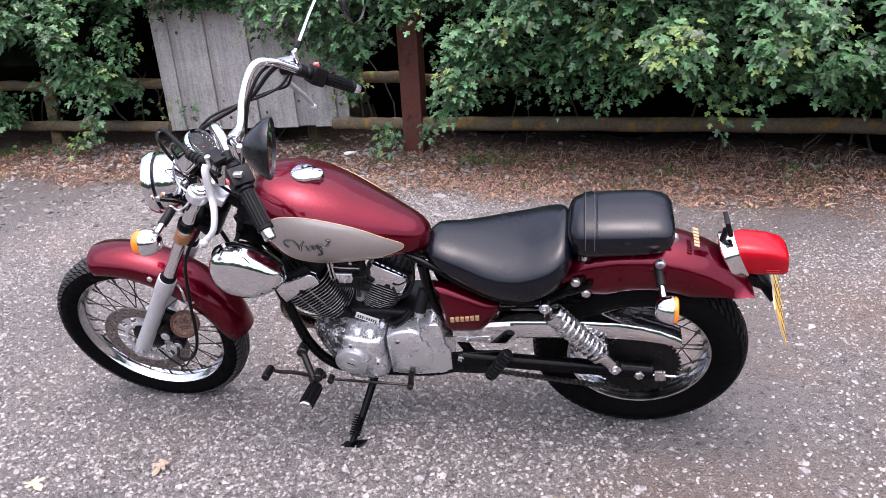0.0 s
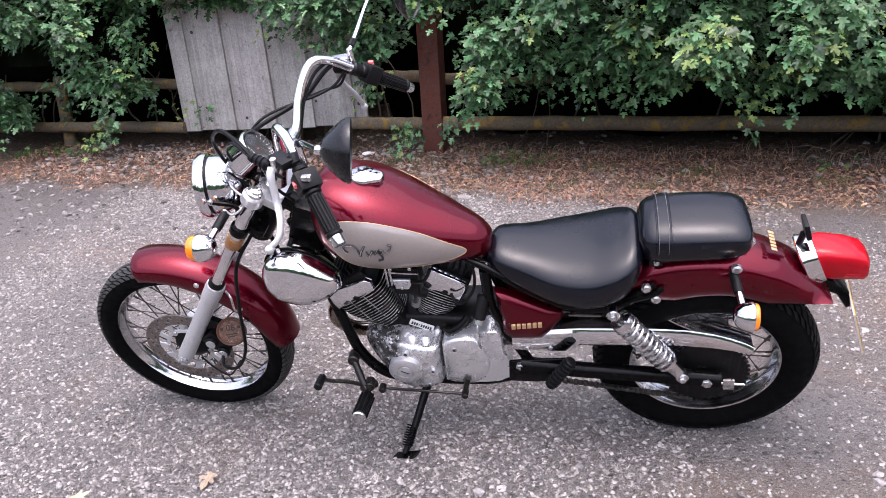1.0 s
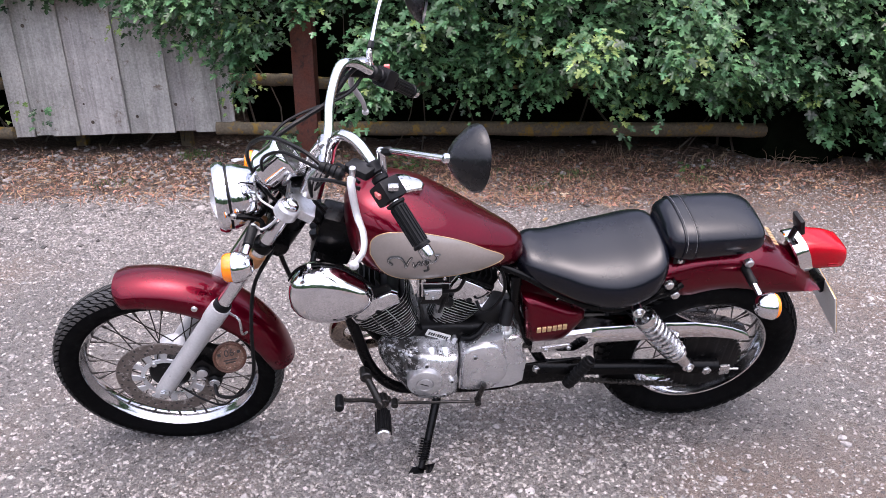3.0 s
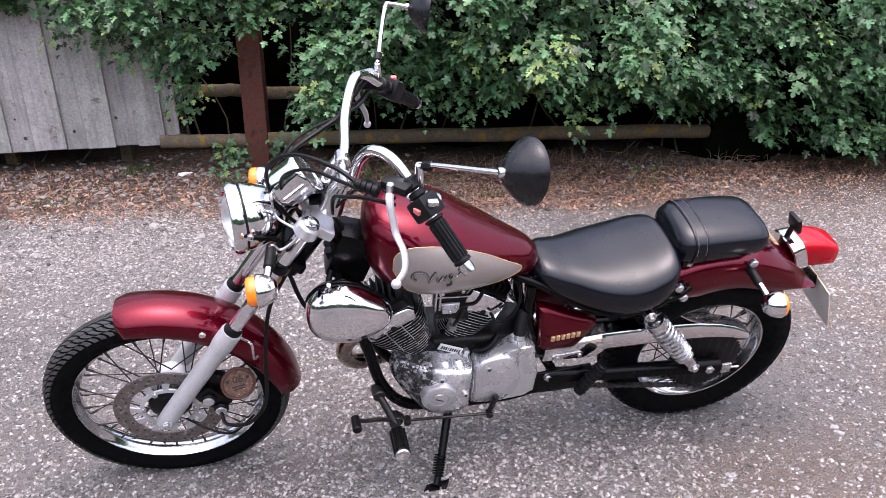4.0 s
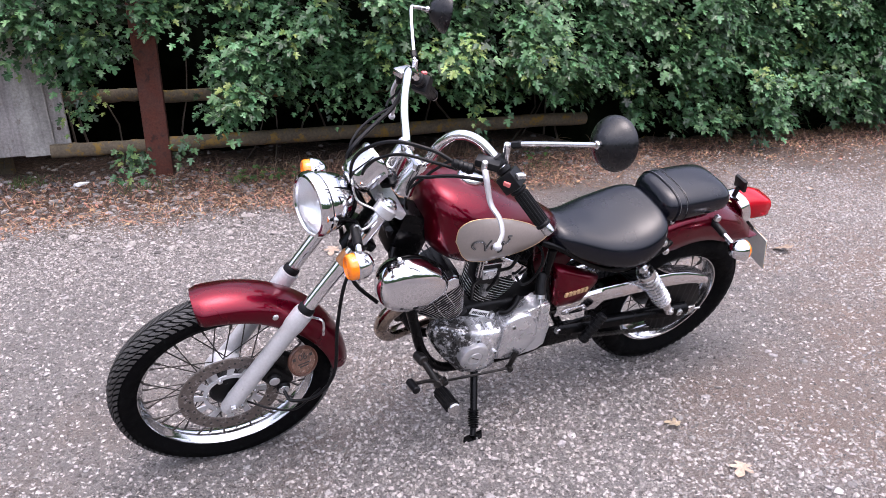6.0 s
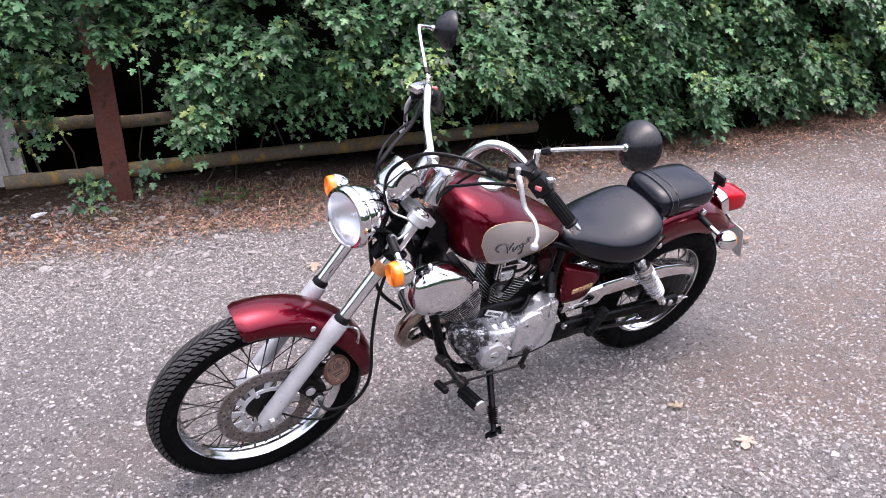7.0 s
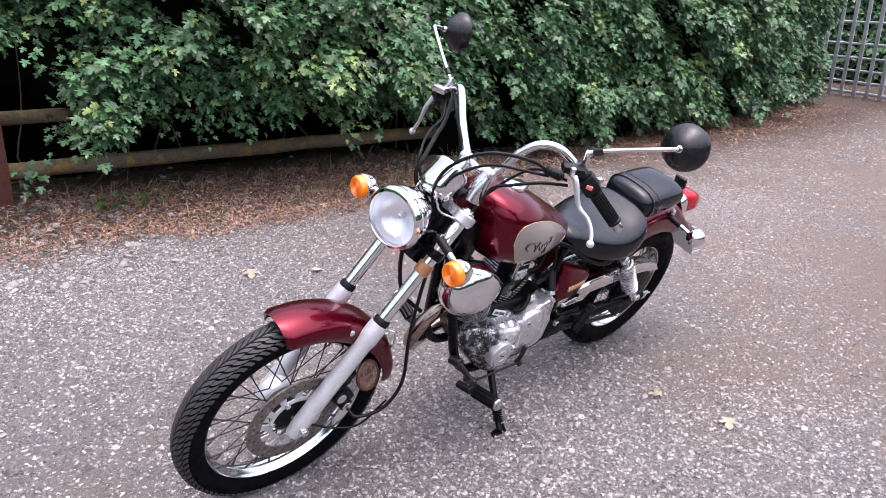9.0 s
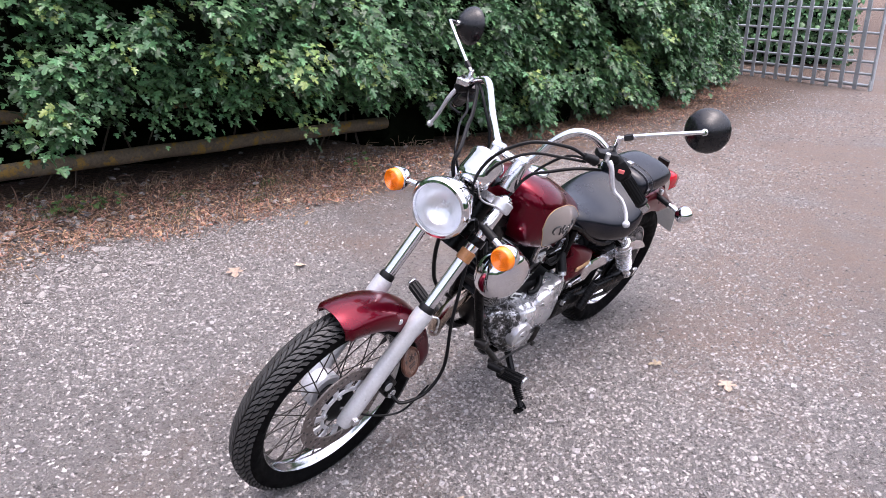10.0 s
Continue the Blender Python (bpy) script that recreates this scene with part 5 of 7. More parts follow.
for k in range(8 * 10 + 1):
    pts.append(a.lerp(b, k / 80) + 0.015 * (math.cos(2 * math.pi * k / 10) * u + math.sin(2 * math.pi * k / 10) * w))
bm = bmesh.new()
tube(bm, pts, 0.0024, 6, 1)
part("stand_spring", bm, BLACK, stand, "coiled spring round the stand")

# handlebar, controls and mirrors
LEFT_BAR = [(1.012, 0.03, 0.975), (0.998, 0.062, 1.0), (0.985, 0.09, 1.06), (0.962, 0.125, 1.103), (0.93, 0.165, 1.108), (0.898, 0.206, 1.078), (0.866, 0.252, 1.036), (0.803, 0.326, 0.957)]
RIGHT_BAR = [(1.012, -0.03, 0.975), (1.004, -0.065, 0.995), (0.998, -0.11, 1.05), (0.975, -0.165, 1.105), (0.945, -0.215, 1.09), (0.905, -0.262, 1.045), (0.792, -0.383, 0.92)]
bm = bmesh.new()
tube(bm, [*RIGHT_BAR[::-1], *LEFT_BAR], 0.0112, 14, 6)
bars = part("handlebar", bm, CHROME, bike, "chrome pull-back handlebar")
bm = bmesh.new()
for y in (0.042, -0.042):
    tube(bm, [(1.045, y, 0.905), (1.03, y, 0.945), (1.012, y, 0.976)], (0.0265, 0.020), 20)
    rod(bm, (1.012, y - 0.02, 0.978), (1.012, y + 0.02, 0.978), 0.0175, 18, bevel=0.004)
risers = part("bar_riser", bm, DULL_CHROME, bike, "chromed handlebar risers")


def bar_end(path, side):
    a, b = V(path[-2]), V(path[-1])
    d = (b - a).normalized()
    g0, g1 = b - d * 0.118, b - d * 0.016
    u = d.orthogonal().normalized()
    w = d.cross(u)
    bm = bmesh.new()
    spin(bm, [(0.012, 0), (0.0195, 0.001), (0.0195, 0.006), (0.0155, 0.009), (0.0155, (g1 - g0).length - 0.008), (0.018, (g1 - g0).length - 0.005), (0.018, (g1 - g0).length), (0.012, (g1 - g0).length)], g0, d, 20, cap=True)
    grip = part("grip", bm, GRIP, bars, "black rubber grip with long ribs")
    for k in range(14):
        t = 2 * math.pi * k / 14
        o = 0.0155 * (math.cos(t) * u + math.sin(t) * w)
        bm = bmesh.new()
        rod(bm, g0 + o + d * 0.012, g1 + o - d * 0.010, 0.0022, 6)
        part("grip_rib", bm, GRIP, bars)
    bm = bmesh.new()
    spin(bm, [(0.0115, 0), (0.0135, 0.002), (0.0135, 0.02), (0.0125, 0.023), (0.0, 0.0235)], g1, d, 18)
    part("bar_end", bm, DULL_CHROME, bars, "bright metal bar end weight")
    # switch block
    s = g0 - d * 0.024
    t = Matrix((d, w, u)).transposed().to_4x4()
    bm = bmesh.new()
    block(bm, s, (0.044, 0.044, 0.05), t, 0.007)
    sw = part("switch_block", bm, PLASTIC, bike, "black plastic switch block")
    bm = bmesh.new()
    rod(bm, s - d * 0.036, s - d * 0.022, 0.017, 16, bevel=0.003)
    part("clamp_collar", bm, PLASTIC, sw)
    return a, d, s, sw


a, d, s, sw = bar_end(LEFT_BAR, 1)
bm = bmesh.new()
block(bm, s + V((0.0195, 0.017, 0.003)), (0.007, 0.016, 0.010), Matrix.Rotation(radians(30), 4, "Z"), 0.0015)
part("red_button", bm, PINK, sw, "pink-red horn button")
bm = bmesh.new()
block(bm, s + V((-0.01, 0.018, 0.022)), (0.02, 0.014, 0.01), None, 0.002)
part("rocker_switch", bm, STEEL, sw, "grey rocker switch")
bm = bmesh.new()
rod(bm, s - d * 0.065, s - d * 0.038, 0.0175, 16, bevel=0.004)
block(bm, s - d * 0.05 + V((0.026, 0.004, 0.004)), (0.056, 0.034, 0.018), Matrix.Rotation(radians(-40), 4, "Z"), 0.005)
perch = part("clutch_perch", bm, PLASTIC, bike, "black clutch lever perch")
bm = bmesh.new()
piv = s - d * 0.048 + V((0.042, 0.014, 0.006))
rod(bm, piv - V((0, 0, 0.012)), piv + V((0, 0, 0.012)), 0.007, 12, bevel=0.002)
part("pivot_screw", bm, STEEL, perch)
bm = bmesh.new()
tube(bm, [piv + V((0.002, 0.010, -0.006)), piv + V((0.003, 0.024, -0.018)), V((0.935, 0.275, 1.015)), V((0.924, 0.305, 0.995)), V((0.925, 0.33, 0.972)), V((0.942, 0.349, 0.957))], (0.0095, 0.0062), 10, flat=0.75)
lever = part("clutch_lever", bm, SILVER, bike, "silver alloy clutch lever with a ball end")
bm = bmesh.new()
bmesh.ops.create_uvsphere(bm, u_segments=16, v_segments=10, radius=0.0098, matrix=Matrix.Translation((0.943, 0.350, 0.955)))
part("ball_end", bm, SILVER, lever)

a, d, s, sw = bar_end(RIGHT_BAR, -1)
bm = bmesh.new()
block(bm, s + V((-0.004, -0.006, 0.028)), (0.014, 0.012, 0.012), None, 0.002)
part("red_button", bm, PINK, sw, "red stop switch")
bm = bmesh.new()
rod(bm, s - d * 0.065, s - d * 0.038, 0.0175, 16, bevel=0.004)
rod(bm, s - d * 0.05 + V((0.0, 0, 0)), s - d * 0.05 + V((0.06, -0.01, 0.0)), 0.014, 12, bevel=0.003)
perch = part("brake_perch", bm, PLASTIC, bike, "black brake master cylinder")
bm = bmesh.new()
block(bm, s - d * 0.05 + V((0.042, 0.0, 0.026)), (0.054, 0.036, 0.017), Matrix.Rotation(radians(20), 4, "Z"), 0.003)
part("reservoir", bm, DULL_CHROME, perch, "grey brake fluid reservoir")
bm = bmesh.new()
p0 = s - d * 0.05 + V((0.055, -0.012, -0.006))
tube(bm, [p0, V((0.955, -0.30, 0.99)), V((0.932, -0.335, 0.925)), V((0.925, -0.36, 0.880))], (0.009, 0.0062), 10, flat=0.75)
lever = part("brake_lever", bm, SILVER, bike, "silver alloy brake lever with a ball end")
bm = bmesh.new()
bmesh.ops.create_uvsphere(bm, u_segments=16, v_segments=10, radius=0.0098, matrix=Matrix.Translation((0.925, -0.361, 0.877)))
part("ball_end", bm, SILVER, lever)


def rear_mirror(base, stem, centre, axis, label):
    axis = V(axis).normalized()
    c = V(centre)
    bm = bmesh.new()
    spin(bm, [(0.004, -0.040), (0.013, -0.039), (0.022, -0.034), (0.034, -0.024), (0.047, -0.010), (0.055, 0.0), (0.0582, 0.008), (0.0582, 0.013), (0.0560, 0.014), (0.0555, 0.010)], c, axis, 48)
    shell = part("mirror_shell", bm, MIRROR_BLACK, bike, label, sharp=50)
    bm = bmesh.new()
    spin(bm, [(0.0, 0.0105), (0.056, 0.0105)], c, axis, 48)
    part("mirror_glass", bm, MIRROR, shell, "round mirror glass")
    bm = bmesh.new()
    rod(bm, c - axis * 0.050, c - axis * 0.037, 0.009, 14, bevel=0.003)
    part("mirror_ball", bm, CHROME, shell)
    bm = bmesh.new()
    tube(bm, [*stem, c - axis * 0.046], 0.0056, 10, 3)
    rod(bm, V(base) - V((0.004, 0, 0.055)), V(base) + V((0, 0, 0.004)), 0.008, 10, bevel=0.002)
    st = part("mirror_stem", bm, CHROME, bike, "chrome mirror stem")
    e, f = V(stem[0]), V(stem[1])
    dd = (f - e).normalized()
    bm = bmesh.new()
    rod(bm, e + dd * 0.012, e + dd * 0.036, 0.0085, 6, bevel=0.002)
    part("stem_nut", bm, PLASTIC, st)


rear_mirror((0.886, 0.214, 1.122), [(0.886, 0.214, 1.120), (0.86, 0.248, 1.142)], (0.735, 0.362, 1.197), (-0.965, -0.215, -0.17), "round black plastic mirror with a conical back")
rear_mirror((0.908, -0.282, 1.085), [(0.908, -0.282, 1.083), (0.902, -0.31, 1.096), (0.874, -0.425, 1.163), (0.858, -0.441, 1.167)], (0.773, -0.44, 1.152), (-0.975, 0.2, -0.1), "round black plastic mirror with a conical back")

# headlamp
hl = V((1.262, 0.002, 0.866))
ax = V((0.95, 0.22, 0.03)).normalized()
bm = bmesh.new()
spin(bm, [(0.0, -0.118), (0.026, -0.115), (0.047, -0.103), (0.063, -0.081), (0.0725, -0.053), (0.0765, -0.030), (0.0745, -0.027)], hl, ax, 48)
lamp = part("headlamp", bm, CHROME, bike, "round chrome headlamp shell", sharp=60)
bm = bmesh.new()
spin(bm, [(0.0745, -0.029), (0.0745, -0.021)], hl, ax, 48)
part("rim_gasket", bm, GRIP, lamp, "black rubber seal behind the rim")
bm = bmesh.new()
spin(bm, [(0.0745, -0.022), (0.0805, -0.021), (0.083, -0.014), (0.082, -0.004), (0.077, 0.005), (0.0705, 0.0065), (0.0675, 0.002), (0.067, -0.02)], hl, ax, 64)
part("headlamp_rim", bm, CHROME, lamp, "chrome headlamp rim")
bm = bmesh.new()
lu = V((0, 0, 1)) - ax * ax.z
lu.normalize()
lv = ax.cross(lu)
rows = []
for k in range(1, 23):
    r = 0.0675 * k / 22
    row = []
    for q in range(96):
        t = 2 * math.pi * q / 96
        flute = 0.0018 * abs(math.sin(r * math.cos(t) * 330)) * (1 if abs(r * math.sin(t)) < 0.055 else 0)
        row.append(hl + ax * (0.016 - 0.0042 * (r / 0.03) ** 2 + flute) + lv * (r * math.cos(t)) + lu * (r * math.sin(t)))
    rows.append(row)
loft(bm, rows, cap=False)
bm.verts.ensure_lookup_table()
bm.faces.new(bm.verts[:96])
pane = part("headlamp_glass", bm, GLASS, lamp, "clear fluted headlamp glass", sharp=60)
pane.visible_shadow = False
bm = bmesh.new()
spin(bm, [(0.0672, -0.006), (0.055, -0.030), (0.04, -0.046), (0.018, -0.055), (0.0, -0.057)], hl, ax, 48)
part("lamp_reflector", bm, LAMP_BOWL, lamp, "bright bowl reflector")
bm = bmesh.new()
rod(bm, hl - ax * 0.056, hl - ax * 0.036, 0.006, 14, bevel=0.002)
part("bulb", bm, LAMP_BOWL, lamp)
for y in (0.078, -0.078):
    bm = bmesh.new()
    rod(bm, hl - ax * 0.045 + V((0, y * 0.93, 0)), hl - ax * 0.045 + V((0, y * 1.06, 0)), 0.008, 12, bevel=0.002)
    part("lamp_bolt", bm, STEEL, lamp)
    bm = bmesh.new()
    tube(bm, [hl - ax * 0.045 + V((0, y * 1.0, 0)), hl - ax * 0.10 + V((0, y * 1.0, -0.02)), fork(0.60, y * 0.9, 0.015)], 0.006, 8)
    part("lamp_bracket", bm, BLACK, lamp)
    # bent wire guide beside the lamp
    s1 = math.copysign(1, y)
    bm = bmesh.new()
    tube(bm, [(1.165, 0.012, 0.945), (1.168, s1 * 0.03, 0.94), (1.16, s1 * 0.05, 0.90), (1.125, s1 * 0.075, 0.885), (1.12, s1 * 0.09, 0.872), (1.155, s1 * 0.094, 0.845), (1.175, s1 * 0.095, 0.86), (1.19, s1 * 0.098, 0.825)], 0.0028, 8, 5)
    part("wire_guide", bm, STEEL, bike, "bent bright wire guide")

# speedometer
sp = V((1.112, -0.010, 0.952))
ax = V((-0.8, -0.1, 0.59)).normalized()
bm = bmesh.new()
spin(bm, [(0.0, -0.062), (0.026, -0.061), (0.041, -0.053), (0.0475, -0.036), (0.049, 0.013), (0.0515, 0.017), (0.052, 0.026), (0.0495, 0.031), (0.0435, 0.030), (0.043, 0.022)], sp, ax, 44)
spd = part("speedometer", bm, CHROME, bike, "chrome cup speedometer", sharp=55)
bm = bmesh.new()
spin(bm, [(0.0, 0.021), (0.0435, 0.021)], sp, ax, 40)
part("dial", bm, INK, spd, "black dial face with pale marks")
u = V((0, 1, 0))
w = ax.cross(u)
for k in range(15):
    t = radians(-30 + 240 * k / 14)
    o = sp + ax * 0.0216
    dd = math.cos(t) * u + math.sin(t) * w
    bm = bmesh.new()
    tube(bm, [o + dd * 0.032, o + dd * 0.039], 0.0008, 4, 1)
    part("dial_mark", bm, WHITE, spd)
bm = bmesh.new()
tube(bm, [sp + ax * 0.023, sp + ax * 0.023 + V((0.01, 0.022, 0.0))], 0.0012, 4, 1)
part("needle", bm, PINK, spd)
bm = bmesh.new()
spin(bm, [(0.0435, 0.026), (0.03, 0.029), (0.0, 0.030)], sp, ax, 40)
g = part("dial_glass", bm, DIAL_GLASS, spd)
g.visible_shadow = False
bm = bmesh.new()
block(bm, (1.065, 0, 0.912), (0.05, 0.05, 0.012), None, 0.003)
part("dial_bracket", bm, BLACK, spd)


# indicators
def indicator(c, axis, root, label, deep=1.0):
    axis = V(axis).normalized()
    c = V(c)
    bm = bmesh.new()
    spin(bm, [(0.0, -0.044), (0.012, -0.043), (0.022, -0.037), (0.030, -0.025), (0.0335, -0.012), (0.0345, -0.006), (0.0345, -0.002), (0.032, 0.0), (0.031, -0.004)], c, axis, 36)
    pod = part("indicator", bm, CHROME, bike, label, sharp=60)
    bm = bmesh.new()
    prof = [(0.0315, -0.004), (0.0312, 0.010), (0.030, 0.015)]
    for k in range(6):
        r = 0.028 - 0.0046 * k
        prof += [(r, 0.0185), (r - 0.0018, 0.0195), (r - 0.0036, 0.0175), (r - 0.0041, 0.0165)]
    prof += [(0.0, 0.0165)]
    spin(bm, [(r, h * deep if h > 0 else h) for r, h in prof], c, axis, 36)
    part("indicator_lens", bm, AMBER, pod, "amber lens with ring-shaped ribs")
    bm = bmesh.new()
    root = V(root)
    e = c - axis * 0.018
    tube(bm, [root, e], 0.0085, 12, 1)
    part("indicator_stem", bm, CHROME, pod)
    bm = bmesh.new()
    tube(bm, [root, root.lerp(e, 0.5)], 0.0115, 12, 1)
    part("stem_sleeve", bm, GRIP, pod)


for side in (1, -1):
    indicator((1.208, side * 0.200, 0.828), (1, side * 0.06, -0.02), (1.175, side * 0.085, 0.848), "chrome indicator pod on a short stem")
    indicator((-0.055, side * 0.185, 0.632), (-1, side * 0.05, 0), (-0.025, side * 0.06 - 0.005, 0.655), "chrome indicator pod on a short stem", 0.5)

# tail light, bracket and number plate
bm = bmesh.new()
def slant_ring(x, z, a, b, power, slant, n=36):
    """A rounded section whose top leans forward."""
    return [V((q.x + slant * (q.z - z), q.y, q.z)) for q in oval(-0.032, z, a, b, n, power, x)]


loft(bm, [slant_ring(*r) for r in ((-0.203, 0.608, 0.057, 0.055, 2.6, 0.5), (-0.206, 0.610, 0.059, 0.057, 2.8, 0.5), (-0.22, 0.618, 0.056, 0.052, 3.0, 0.5), (-0.236, 0.625, 0.053, 0.048, 3.2, 0.48), (-0.236, 0.625, 0.046, 0.041, 3.2, 0.48))])
tl = part("tail_light", bm, CHROME, bike, "red tail light in a chrome collar")
bm = bmesh.new()
loft(bm, [slant_ring(*r) for r in ((-0.232, 0.626, 0.048, 0.043, 3.4, 0.48), (-0.252, 0.628, 0.051, 0.046, 3.8, 0.42), (-0.300, 0.625, 0.049, 0.042, 4, 0.22), (-0.330, 0.619, 0.046, 0.037, 4, 0.12), (-0.341, 0.615, 0.038, 0.030, 3.6, 0.1), (-0.3435, 0.614, 0.02, 0.015, 3, 0.1))])
lens = part("tail_lens", bm, RED_LENS, tl, "red tail lens", sharp=40)
for z in (0.606, 0.612):
    bm = bmesh.new()
    tube(bm, [(-0.288, 0.0185, z), (-0.318, 0.0180, z)], 0.0014, 5, 1)
    part("lens_ridge", bm, RED_LENS, tl)
bm = bmesh.new()
block(bm, (-0.192, -0.03, 0.716), (0.012, 0.05, 0.045), Matrix.Rotation(radians(18), 4, "Y"), 0.004)
rod(bm, (-0.185, -0.03, 0.665), (-0.19, -0.03, 0.70), 0.008, 10)
part("rear_bracket", bm, PLASTIC, bike, "black reflector bracket on the rear fender")
bm = bmesh.new()
slab(bm, [(-0.245, 0.58), (-0.275, 0.57), (-0.318, 0.535), (-0.33, 0.49), (-0.32, 0.485), (-0.29, 0.53), (-0.24, 0.55)], -0.06, 0.0, 0.003)
part("plate_bracket", bm, BLACK, bike)
turn = Matrix.Translation((-0.345, -0.025, 0.467)) @ Matrix.Rotation(radians(-6), 4, "Z") @ Matrix.Rotation(radians(20), 4, "Y")
bm = bmesh.new()
block(bm, turn.translation, (0.003, 0.20, 0.14), turn.to_3x3().to_4x4(), 0.001)
plate = part("number_plate", bm, PLATE_B, bike, "number plate, yellow behind and pale on its back")
bm = bmesh.new()
bmesh.ops.create_cube(bm, size=1.0, matrix=turn @ Matrix.Translation((-0.0026, 0, 0)) @ Matrix.Diagonal((0.0016, 0.196, 0.136, 1)))
part("plate_face", bm, PLATE_Y, plate, "yellow reflective face")
for row, z in ((3, 0.034), (4, -0.034)):
    for k in range(row):
        bm = bmesh.new()
        bmesh.ops.create_cube(bm, size=1.0, matrix=turn @ Matrix.Translation((-0.0036, (k - (row - 1) / 2) * 0.046, z)) @ Matrix.Diagonal((0.001, 0.012, 0.05, 1)))
        part("dark_bar", bm, INK, plate)
# fender bolts and brackets
for x, y, z in ((0.17, 0.085, 0.62), (0.145, 0.08, 0.58), (-0.03, 0.07, 0.672), (-0.062, 0.02, 0.712)):
    bm = bmesh.new()
    rod(bm, (x, y - 0.008, z), (x, y + 0.008, z), 0.012, 14, bevel=0.003)
    part("fender_bolt", bm, STEEL, bike)
bm = bmesh.new()
for k in range(1):
    tube(bm, [(0.24, 0.095, 0.56), (0.20, 0.092, 0.585), (0.16, 0.085, 0.595), (0.13, 0.075, 0.61)], 0.008, 8)
part("fender_strut", bm, BLACK, bike)
for k in range(6):
    t = Matrix.Translation((-0.118 - 0.0005 * k, 0.018 - 0.0125 * k, 0.6885)) @ Matrix.Rotation(radians(-20), 4, "Y")
    bm = bmesh.new()
    block(bm, (0, 0, 0), (0.014, 0.009, 0.002), t, 0.0004)
    part("gold_bar", bm, GOLD, bike, "gold lettering block")

# brake caliper, licence disc holder and hoses
bm = bmesh.new()
block(bm, (1.36, 0.062, 0.365), (0.085, 0.05, 0.055), Matrix.Rotation(radians(-50), 4, "Y"), 0.01)
rod(bm, (1.37, 0.07, 0.375), (1.37, 0.098, 0.375), 0.019, 18, bevel=0.004)
rod(bm, (1.345, 0.07, 0.335), (1.345, 0.096, 0.335), 0.019, 18, bevel=0.004)
block(bm, fork(0.16, 0.06, -0.045), (0.07, 0.02, 0.05), Matrix.Rotation(radians(-30), 4, "Y"), 0.006)
cal = part("brake_caliper", bm, ENGINE_BLACK, bike, "dark brake caliper with two round pistons")
for x, z in ((1.37, 0.375), (1.345, 0.335)):
    bm = bmesh.new()
    rod(bm, (x, 0.097, z), (x, 0.101, z), 0.014, 18, bevel=0.002)
    part("piston_cap", bm, ALLOY, cal)
tx = V((1.293, 0.09, 0.424))
tax_axis = V((-0.22, 0.87, 0.44)).normalized()
bm = bmesh.new()
prof_n = 40
spin(bm, [(0.040, -0.006), (0.0425, -0.003), (0.0425, 0.003), (0.039, 0.006), (0.036, 0.005), (0.0355, 0.003), (0.0, 0.003)], tx, tax_axis, prof_n, cap=False)
holder = part("licence_disc_holder", bm, TAN, bike, "rusty brown round licence disc holder")
bm = bmesh.new()
spin(bm, [(0.0, 0.0036), (0.034, 0.0036)], tx, tax_axis, 36)
part("paper_disc", bm, surf("faded_paper", (0.12, 0.065, 0.045), 0.4, 0, 0.5, 60, dirt=(0.4, 0.34, 0.3), dirt_amount=0.25), holder, "faded paper disc")
fc = bpy.data.curves.new("disc_number", "FONT")
fc.body, fc.size, fc.align_x, fc.align_y, fc.extrude = "06", 0.026, "CENTER", "CENTER", 0.0004
num = new("disc_number", fc)
num.data.materials.append(INK)
yv = V((0, 0, 1)) - tax_axis * tax_axis.z
yv.normalize()
xv = yv.cross(tax_axis)
num.matrix_world = Matrix.Translation(tx + tax_axis * 0.0044 + yv * 0.012) @ Matrix((xv, yv, tax_axis)).transposed().to_4x4()
num.parent = holder
for k, (dx, dy, wd) in enumerate(((0.0, -0.006, 0.034), (0.0, -0.013, 0.026), (0.024, 0.012, 0.008), (-0.025, 0.012, 0.008))):
    t = Matrix.Translation(tx + tax_axis * 0.0042 + xv * dx + yv * dy) @ Matrix((xv, yv, tax_axis)).transposed().to_4x4()
    bm = bmesh.new()
    block(bm, (0, 0, 0), (wd, 0.003 if k < 2 else 0.008, 0.0008), t, 0)
    part("dark_mark", bm, INK, holder)


def hose(pts, r=0.0042, mat=GRIP, name="cable", label="black cable"):
    bm = bmesh.new()
    tube(bm, pts, r, 8, 7)
    return part(name, bm, mat, bike, label)


hose([(1.345, 0.10, 0.33), (1.33, 0.13, 0.32), (1.27, 0.155, 0.35), (1.225, 0.155, 0.43), (1.215, 0.125, 0.56), (1.195, 0.10, 0.68), (1.15, 0.06, 0.75), (1.11, 0.0, 0.80), (1.07, -0.06, 0.86)], 0.0048, name="brake_hose", label="black brake hose looping behind the fork")
hose([(1.44, 0.07, 0.285), (1.38, 0.105, 0.275), (1.32, 0.135, 0.29), (1.26, 0.15, 0.37)], 0.003, name="speedo_cable", label="thin black cable from the front hub")
hose([(1.06, 0.0, 0.50), (1.12, -0.03, 0.56), (1.15, -0.04, 0.66), (1.17, -0.03, 0.76)], 0.006, name="wiring_loom", label="black wiring loom")
# clutch and choke cables from the left control over the clocks
boot = V((0.978, 0.207, 1.072))
bm = bmesh.new()
dirv = (V((0.925, 0.225, 1.055)) - boot).normalized()
spin(bm, [(0.006, -0.03), (0.009, -0.028), (0.011, -0.018), (0.009, -0.016), (0.012, -0.008), (0.010, -0.006), (0.013, 0.003), (0.011, 0.005), (0.014, 0.014), (0.010, 0.022)], boot, dirv, 16, cap=True)
part("cable_boot", bm, GRIP, bike, "ribbed rubber cable boot")
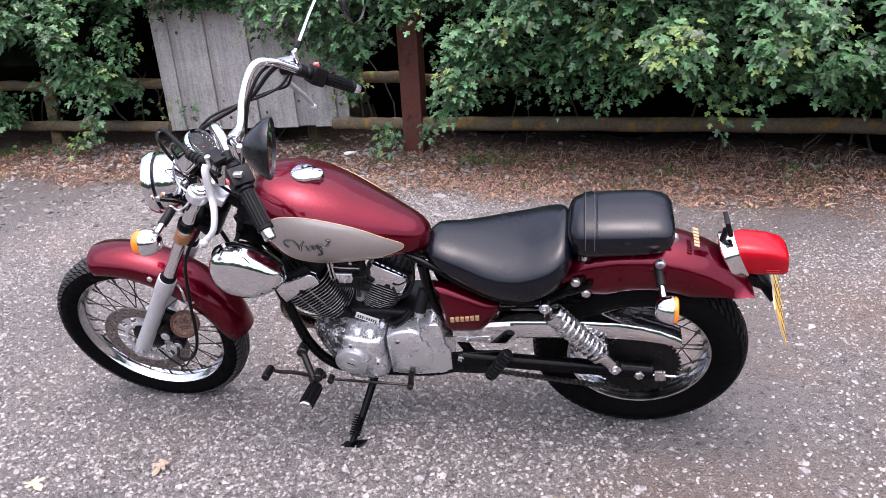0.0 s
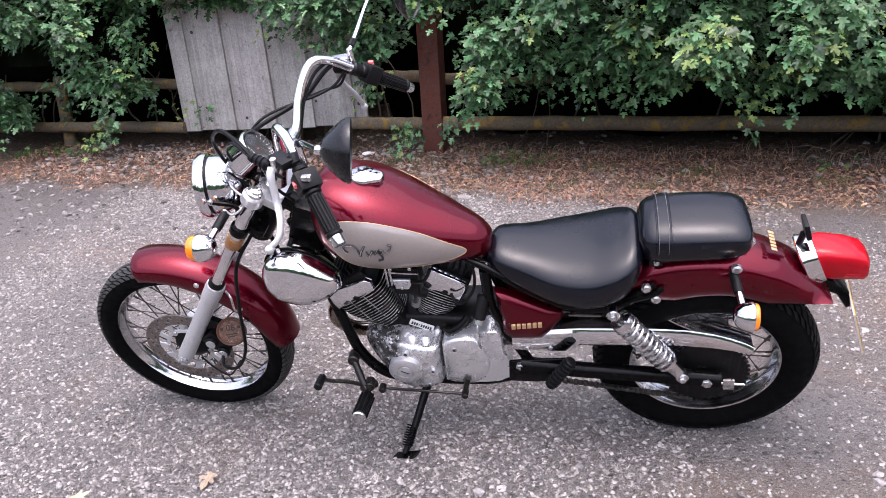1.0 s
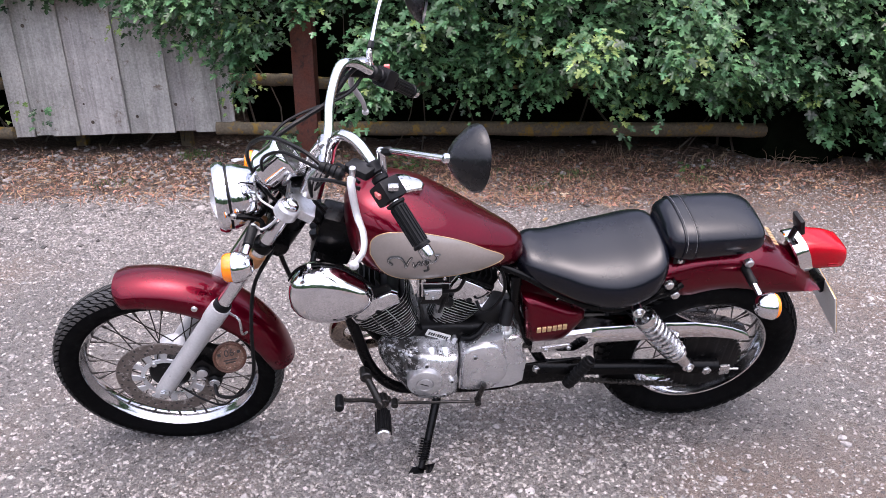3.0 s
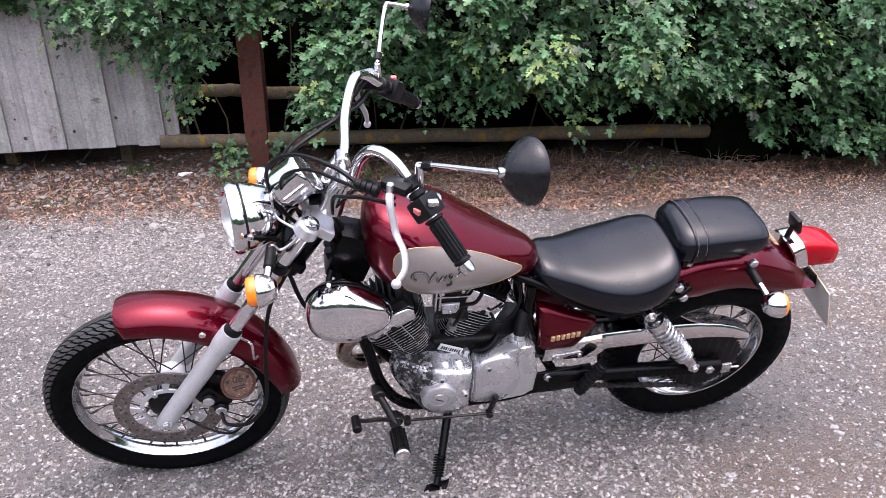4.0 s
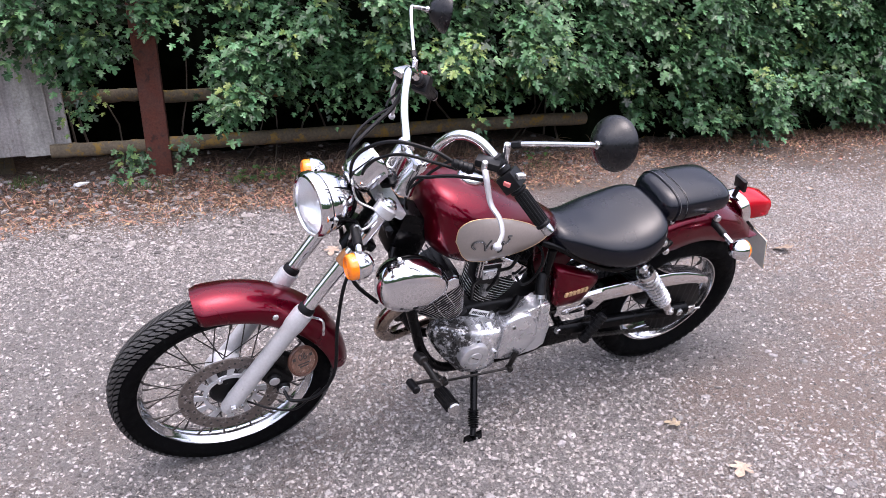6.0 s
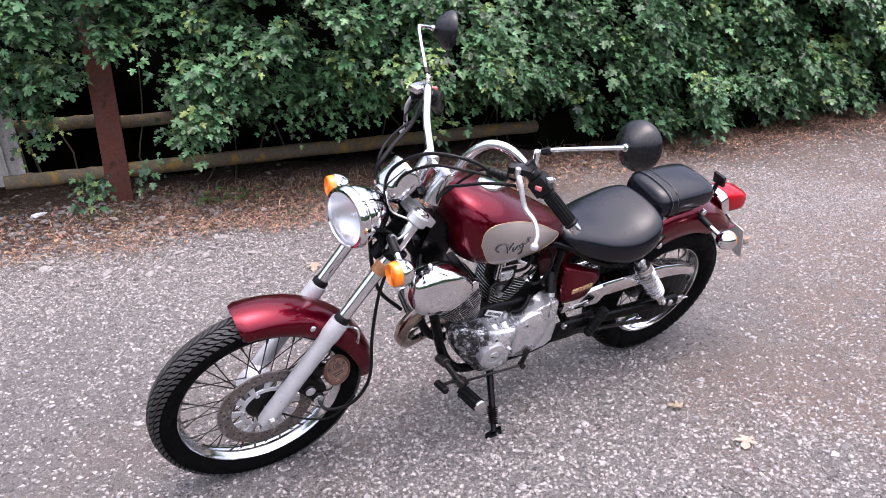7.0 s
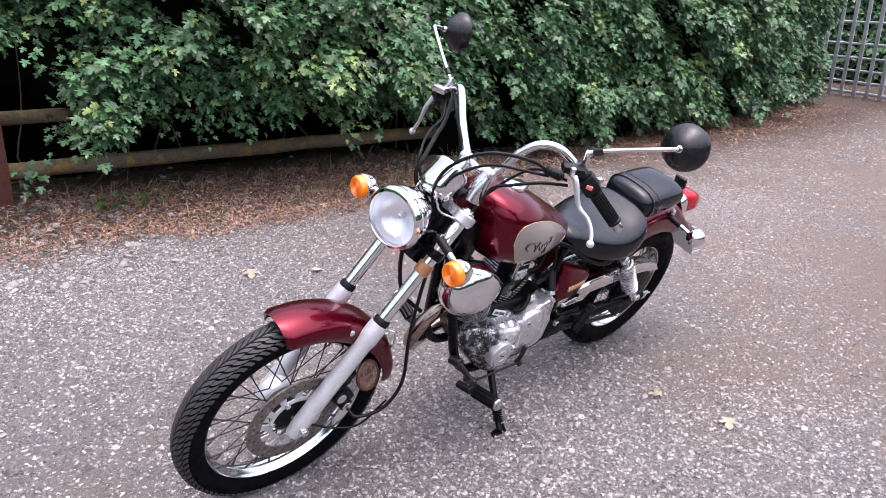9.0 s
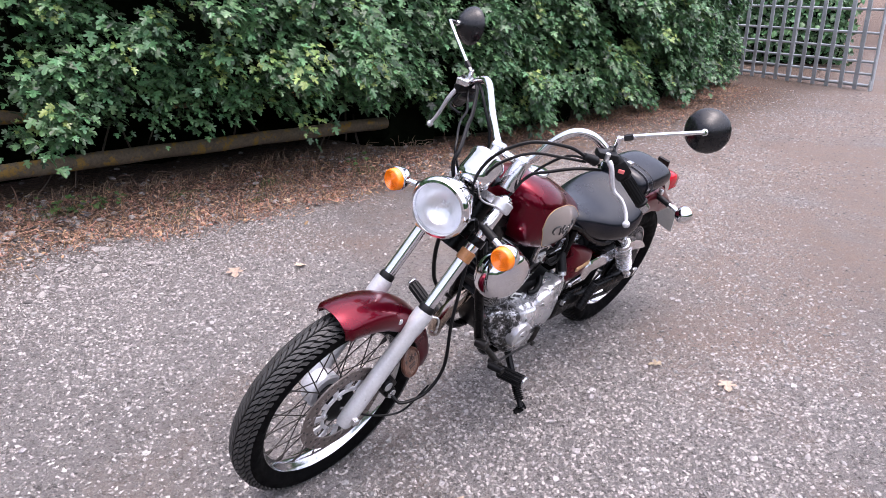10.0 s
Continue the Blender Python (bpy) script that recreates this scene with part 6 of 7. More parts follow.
hose([boot - dirv * 0.02, (1.04, 0.165, 1.095), (1.11, 0.10, 1.085), (1.165, 0.05, 1.03), (1.17, 0.02, 0.95), (1.13, 0.01, 0.86), (1.06, 0.0, 0.80)], 0.0045)
hose([boot - dirv * 0.015 + V((0, 0, -0.012)), (1.03, 0.16, 1.06), (1.09, 0.10, 1.05), (1.14, 0.05, 1.0), (1.14, 0.02, 0.93), (1.10, 0.0, 0.86)], 0.0038)
hose([(0.93, 0.222, 1.04), (0.98, 0.18, 1.03), (1.02, 0.13, 1.0), (1.04, 0.09, 0.97), (1.04, 0.06, 0.90), (1.02, 0.03, 0.84)], 0.0042)
hose([(0.93, 0.215, 1.05), (0.97, 0.15, 1.05), (0.99, 0.10, 1.0), (1.02, 0.075, 0.95), (1.05, 0.05, 0.90)], 0.0036)
# brake hose and throttle cables on the right, drawn up along the bar
hose([(0.93, -0.24, 1.075), (0.96, -0.205, 1.062), (1.005, -0.165, 1.019), (1.047, -0.139, 1.001), (1.09, -0.109, 0.988), (1.13, -0.082, 0.970), (1.15, -0.074, 0.935), (1.13, -0.06, 0.87), (1.10, -0.04, 0.80)], 0.0058, name="brake_hose", label="black brake hose")
hose([(0.925, -0.262, 1.035), (0.95, -0.232, 1.012), (0.988, -0.198, 1.004), (1.037, -0.173, 0.998), (1.082, -0.140, 0.995), (1.118, -0.109, 0.985), (1.14, -0.083, 0.955), (1.12, -0.05, 0.88)], 0.0036)
hose([(0.945, -0.225, 1.085), (0.972, -0.182, 1.075), (0.992, -0.135, 1.04), (1.0, -0.095, 0.995), (1.01, -0.07, 0.94), (1.03, -0.03, 0.86)], 0.0042)
hose([(0.93, -0.28, 1.02), (0.955, -0.285, 0.985), (0.985, -0.25, 0.99), (1.01, -0.20, 1.0)], 0.0036)
hose([(1.05, 0.04, 0.73), (1.07, 0.075, 0.68), (1.075, 0.07, 0.63), (1.05, 0.03, 0.60)], 0.007, name="hose_loop", label="black hose under the tank")
bm = bmesh.new()
tube(bm, [fork(0.33, 0.075, -0.03), fork(0.345, 0.1, -0.05), fork(0.31, 0.105, -0.075), fork(0.30, 0.085, -0.09)], 0.0032, 8)
part("hose_clip", bm, STEEL, bike, "bent steel hose clip")
bm = bmesh.new()
rod(bm, V((1.359, 0.055, 0.576)), V((1.359, 0.068, 0.576)), 0.009, 12, bevel=0.003)
part("fender_bolt", bm, STEEL, bike)
bm = bmesh.new()
rod(bm, FRONT + V((0, 0.085, 0)), FRONT + V((0, 0.106, 0)), 0.013, 6, bevel=0.003)
rod(bm, FRONT + V((0, 0.104, 0)), FRONT + V((0, 0.110, 0)), 0.007, 12, bevel=0.001)
part("front_axle_nut", bm, STEEL, bike)

# ---- hedge ----
def leaf_material(name, color, spread, trans=0.25):
    m = surf(name, color, 0.36, 0.0, 0.18, 3.0, island=True, spread=spread)
    n, l = m.node_tree.nodes, m.node_tree.links
    p = n["Principled BSDF"]
    t = n.new("ShaderNodeBsdfTranslucent")
    l.new(p.inputs["Base Color"].links[0].from_socket, t.inputs["Color"])
    mx = n.new("ShaderNodeMixShader")
    mx.inputs[0].default_value = trans
    l.new(p.outputs[0], mx.inputs[1])
    l.new(t.outputs[0], mx.inputs[2])
    l.new(mx.outputs[0], n["Material Output"].inputs[0])
    p.inputs["Specular IOR Level"].default_value = 0.42
    return m


LEAF = leaf_material("maple_leaf", (0.070, 0.154, 0.064), 0.8)
YOUNG = leaf_material("young_leaf", (0.23, 0.33, 0.10), 0.4, 0.35)
# near-black: shade deep in the foliage, put into the colour
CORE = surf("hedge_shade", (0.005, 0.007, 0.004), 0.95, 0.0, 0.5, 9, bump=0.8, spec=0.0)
DRY = surf("dry_litter", (0.25, 0.142, 0.09), 0.9, 0.0, 0.2, 9, island=True, spread=0.65)
STRAW = surf("dry_stalks", (0.17, 0.115, 0.075), 0.9, 0.0, 0.2, 9, island=True, spread=0.5)
GRASS = leaf_material("weed_green", (0.07, 0.13, 0.035), 0.4)


def leaf_shapes():
    """Lobed leaves, folded a little along the midrib and drooping at the tip."""
    out = []
    for lobes, fold in (((0.0, 1.0), 0.14), ((0.06, 0.92), 0.22), ((-0.05, 1.08), 0.08)):
        pts = [(0, 0)]
        right = [(0.08, 0.02), (0.36, 0.07), (0.34, 0.15), (0.14, 0.25), (0.44, 0.42), (0.52, 0.56), (0.40, 0.60), (0.13, 0.50), (0.22, 0.74), (0.16, 0.88), (0.0, 1.0)]
        left = [(-x, y) for x, y in right[:-1]][::-1]
        pts += right + left
        v = []
        for x, y in pts:
            v.append((x * lobes[1], y, fold * abs(x) * 1.6 - 0.22 * y * y))
        v.append((0, 0.45, -0.05))
        c = len(v) - 1
        n = len(pts)
        out.append((np.array(v), [(i, (i + 1) % n, c) for i in range(n)]))
    return out


LEAVES = leaf_shapes()
PLAIN_LEAVES = [(np.array([(0, 0, 0), (0.34, 0.3, k), (0.4, 0.6, k), (0, 1, -0.2), (-0.4, 0.6, k), (-0.34, 0.3, k), (0, 0.5, -0.04)]), [(0, 1, 6), (1, 2, 6), (2, 3, 6), (3, 4, 6), (4, 5, 6), (5, 0, 6)]) for k in (0.05, 0.1, 0.16)]


def frame_for(normal, tip):
    """A turn whose z is the normal and whose y points along the tip."""
    z = normal / np.linalg.norm(normal)
    y = tip - z * tip.dot(z)
    y /= max(np.linalg.norm(y), 1e-6)
    x = np.cross(y, z)
    return np.stack([x, y, z], axis=1)


FACE = [(-7.0, 4.75, 0), (-5.2, 4.45, 0), (-3.3, 4.18, 0), (-2.4, 3.95, 0), (-1.5, 3.70, 0), (-0.9, 3.40, 0), (0.0, 3.0, 0), (0.5, 2.78, 0), (2.0, 2.60, 0), (3.7, 2.30, 0), (5.0, 2.05, 0), (7.0, 1.85, 0), (9.2, 1.95, 0)]


def face_y(x):
    return lerp_rows([r[:2] for r in FACE], x)[0]


def low_edge(x):
    """Height at which the foliage begins."""
    n = 0.10 * noise.noise(V((x * 2.1, 0, 4))) + 0.06 * noise.noise(V((x * 6.3, 0, 9)))
    if x < -3.25:
        return 0.30 + 2.2 * n
    if x < -2.0:
        return 1.16 + n
    if x < -1.50:
        return 1.0 + n
    if x < -1.10:
        return 0.72 + n
    if x < -0.70:
        return 1.02 + n
    if x < 1.7:
        return 0.50 + n
    if x < 3.0:
        return 0.50 - 0.24 * (x - 1.7) + n
    return 0.17 + n * 0.5


def bulge(x, z):
    return 0.34 * noise.noise(V((x * 1.25, z * 1.5, 1.0))) + 0.20 * noise.noise(V((x * 3.3, z * 3.6, 6.0)))


hedge = empty("hedge", Matrix(), "dense field maple hedge with pale young shoots behind the fence", "hedge", kind="stuff")
rng = np.random.default_rng(11)
places, young = [], []


def spray(c, out, count, size, young_one):
    """Leaves set round a twig that points out and droops."""
    for q in range(count):
        f = (q + 0.5) / count
        along = out * (0.11 * f - 0.03)
        ang = q * 2.4 + rng.uniform(-0.4, 0.4)
        sidev = np.array([math.cos(ang), 0.25 * math.sin(ang), math.sin(ang)]) * rng.uniform(0.02, 0.06)
        p = c + along + sidev + np.array([0, 0, -0.05 * f * f])
        tip = sidev / max(np.linalg.norm(sidev), 1e-6) + out * 0.6 + np.array([0, 0, -0.75])
        normal = out * rng.uniform(0.3, 0.9) + np.array([rng.normal(0, 0.35), rng.normal(0, 0.2), rng.uniform(0.5, 1.5)])
        s = size * rng.uniform(0.65, 1.2) * (0.8 if young_one else 1.0)
        (young if young_one else places).append((int(rng.integers(0, 3)), frame_for(normal, tip) * s, p))


def clump(x, z, lift, count, size, young_share):
    """A branch end: sprays over the upper, outer side of a rounded clump, so that shade gathers under it."""
    c = np.array([x, face_y(x) - bulge(x, z) - lift, z])
    r = rng.uniform(0.11, 0.2)
    for _ in range(count):
        v = rng.normal(0, 1, 3)
        v /= np.linalg.norm(v)
        v[1] = -abs(v[1]) * 0.8
        v[2] = v[2] * 0.75 + 0.12
        p = c + v * r * rng.uniform(0.55, 1.0)
        if p[2] < low_edge(p[0]) - 0.06:
            continue
        out = np.array([v[0] * 0.8 + rng.normal(0, 0.25), -0.75 + v[1] * 0.4, v[2] * 0.5 + rng.normal(0, 0.2)])
        out /= np.linalg.norm(out)
        spray(p, out, int(rng.integers(8, 12)), size, rng.random() < young_share * (1.6 if v[2] > 0.1 else 0.5))


# boughs that carry young growth
FRESH = ((0.37, 0.84), (0.66, 0.95), (1.14, 0.51), (0.27, 0.68), (1.51, 0.94), (1.05, 0.74), (0.11, 0.59), (1.35, 0.44), (3.0, 0.53), (5.1, 0.78), (3.8, 0.74), (-1.15, 0.2))
for x in np.arange(-6.4, 9.2, 0.215):
    for z in np.arange(0.1, 2.15, 0.215):
        cx, cz = x + rng.normal(0, 0.06), z + rng.normal(0, 0.06)
        if cz < low_edge(cx) + 0.04:
            continue
        if cx < -3.2 and cz < 0.95 and noise.noise(V((cx * 1.6, cz * 2, 3))) < 0.12:
            continue
        if cz > 1.6 and rng.random() < 0.35:
            continue
        fresh = 0.34 if any((cx - a) ** 2 + (1.2 * (cz - b)) ** 2 < 0.04 for a, b in FRESH) else 0.05
        clump(cx, cz, rng.uniform(-0.24, 0.18), 10, 0.064 if cx < 4 else 0.07, fresh)
# inner leaves between the clumps
for _ in range(2700):
    x = float(rng.uniform(-6.4, 9.2))
    zlo = low_edge(x)
    z = zlo + (2.1 - zlo) * rng.random()
    if x < -3.2 and z < 0.95 and rng.random() < 0.8:
        continue
    spray(np.array([x, face_y(x) - bulge(x, z) + rng.uniform(0.12, 0.26), z]), np.array([rng.normal(0, 0.4), -1.0, 0.1]), 8, 0.052, False)
# shoots that hang in front of the boards, the post and the rail
for x, y, z, n in ((-1.20, 3.72, 0.20, 3), (-1.08, 3.70, 0.16, 3), (-0.80, 3.70, 0.26, 2), (-1.45, 3.80, 0.55, 4), (-1.62, 3.85, 0.88, 5), (-1.85, 3.90, 0.93, 4), (-2.15, 4.0, 0.98, 3), (-1.3, 3.7, 0.70, 5), (-2.95, 4.22, 0.36, 2), (-3.2, 4.2, 0.9, 4),
                   (-0.62, 3.45, 0.52, 4), (1.0, 2.75, 0.55, 3), (1.15, 2.75, 0.48, 2), (-3.6, 4.15, 0.28, 5), (-3.75, 4.15, 0.2, 4), (-3.5, 4.12, 0.45, 5), (-4.6, 4.3, 0.22, 2)):
    for _ in range(n):
        c = np.array([x, y, z]) + rng.normal(0, 0.05, 3)
        spray(c, np.array([rng.normal(0, 0.4), -0.9, -0.3]), 8, 0.055, rng.random() < 0.35)
scatter("foliage", LEAVES, places, LEAF, "dark green lobed leaves", "", hedge)
scatter("young_shoots", LEAVES, young, YOUNG, "pale yellow-green young leaves", "", hedge)

# twigs and stems
bm = bmesh.new()
for k in range(60):
    x = rng.uniform(-5.5, 8.5)
    z0 = rng.uniform(0.0, 0.3)
    y = max(face_y(x) + rng.uniform(0.55, 0.75), fence_y(x) + 0.26)
    p = [V((x, y, z0 - 0.05))]
    for q in range(4):
        p.append(p[-1] + V((rng.normal(0, 0.12), rng.normal(0.0, 0.04), rng.uniform(0.15, 0.4))))
    tube(bm, p, (rng.uniform(0.005, 0.011), 0.003), 5, 2)
tagged(part("stems", bm, BARK, hedge, "bare brown stems inside the hedge"), kind="stuff")

# a thick near-black body behind the leaves: the hedge's inner shade as a solid
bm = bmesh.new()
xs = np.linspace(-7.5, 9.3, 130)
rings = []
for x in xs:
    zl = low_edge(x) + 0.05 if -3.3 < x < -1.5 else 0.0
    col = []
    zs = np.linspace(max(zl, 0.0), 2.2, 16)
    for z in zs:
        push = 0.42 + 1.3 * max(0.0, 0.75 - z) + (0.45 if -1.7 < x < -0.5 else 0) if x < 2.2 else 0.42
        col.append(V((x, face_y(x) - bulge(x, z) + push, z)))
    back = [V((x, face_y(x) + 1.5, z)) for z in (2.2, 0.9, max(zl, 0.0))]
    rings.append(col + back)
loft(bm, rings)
part("inner_growth", bm, CORE, hedge, "near-black body standing for the shade inside the hedge")


# ---- woods that close the place: behind the gate and behind the viewer ----
def woods(name, points, height, leaf, count, label, seed):
    r = np.random.default_rng(seed)
    out = []
    pts = [np.array(p, float) for p in points]
    seg = [np.linalg.norm(b - a) for a, b in zip(pts, pts[1:])]
    tot = sum(seg)
    thing = empty(name, Matrix(), label, "trees", kind="stuff")

    def at(s):
        for a, b, g in zip(pts, pts[1:], seg):
            if s <= g:
                return a + (b - a) * s / g, (b - a) / g
            s -= g
        return pts[-1], (pts[-1] - pts[-2]) / seg[-1]

    def top(s):
        return height * (0.72 + 0.3 * noise.noise(V((s * 0.45, seed, 0))) + 0.16 * noise.noise(V((s * 1.5, seed, 4))))

    for _ in range(count):
        s = r.uniform(0, tot)
        c, d = at(s)
        h = top(s)
        z = h * r.uniform(0.02, 1.0) ** 0.9
        nrm = np.array([-d[1], d[0]])
        off = 0.5 * noise.noise(V((s * 0.8, z * 0.8, seed))) + abs(r.normal(0, 0.25)) + 0.7 * (z / h) ** 3
        p = np.array([*(c - nrm * off), z])
        o = np.array([*nrm, r.uniform(0.1, 0.9)])
        out.append((int(r.integers(0, 3)), frame_for(o + r.normal(0, 0.5, 3), np.array([r.normal(), r.normal(), -0.6])) * leaf * r.uniform(0.6, 1.3), p))
    scatter("foliage", PLAIN_LEAVES, out, LEAF, "dark green leaves", "", thing)
    # near-black core: the shade between the trees, put into the colour
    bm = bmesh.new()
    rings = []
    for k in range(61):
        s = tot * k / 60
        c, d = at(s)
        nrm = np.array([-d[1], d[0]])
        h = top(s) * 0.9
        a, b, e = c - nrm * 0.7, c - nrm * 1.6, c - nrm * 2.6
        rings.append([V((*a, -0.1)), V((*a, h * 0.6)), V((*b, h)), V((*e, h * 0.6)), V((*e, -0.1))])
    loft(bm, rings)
    part("inner_growth", bm, CORE, thing, "near-black body standing for the shade inside the trees")
    return thing


woods("far_trees", [(13.4, 0.7), (12.8, 2.2), (12.4, 5.5)], 3.4, 0.11, 6500, "green trees and bushes beyond the gate", 5)
woods("far_trees", [(30, -1.0), (30, -14)][::-1], 5.0, 0.4, 2500, "green trees far down the lane", 6)
woods("tree_row", [(11.0, 3.9), (7, 3.65), (3.5, 4.15), (0.5, 4.7), (-1.5, 5.5), (-4, 6.0), (-8, 6.5)], 7.0, 0.15, 13000, "row of tall green trees rising over the hedge", 9)
woods("tree_belt", [(20, -9.5), (8, -8.5), (0, -8.0), (-7, -7.5), (-13, -3.5), (-15, 4), (-12, 10)][::-1], 3.4, 0.3, 9000, "belt of tall green trees along the far side of the lane", 7)

# ---- stones, litter and weeds ----
rng = np.random.default_rng(21)
STONE = surf("loose_gravel", (0.222, 0.203, 0.19), 0.85, 0.0, 0.2, 60, island=True, spread=0.68)
PALE_STONE = surf("pale_stone", (0.24, 0.226, 0.218), 0.85, 0.0, 0.25, 40, bump=0.4, island=True, spread=0.5)
RUBBLE = surf("broken_rubble", (0.17, 0.155, 0.145), 0.9, 0.0, 0.3, 40, bump=0.5, island=True, spread=0.7)
shapes = stone_shapes(7, rng)


def gravel_patch(x, y):
    """More loose stone in some stretches of the lane than in others."""
    g = noise.noise(V((x * 0.55, y * 0.55, 2))) + 0.5 * noise.noise(V((x * 1.9, y * 1.9, 7)))
    return 0.5 + 0.95 * g


def strew(name, kinds, count, box, sizes, material, label, keep, sink=0.25):
    pl = []
    tries = 0
    while len(pl) < count and tries < count * 8:
        tries += 1
        x, y = rng.uniform(box[0], box[1]), rng.uniform(box[2], box[3])
        if rng.random() > keep(x, y):
            continue
        s = sizes[0] + (sizes[1] - sizes[0]) * rng.random() ** 2.6
        pl.append((int(rng.integers(0, len(kinds))), turn3(rng.uniform(-0.4, 0.4), rng.uniform(-0.4, 0.4), rng.uniform(0, 6.28)) * s, np.array([x, y, ground_z(x, y) + s * (0.3 - sink)])))
    return scatter(name, kinds, pl, material, label, "gravel")


def lane(x, y):
    """Share of loose stone: thinning out into the verge along an uneven line."""
    d = fence_y(x) - y + 0.22 * noise.noise(V((x * 1.6, y * 1.6, 9)))
    fade = min(max((d - 0.45) / 1.1, 0.0), 1.0)
    return (gravel_patch(x, y) + 0.22 * min(max(0.2 - x, 0.0), 1.0)) * fade + (0.28 if x < -1.2 else 0.12) * (1 - fade)


chip = []
for _ in range(10):
    w = rng.uniform(0.6, 1.2, 5)
    chip.append(np.array([(w[0], -0.35 * w[1], 0), (0.3 * w[1], 0.8 * w[2], 0), (-w[2], 0.3 * w[3], 0), (-0.25 * w[4], -0.75 * w[0], 0), (rng.uniform(-0.4, 0.4), rng.uniform(-0.3, 0.3), 0.55 * w[4]), (rng.uniform(-0.1, 0.5), rng.uniform(0.0, 0.4), 0.5 * w[3])]))
CHIP_FACES = np.array([(0, 1, 5), (0, 5, 4), (1, 2, 5), (2, 4, 5), (2, 3, 4), (3, 0, 4)])


def grid_of(f, x0, x1, y0, y1, step):
    xs, ys = np.arange(x0, x1 + step, step), np.arange(y0, y1 + step, step)
    g = np.array([[f(float(x), float(y)) for x in xs] for y in ys])

    def at(x, y):
        u, v = (x - x0) / step, (y - y0) / step
        i, j = np.clip(u.astype(int), 0, len(xs) - 2), np.clip(v.astype(int), 0, len(ys) - 2)
        u, v = u - i, v - j
        return (g[j, i] * (1 - u) + g[j, i + 1] * u) * (1 - v) + (g[j + 1, i] * (1 - u) + g[j + 1, i + 1] * u) * v

    return at


def chips_over(count, box, sizes, label):
    """Broken gravel chips, thicker in some stretches, sunk a little into the lane."""
    dens, high = grid_of(lane, *box, 0.2), grid_of(ground_z, *box, 0.09)
    x, y = rng.uniform(box[0], box[1], count * 2), rng.uniform(box[2], box[3], count * 2)
    edge = np.minimum(np.minimum(x - box[0], box[1] - x), y - box[2])
    ok = rng.random(count * 2) < np.clip(dens(x, y), 0.08, 1) * np.clip(edge / 0.45, 0, 1)
    x, y = x[ok][:count], y[ok][:count]
    n = len(x)
    size = sizes[0] + (sizes[1] - sizes[0]) * rng.random(n) ** 2.8
    base = np.array(chip)[rng.integers(0, 10, n)]
    a, tx, ty = rng.uniform(0, 6.283, n), rng.normal(0, 0.25, n), rng.normal(0, 0.25, n)
    p = base * size[:, None, None]
    px_, py_, pz_ = p[..., 0], p[..., 1], p[..., 2]
    pz_ = pz_ + px_ * tx[:, None] + py_ * ty[:, None]
    c, s = np.cos(a)[:, None], np.sin(a)[:, None]
    v = np.stack([x[:, None] + px_ * c - py_ * s, y[:, None] + px_ * s + py_ * c, high(x, y)[:, None] + pz_ - size[:, None] * 0.03], axis=2).reshape(-1, 3)
    f = (CHIP_FACES[None] + (np.arange(n) * 6)[:, None, None]).reshape(-1, 3)
    me = bpy.data.meshes.new("fine_gravel")
    me.from_pydata(v.tolist(), [], f.tolist())
    me.materials.append(STONE)
    return tagged(new("fine_gravel", me), label, "gravel", kind="stuff")


chips_over(190000, (-3.2, 3.2, -1.2, 3.2), (0.003, 0.0108), "fine loose grey gravel chips on the lane")
chips_over(40000, (2.75, 9.5, -3.0, 2.6), (0.006, 0.016), "fine loose grey gravel chips on the lane")
strew("gravel", shapes, 3000, (-3.2, 4.0, -1.3, 3.4), (0.005, 0.017), PALE_STONE, "pale loose stones scattered on the lane", lane)
strew("rubble", shapes, 4200, (-4.2, 2.6, 2.2, 4.6), (0.006, 0.036), RUBBLE, "grey broken rubble along the verge", lambda x, y: (0.9 if x < -0.4 else 0.3) * (1.0 if 0.0 < fence_y(x) - y < 0.8 else 0.25))
for x, y, s in ((0.42, -0.10, 0.022), (0.43, -0.068, 0.016), (-0.022, -0.162, 0.018), (-1.76, -0.06, 0.02), (-0.596, -0.112, 0.022), (-0.379, -0.048, 0.016), (-0.367, -0.56, 0.017), (-0.918, -0.202, 0.019), (-1.876, 1.164, 0.018), (-1.61, -0.034, 0.017), (-0.012, -0.16, 0.015), (-0.268, -0.19, 0.015)):
    v, f = shapes[int(rng.integers(0, 7))]
    me = bpy.data.meshes.new("stone")
    me.from_pydata((v * s).tolist(), [], f)
    me.materials.append(PALE_STONE)
    o = new("stone", me)
    o.matrix_world = pose(x, y, ground_z(x, y) + s * 0.15, 0, 0, float(rng.uniform(0, 360)))
    tagged(o, "loose grey stone lying on the gravel", "stone", "stones on the lane")
v, f = shapes[2]
me = bpy.data.meshes.new("white_stone")
me.from_pydata((v * np.array([0.07, 0.05, 0.05])).tolist(), [], f)
me.materials.append(WHITE)
o = new("white_stone", me)
o.matrix_world = pose(-1.45, 3.86, ground_z(-1.45, 3.86) + 0.015)
tagged(o, "bright white lump of stone by the fence", "stone")

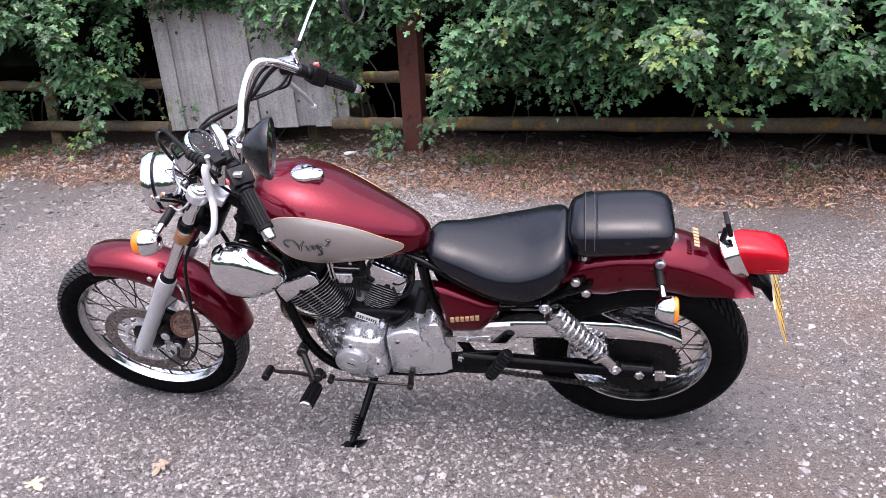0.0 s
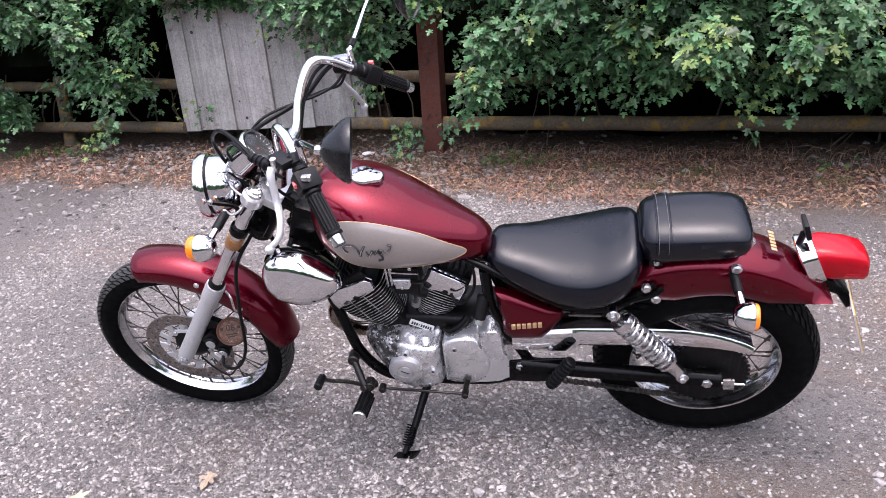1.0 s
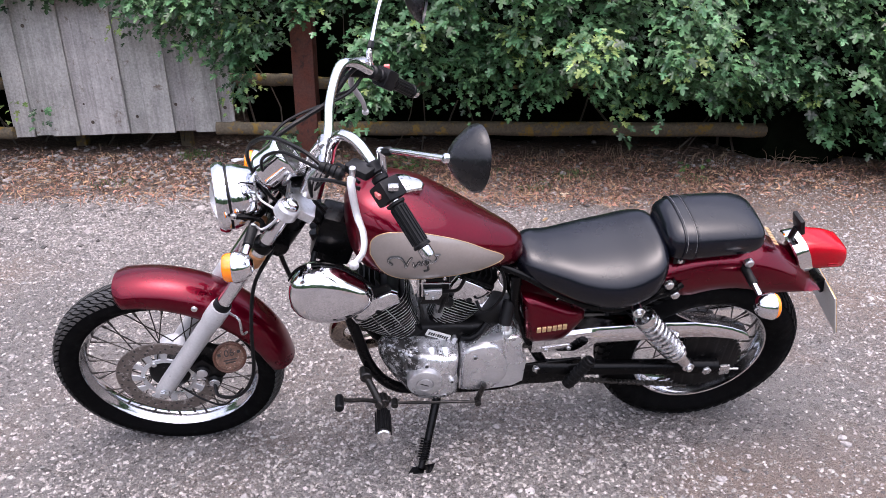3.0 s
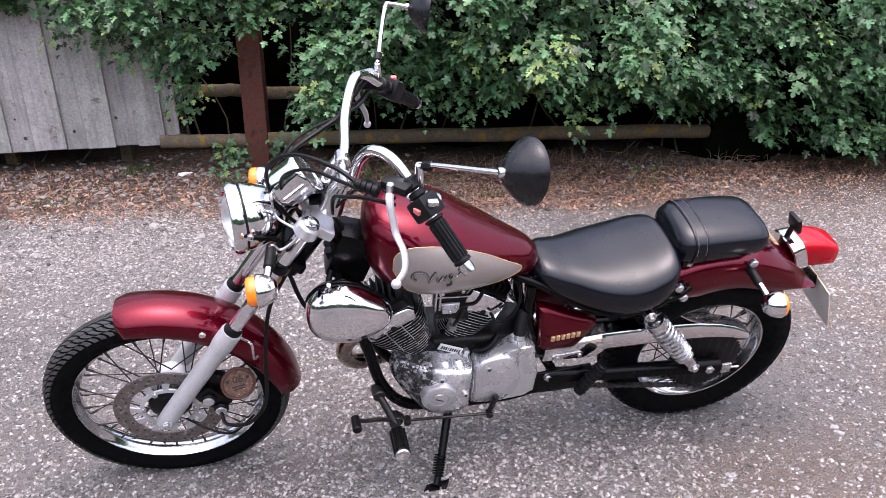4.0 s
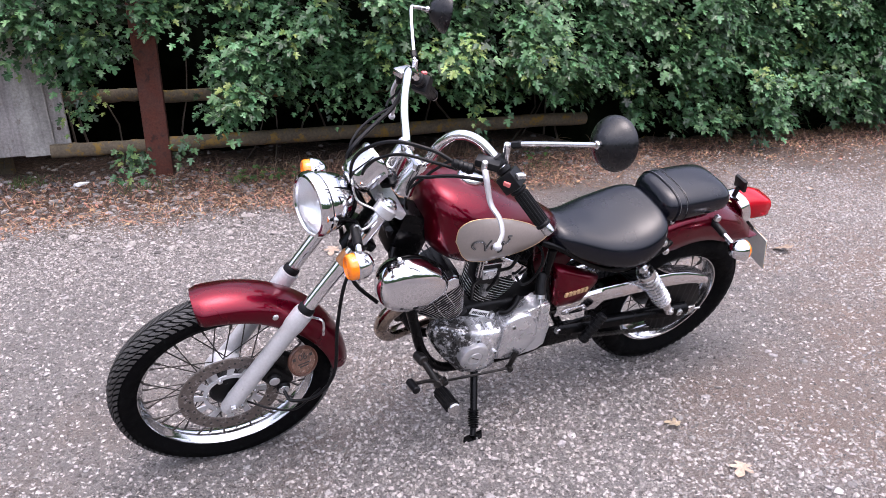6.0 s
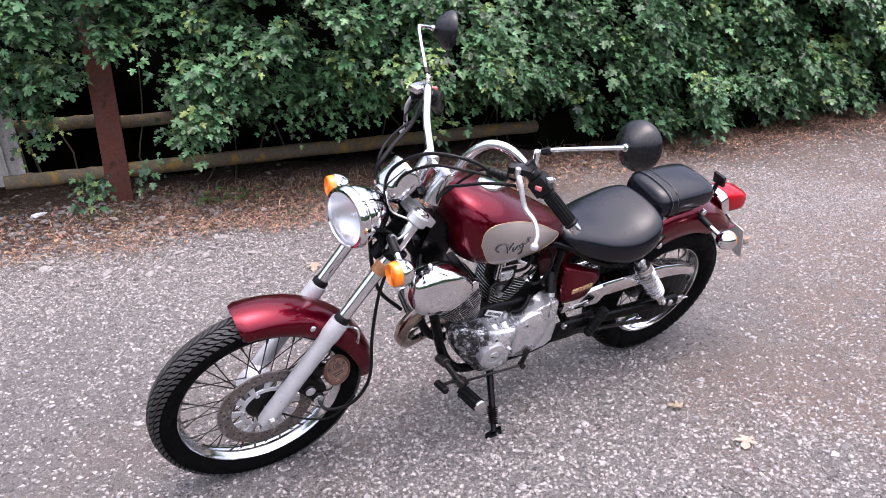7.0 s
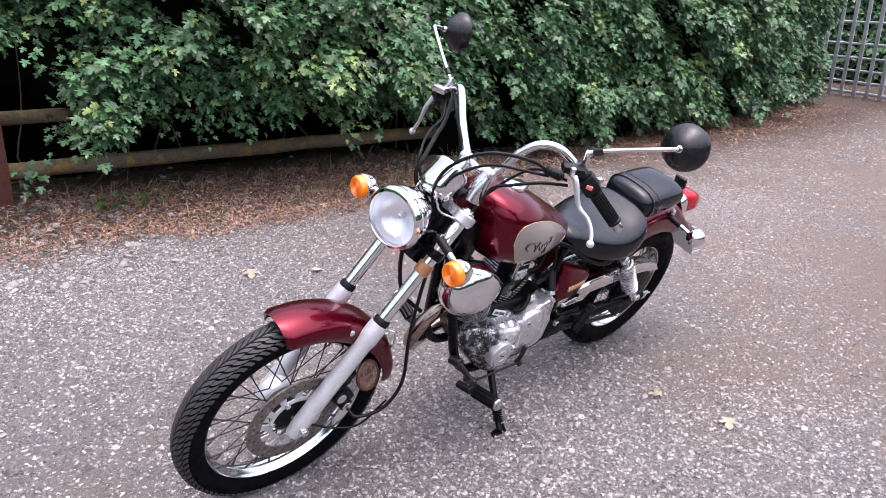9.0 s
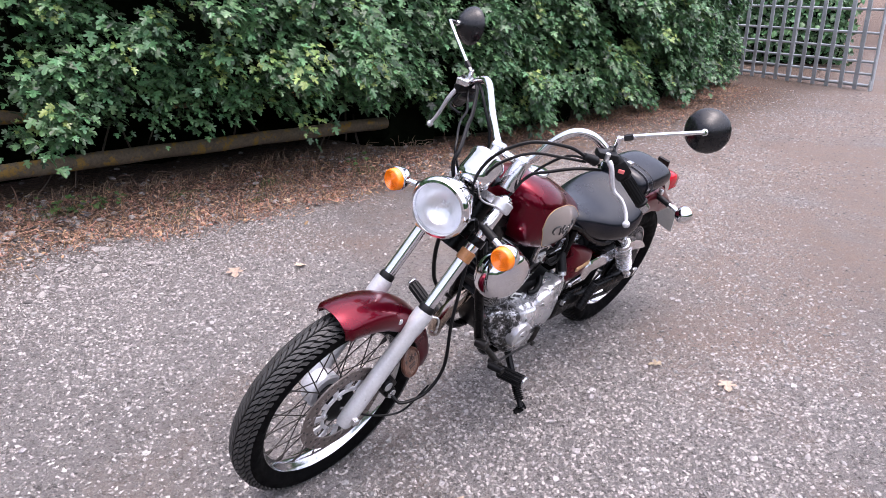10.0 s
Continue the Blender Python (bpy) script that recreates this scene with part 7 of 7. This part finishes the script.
# fallen leaves
FALLEN = surf("fallen_leaf", (0.36, 0.285, 0.195), 0.8, 0.0, 0.3, 40, each=True, spread=0.3)
for x, y, s in ((-1.339, -0.058, 0.055), (-1.661, -0.128, 0.06), (1.427, 0.585, 0.10), (-0.522, 1.777, 0.075), (-0.25, 1.60, 0.06), (-0.256, -0.484, 0.06), (-0.24, -0.215, 0.05), (1.9, 2.2, 0.06), (0.55, 2.5, 0.06), (2.6, 1.2, 0.06)):
    v, f = LEAVES[int(rng.integers(0, 3))]
    me = bpy.data.meshes.new("fallen_leaf")
    w = v * s
    me.from_pydata((w - np.array([0, s * 0.5, w[:, 2].min()])).tolist(), [], f)
    me.materials.append(FALLEN)
    o = new("fallen_leaf", me)
    o.matrix_world = pose(x, y, ground_z(x, y) + 0.003, float(rng.uniform(-8, 8)), 0, float(rng.uniform(0, 360)))
    tagged(o, "pale dry fallen leaf on the gravel", "leaf", "fallen leaves")

# dry litter and stalks along the foot of the fence
curl = [(np.array([(-1, -0.4, 0.1), (0, -0.5, 0.35), (1, -0.3, 0.0), (1, 0.3, 0.1), (0, 0.5, 0.4), (-1, 0.35, 0.0)]), [(0, 1, 4, 5), (1, 2, 3, 4)]), LEAVES[0], LEAVES[1],
        (np.array([(-1.6, -0.06, 0), (0, -0.08, 0.2), (1.6, -0.05, 0.05), (1.6, 0.05, 0.05), (0, 0.08, 0.2), (-1.6, 0.06, 0)]), [(0, 1, 4, 5), (1, 2, 3, 4)])]
pl = []
while len(pl) < 36000:
    x = rng.uniform(-4.5, 9.0)
    d = 1.15 * rng.random() ** 0.9 - 0.1 + 0.2 * noise.noise(V((x * 2.2, 0, 5))) + abs(rng.normal(0, 0.12))
    y = fence_y(x) - d if x < 1.5 else face_y(x) + 0.25 - abs(rng.normal(0, 0.42))
    if x < -0.8 and rng.random() < 0.5:
        continue
    if x > 1.6 and rng.random() < 0.55:
        continue
    k = int(rng.choice([0, 1, 2, 3, 3, 3]))
    s = rng.uniform(0.006, 0.016) if k != 3 else rng.uniform(0.008, 0.03)
    pl.append((k, turn3(rng.normal(0, 0.5), rng.normal(0, 0.5), rng.uniform(0, 6.28)) * s, np.array([x, y, ground_z(x, y) + 0.004 + rng.uniform(0, 0.012)])))
scatter("leaf_litter", curl, pl, DRY, "brown dry leaf litter under the hedge", "leaf litter")
bm = bmesh.new()
for k in range(460):
    x = rng.uniform(-0.6, 2.4) if k < 340 else rng.uniform(-4.2, 6)
    y = (fence_y(x) if x < 2 else face_y(x) + 0.3) - rng.normal(0.12, 0.12)
    z = ground_z(x, y)
    h = rng.uniform(0.03, 0.15)
    lean = V((rng.normal(0, 0.85), rng.normal(-0.3, 0.5), 0))
    p = [V((x, y, z - 0.01)), V((x, y, z)) + lean * h * 0.3 + V((0, 0, h * 0.6)), V((x, y, z)) + lean * h * 0.9 + V((0, 0, h * (1.0 - 0.4 * lean.length)))]
    tube(bm, p, (0.0022, 0.0009), 3, 2, cap=False)
tagged(mesh_ob("dry_stalks", bm, STRAW), "thin dry stalks standing under the rail", "dry grass", kind="stuff")
bm = bmesh.new()
for cx, cy, n in ((-0.55, 3.35, 40), (0.2, 3.1, 40), (0.75, 2.9, 60), (-1.75, 4.02, 70), (-4.5, 4.35, 60), (-3.9, 4.3, 50), (-0.1, 2.75, 25), (1.5, 2.6, 40), (-1.1, 3.5, 40), (-2.2, 3.4, 20), (0.45, 2.65, 25)):
    for _ in range(n):
        x, y = cx + rng.normal(0, 0.07), cy + rng.normal(0, 0.05)
        z = ground_z(x, y)
        h = rng.uniform(0.02, 0.075)
        lean = V((rng.normal(0, 0.6), rng.normal(0, 0.6), 0))
        p = [V((x, y, z - 0.004)), V((x, y, z)) + lean * h * 0.3 + V((0, 0, h * 0.7)), V((x, y, z)) + lean * h + V((0, 0, h * 0.8))]
        tube(bm, p, (0.0035, 0.0008), 3, 2, cap=False, flat=0.3)
tagged(mesh_ob("weeds", bm, GRASS), "small tufts of green weeds on the verge", "weeds", kind="stuff")
pl = []
for cx, cy, n in ((-0.42, 3.4, 26), (-0.25, 3.3, 18), (1.55, 2.75, 10), (-4.2, 4.4, 30)):
    for _ in range(n):
        x, y = cx + rng.normal(0, 0.09), cy + rng.normal(0, 0.05)
        pl.append((int(rng.integers(0, 3)), frame_for(np.array([rng.normal(0, 0.4), -0.4, 1.0]), rng.normal(0, 1, 3)) * rng.uniform(0.025, 0.045), np.array([x, y, ground_z(x, y) + rng.uniform(0.01, 0.09)])))
scatter("ground_ivy", LEAVES, pl, GRASS, "low green leaves growing under the rail", "weeds")
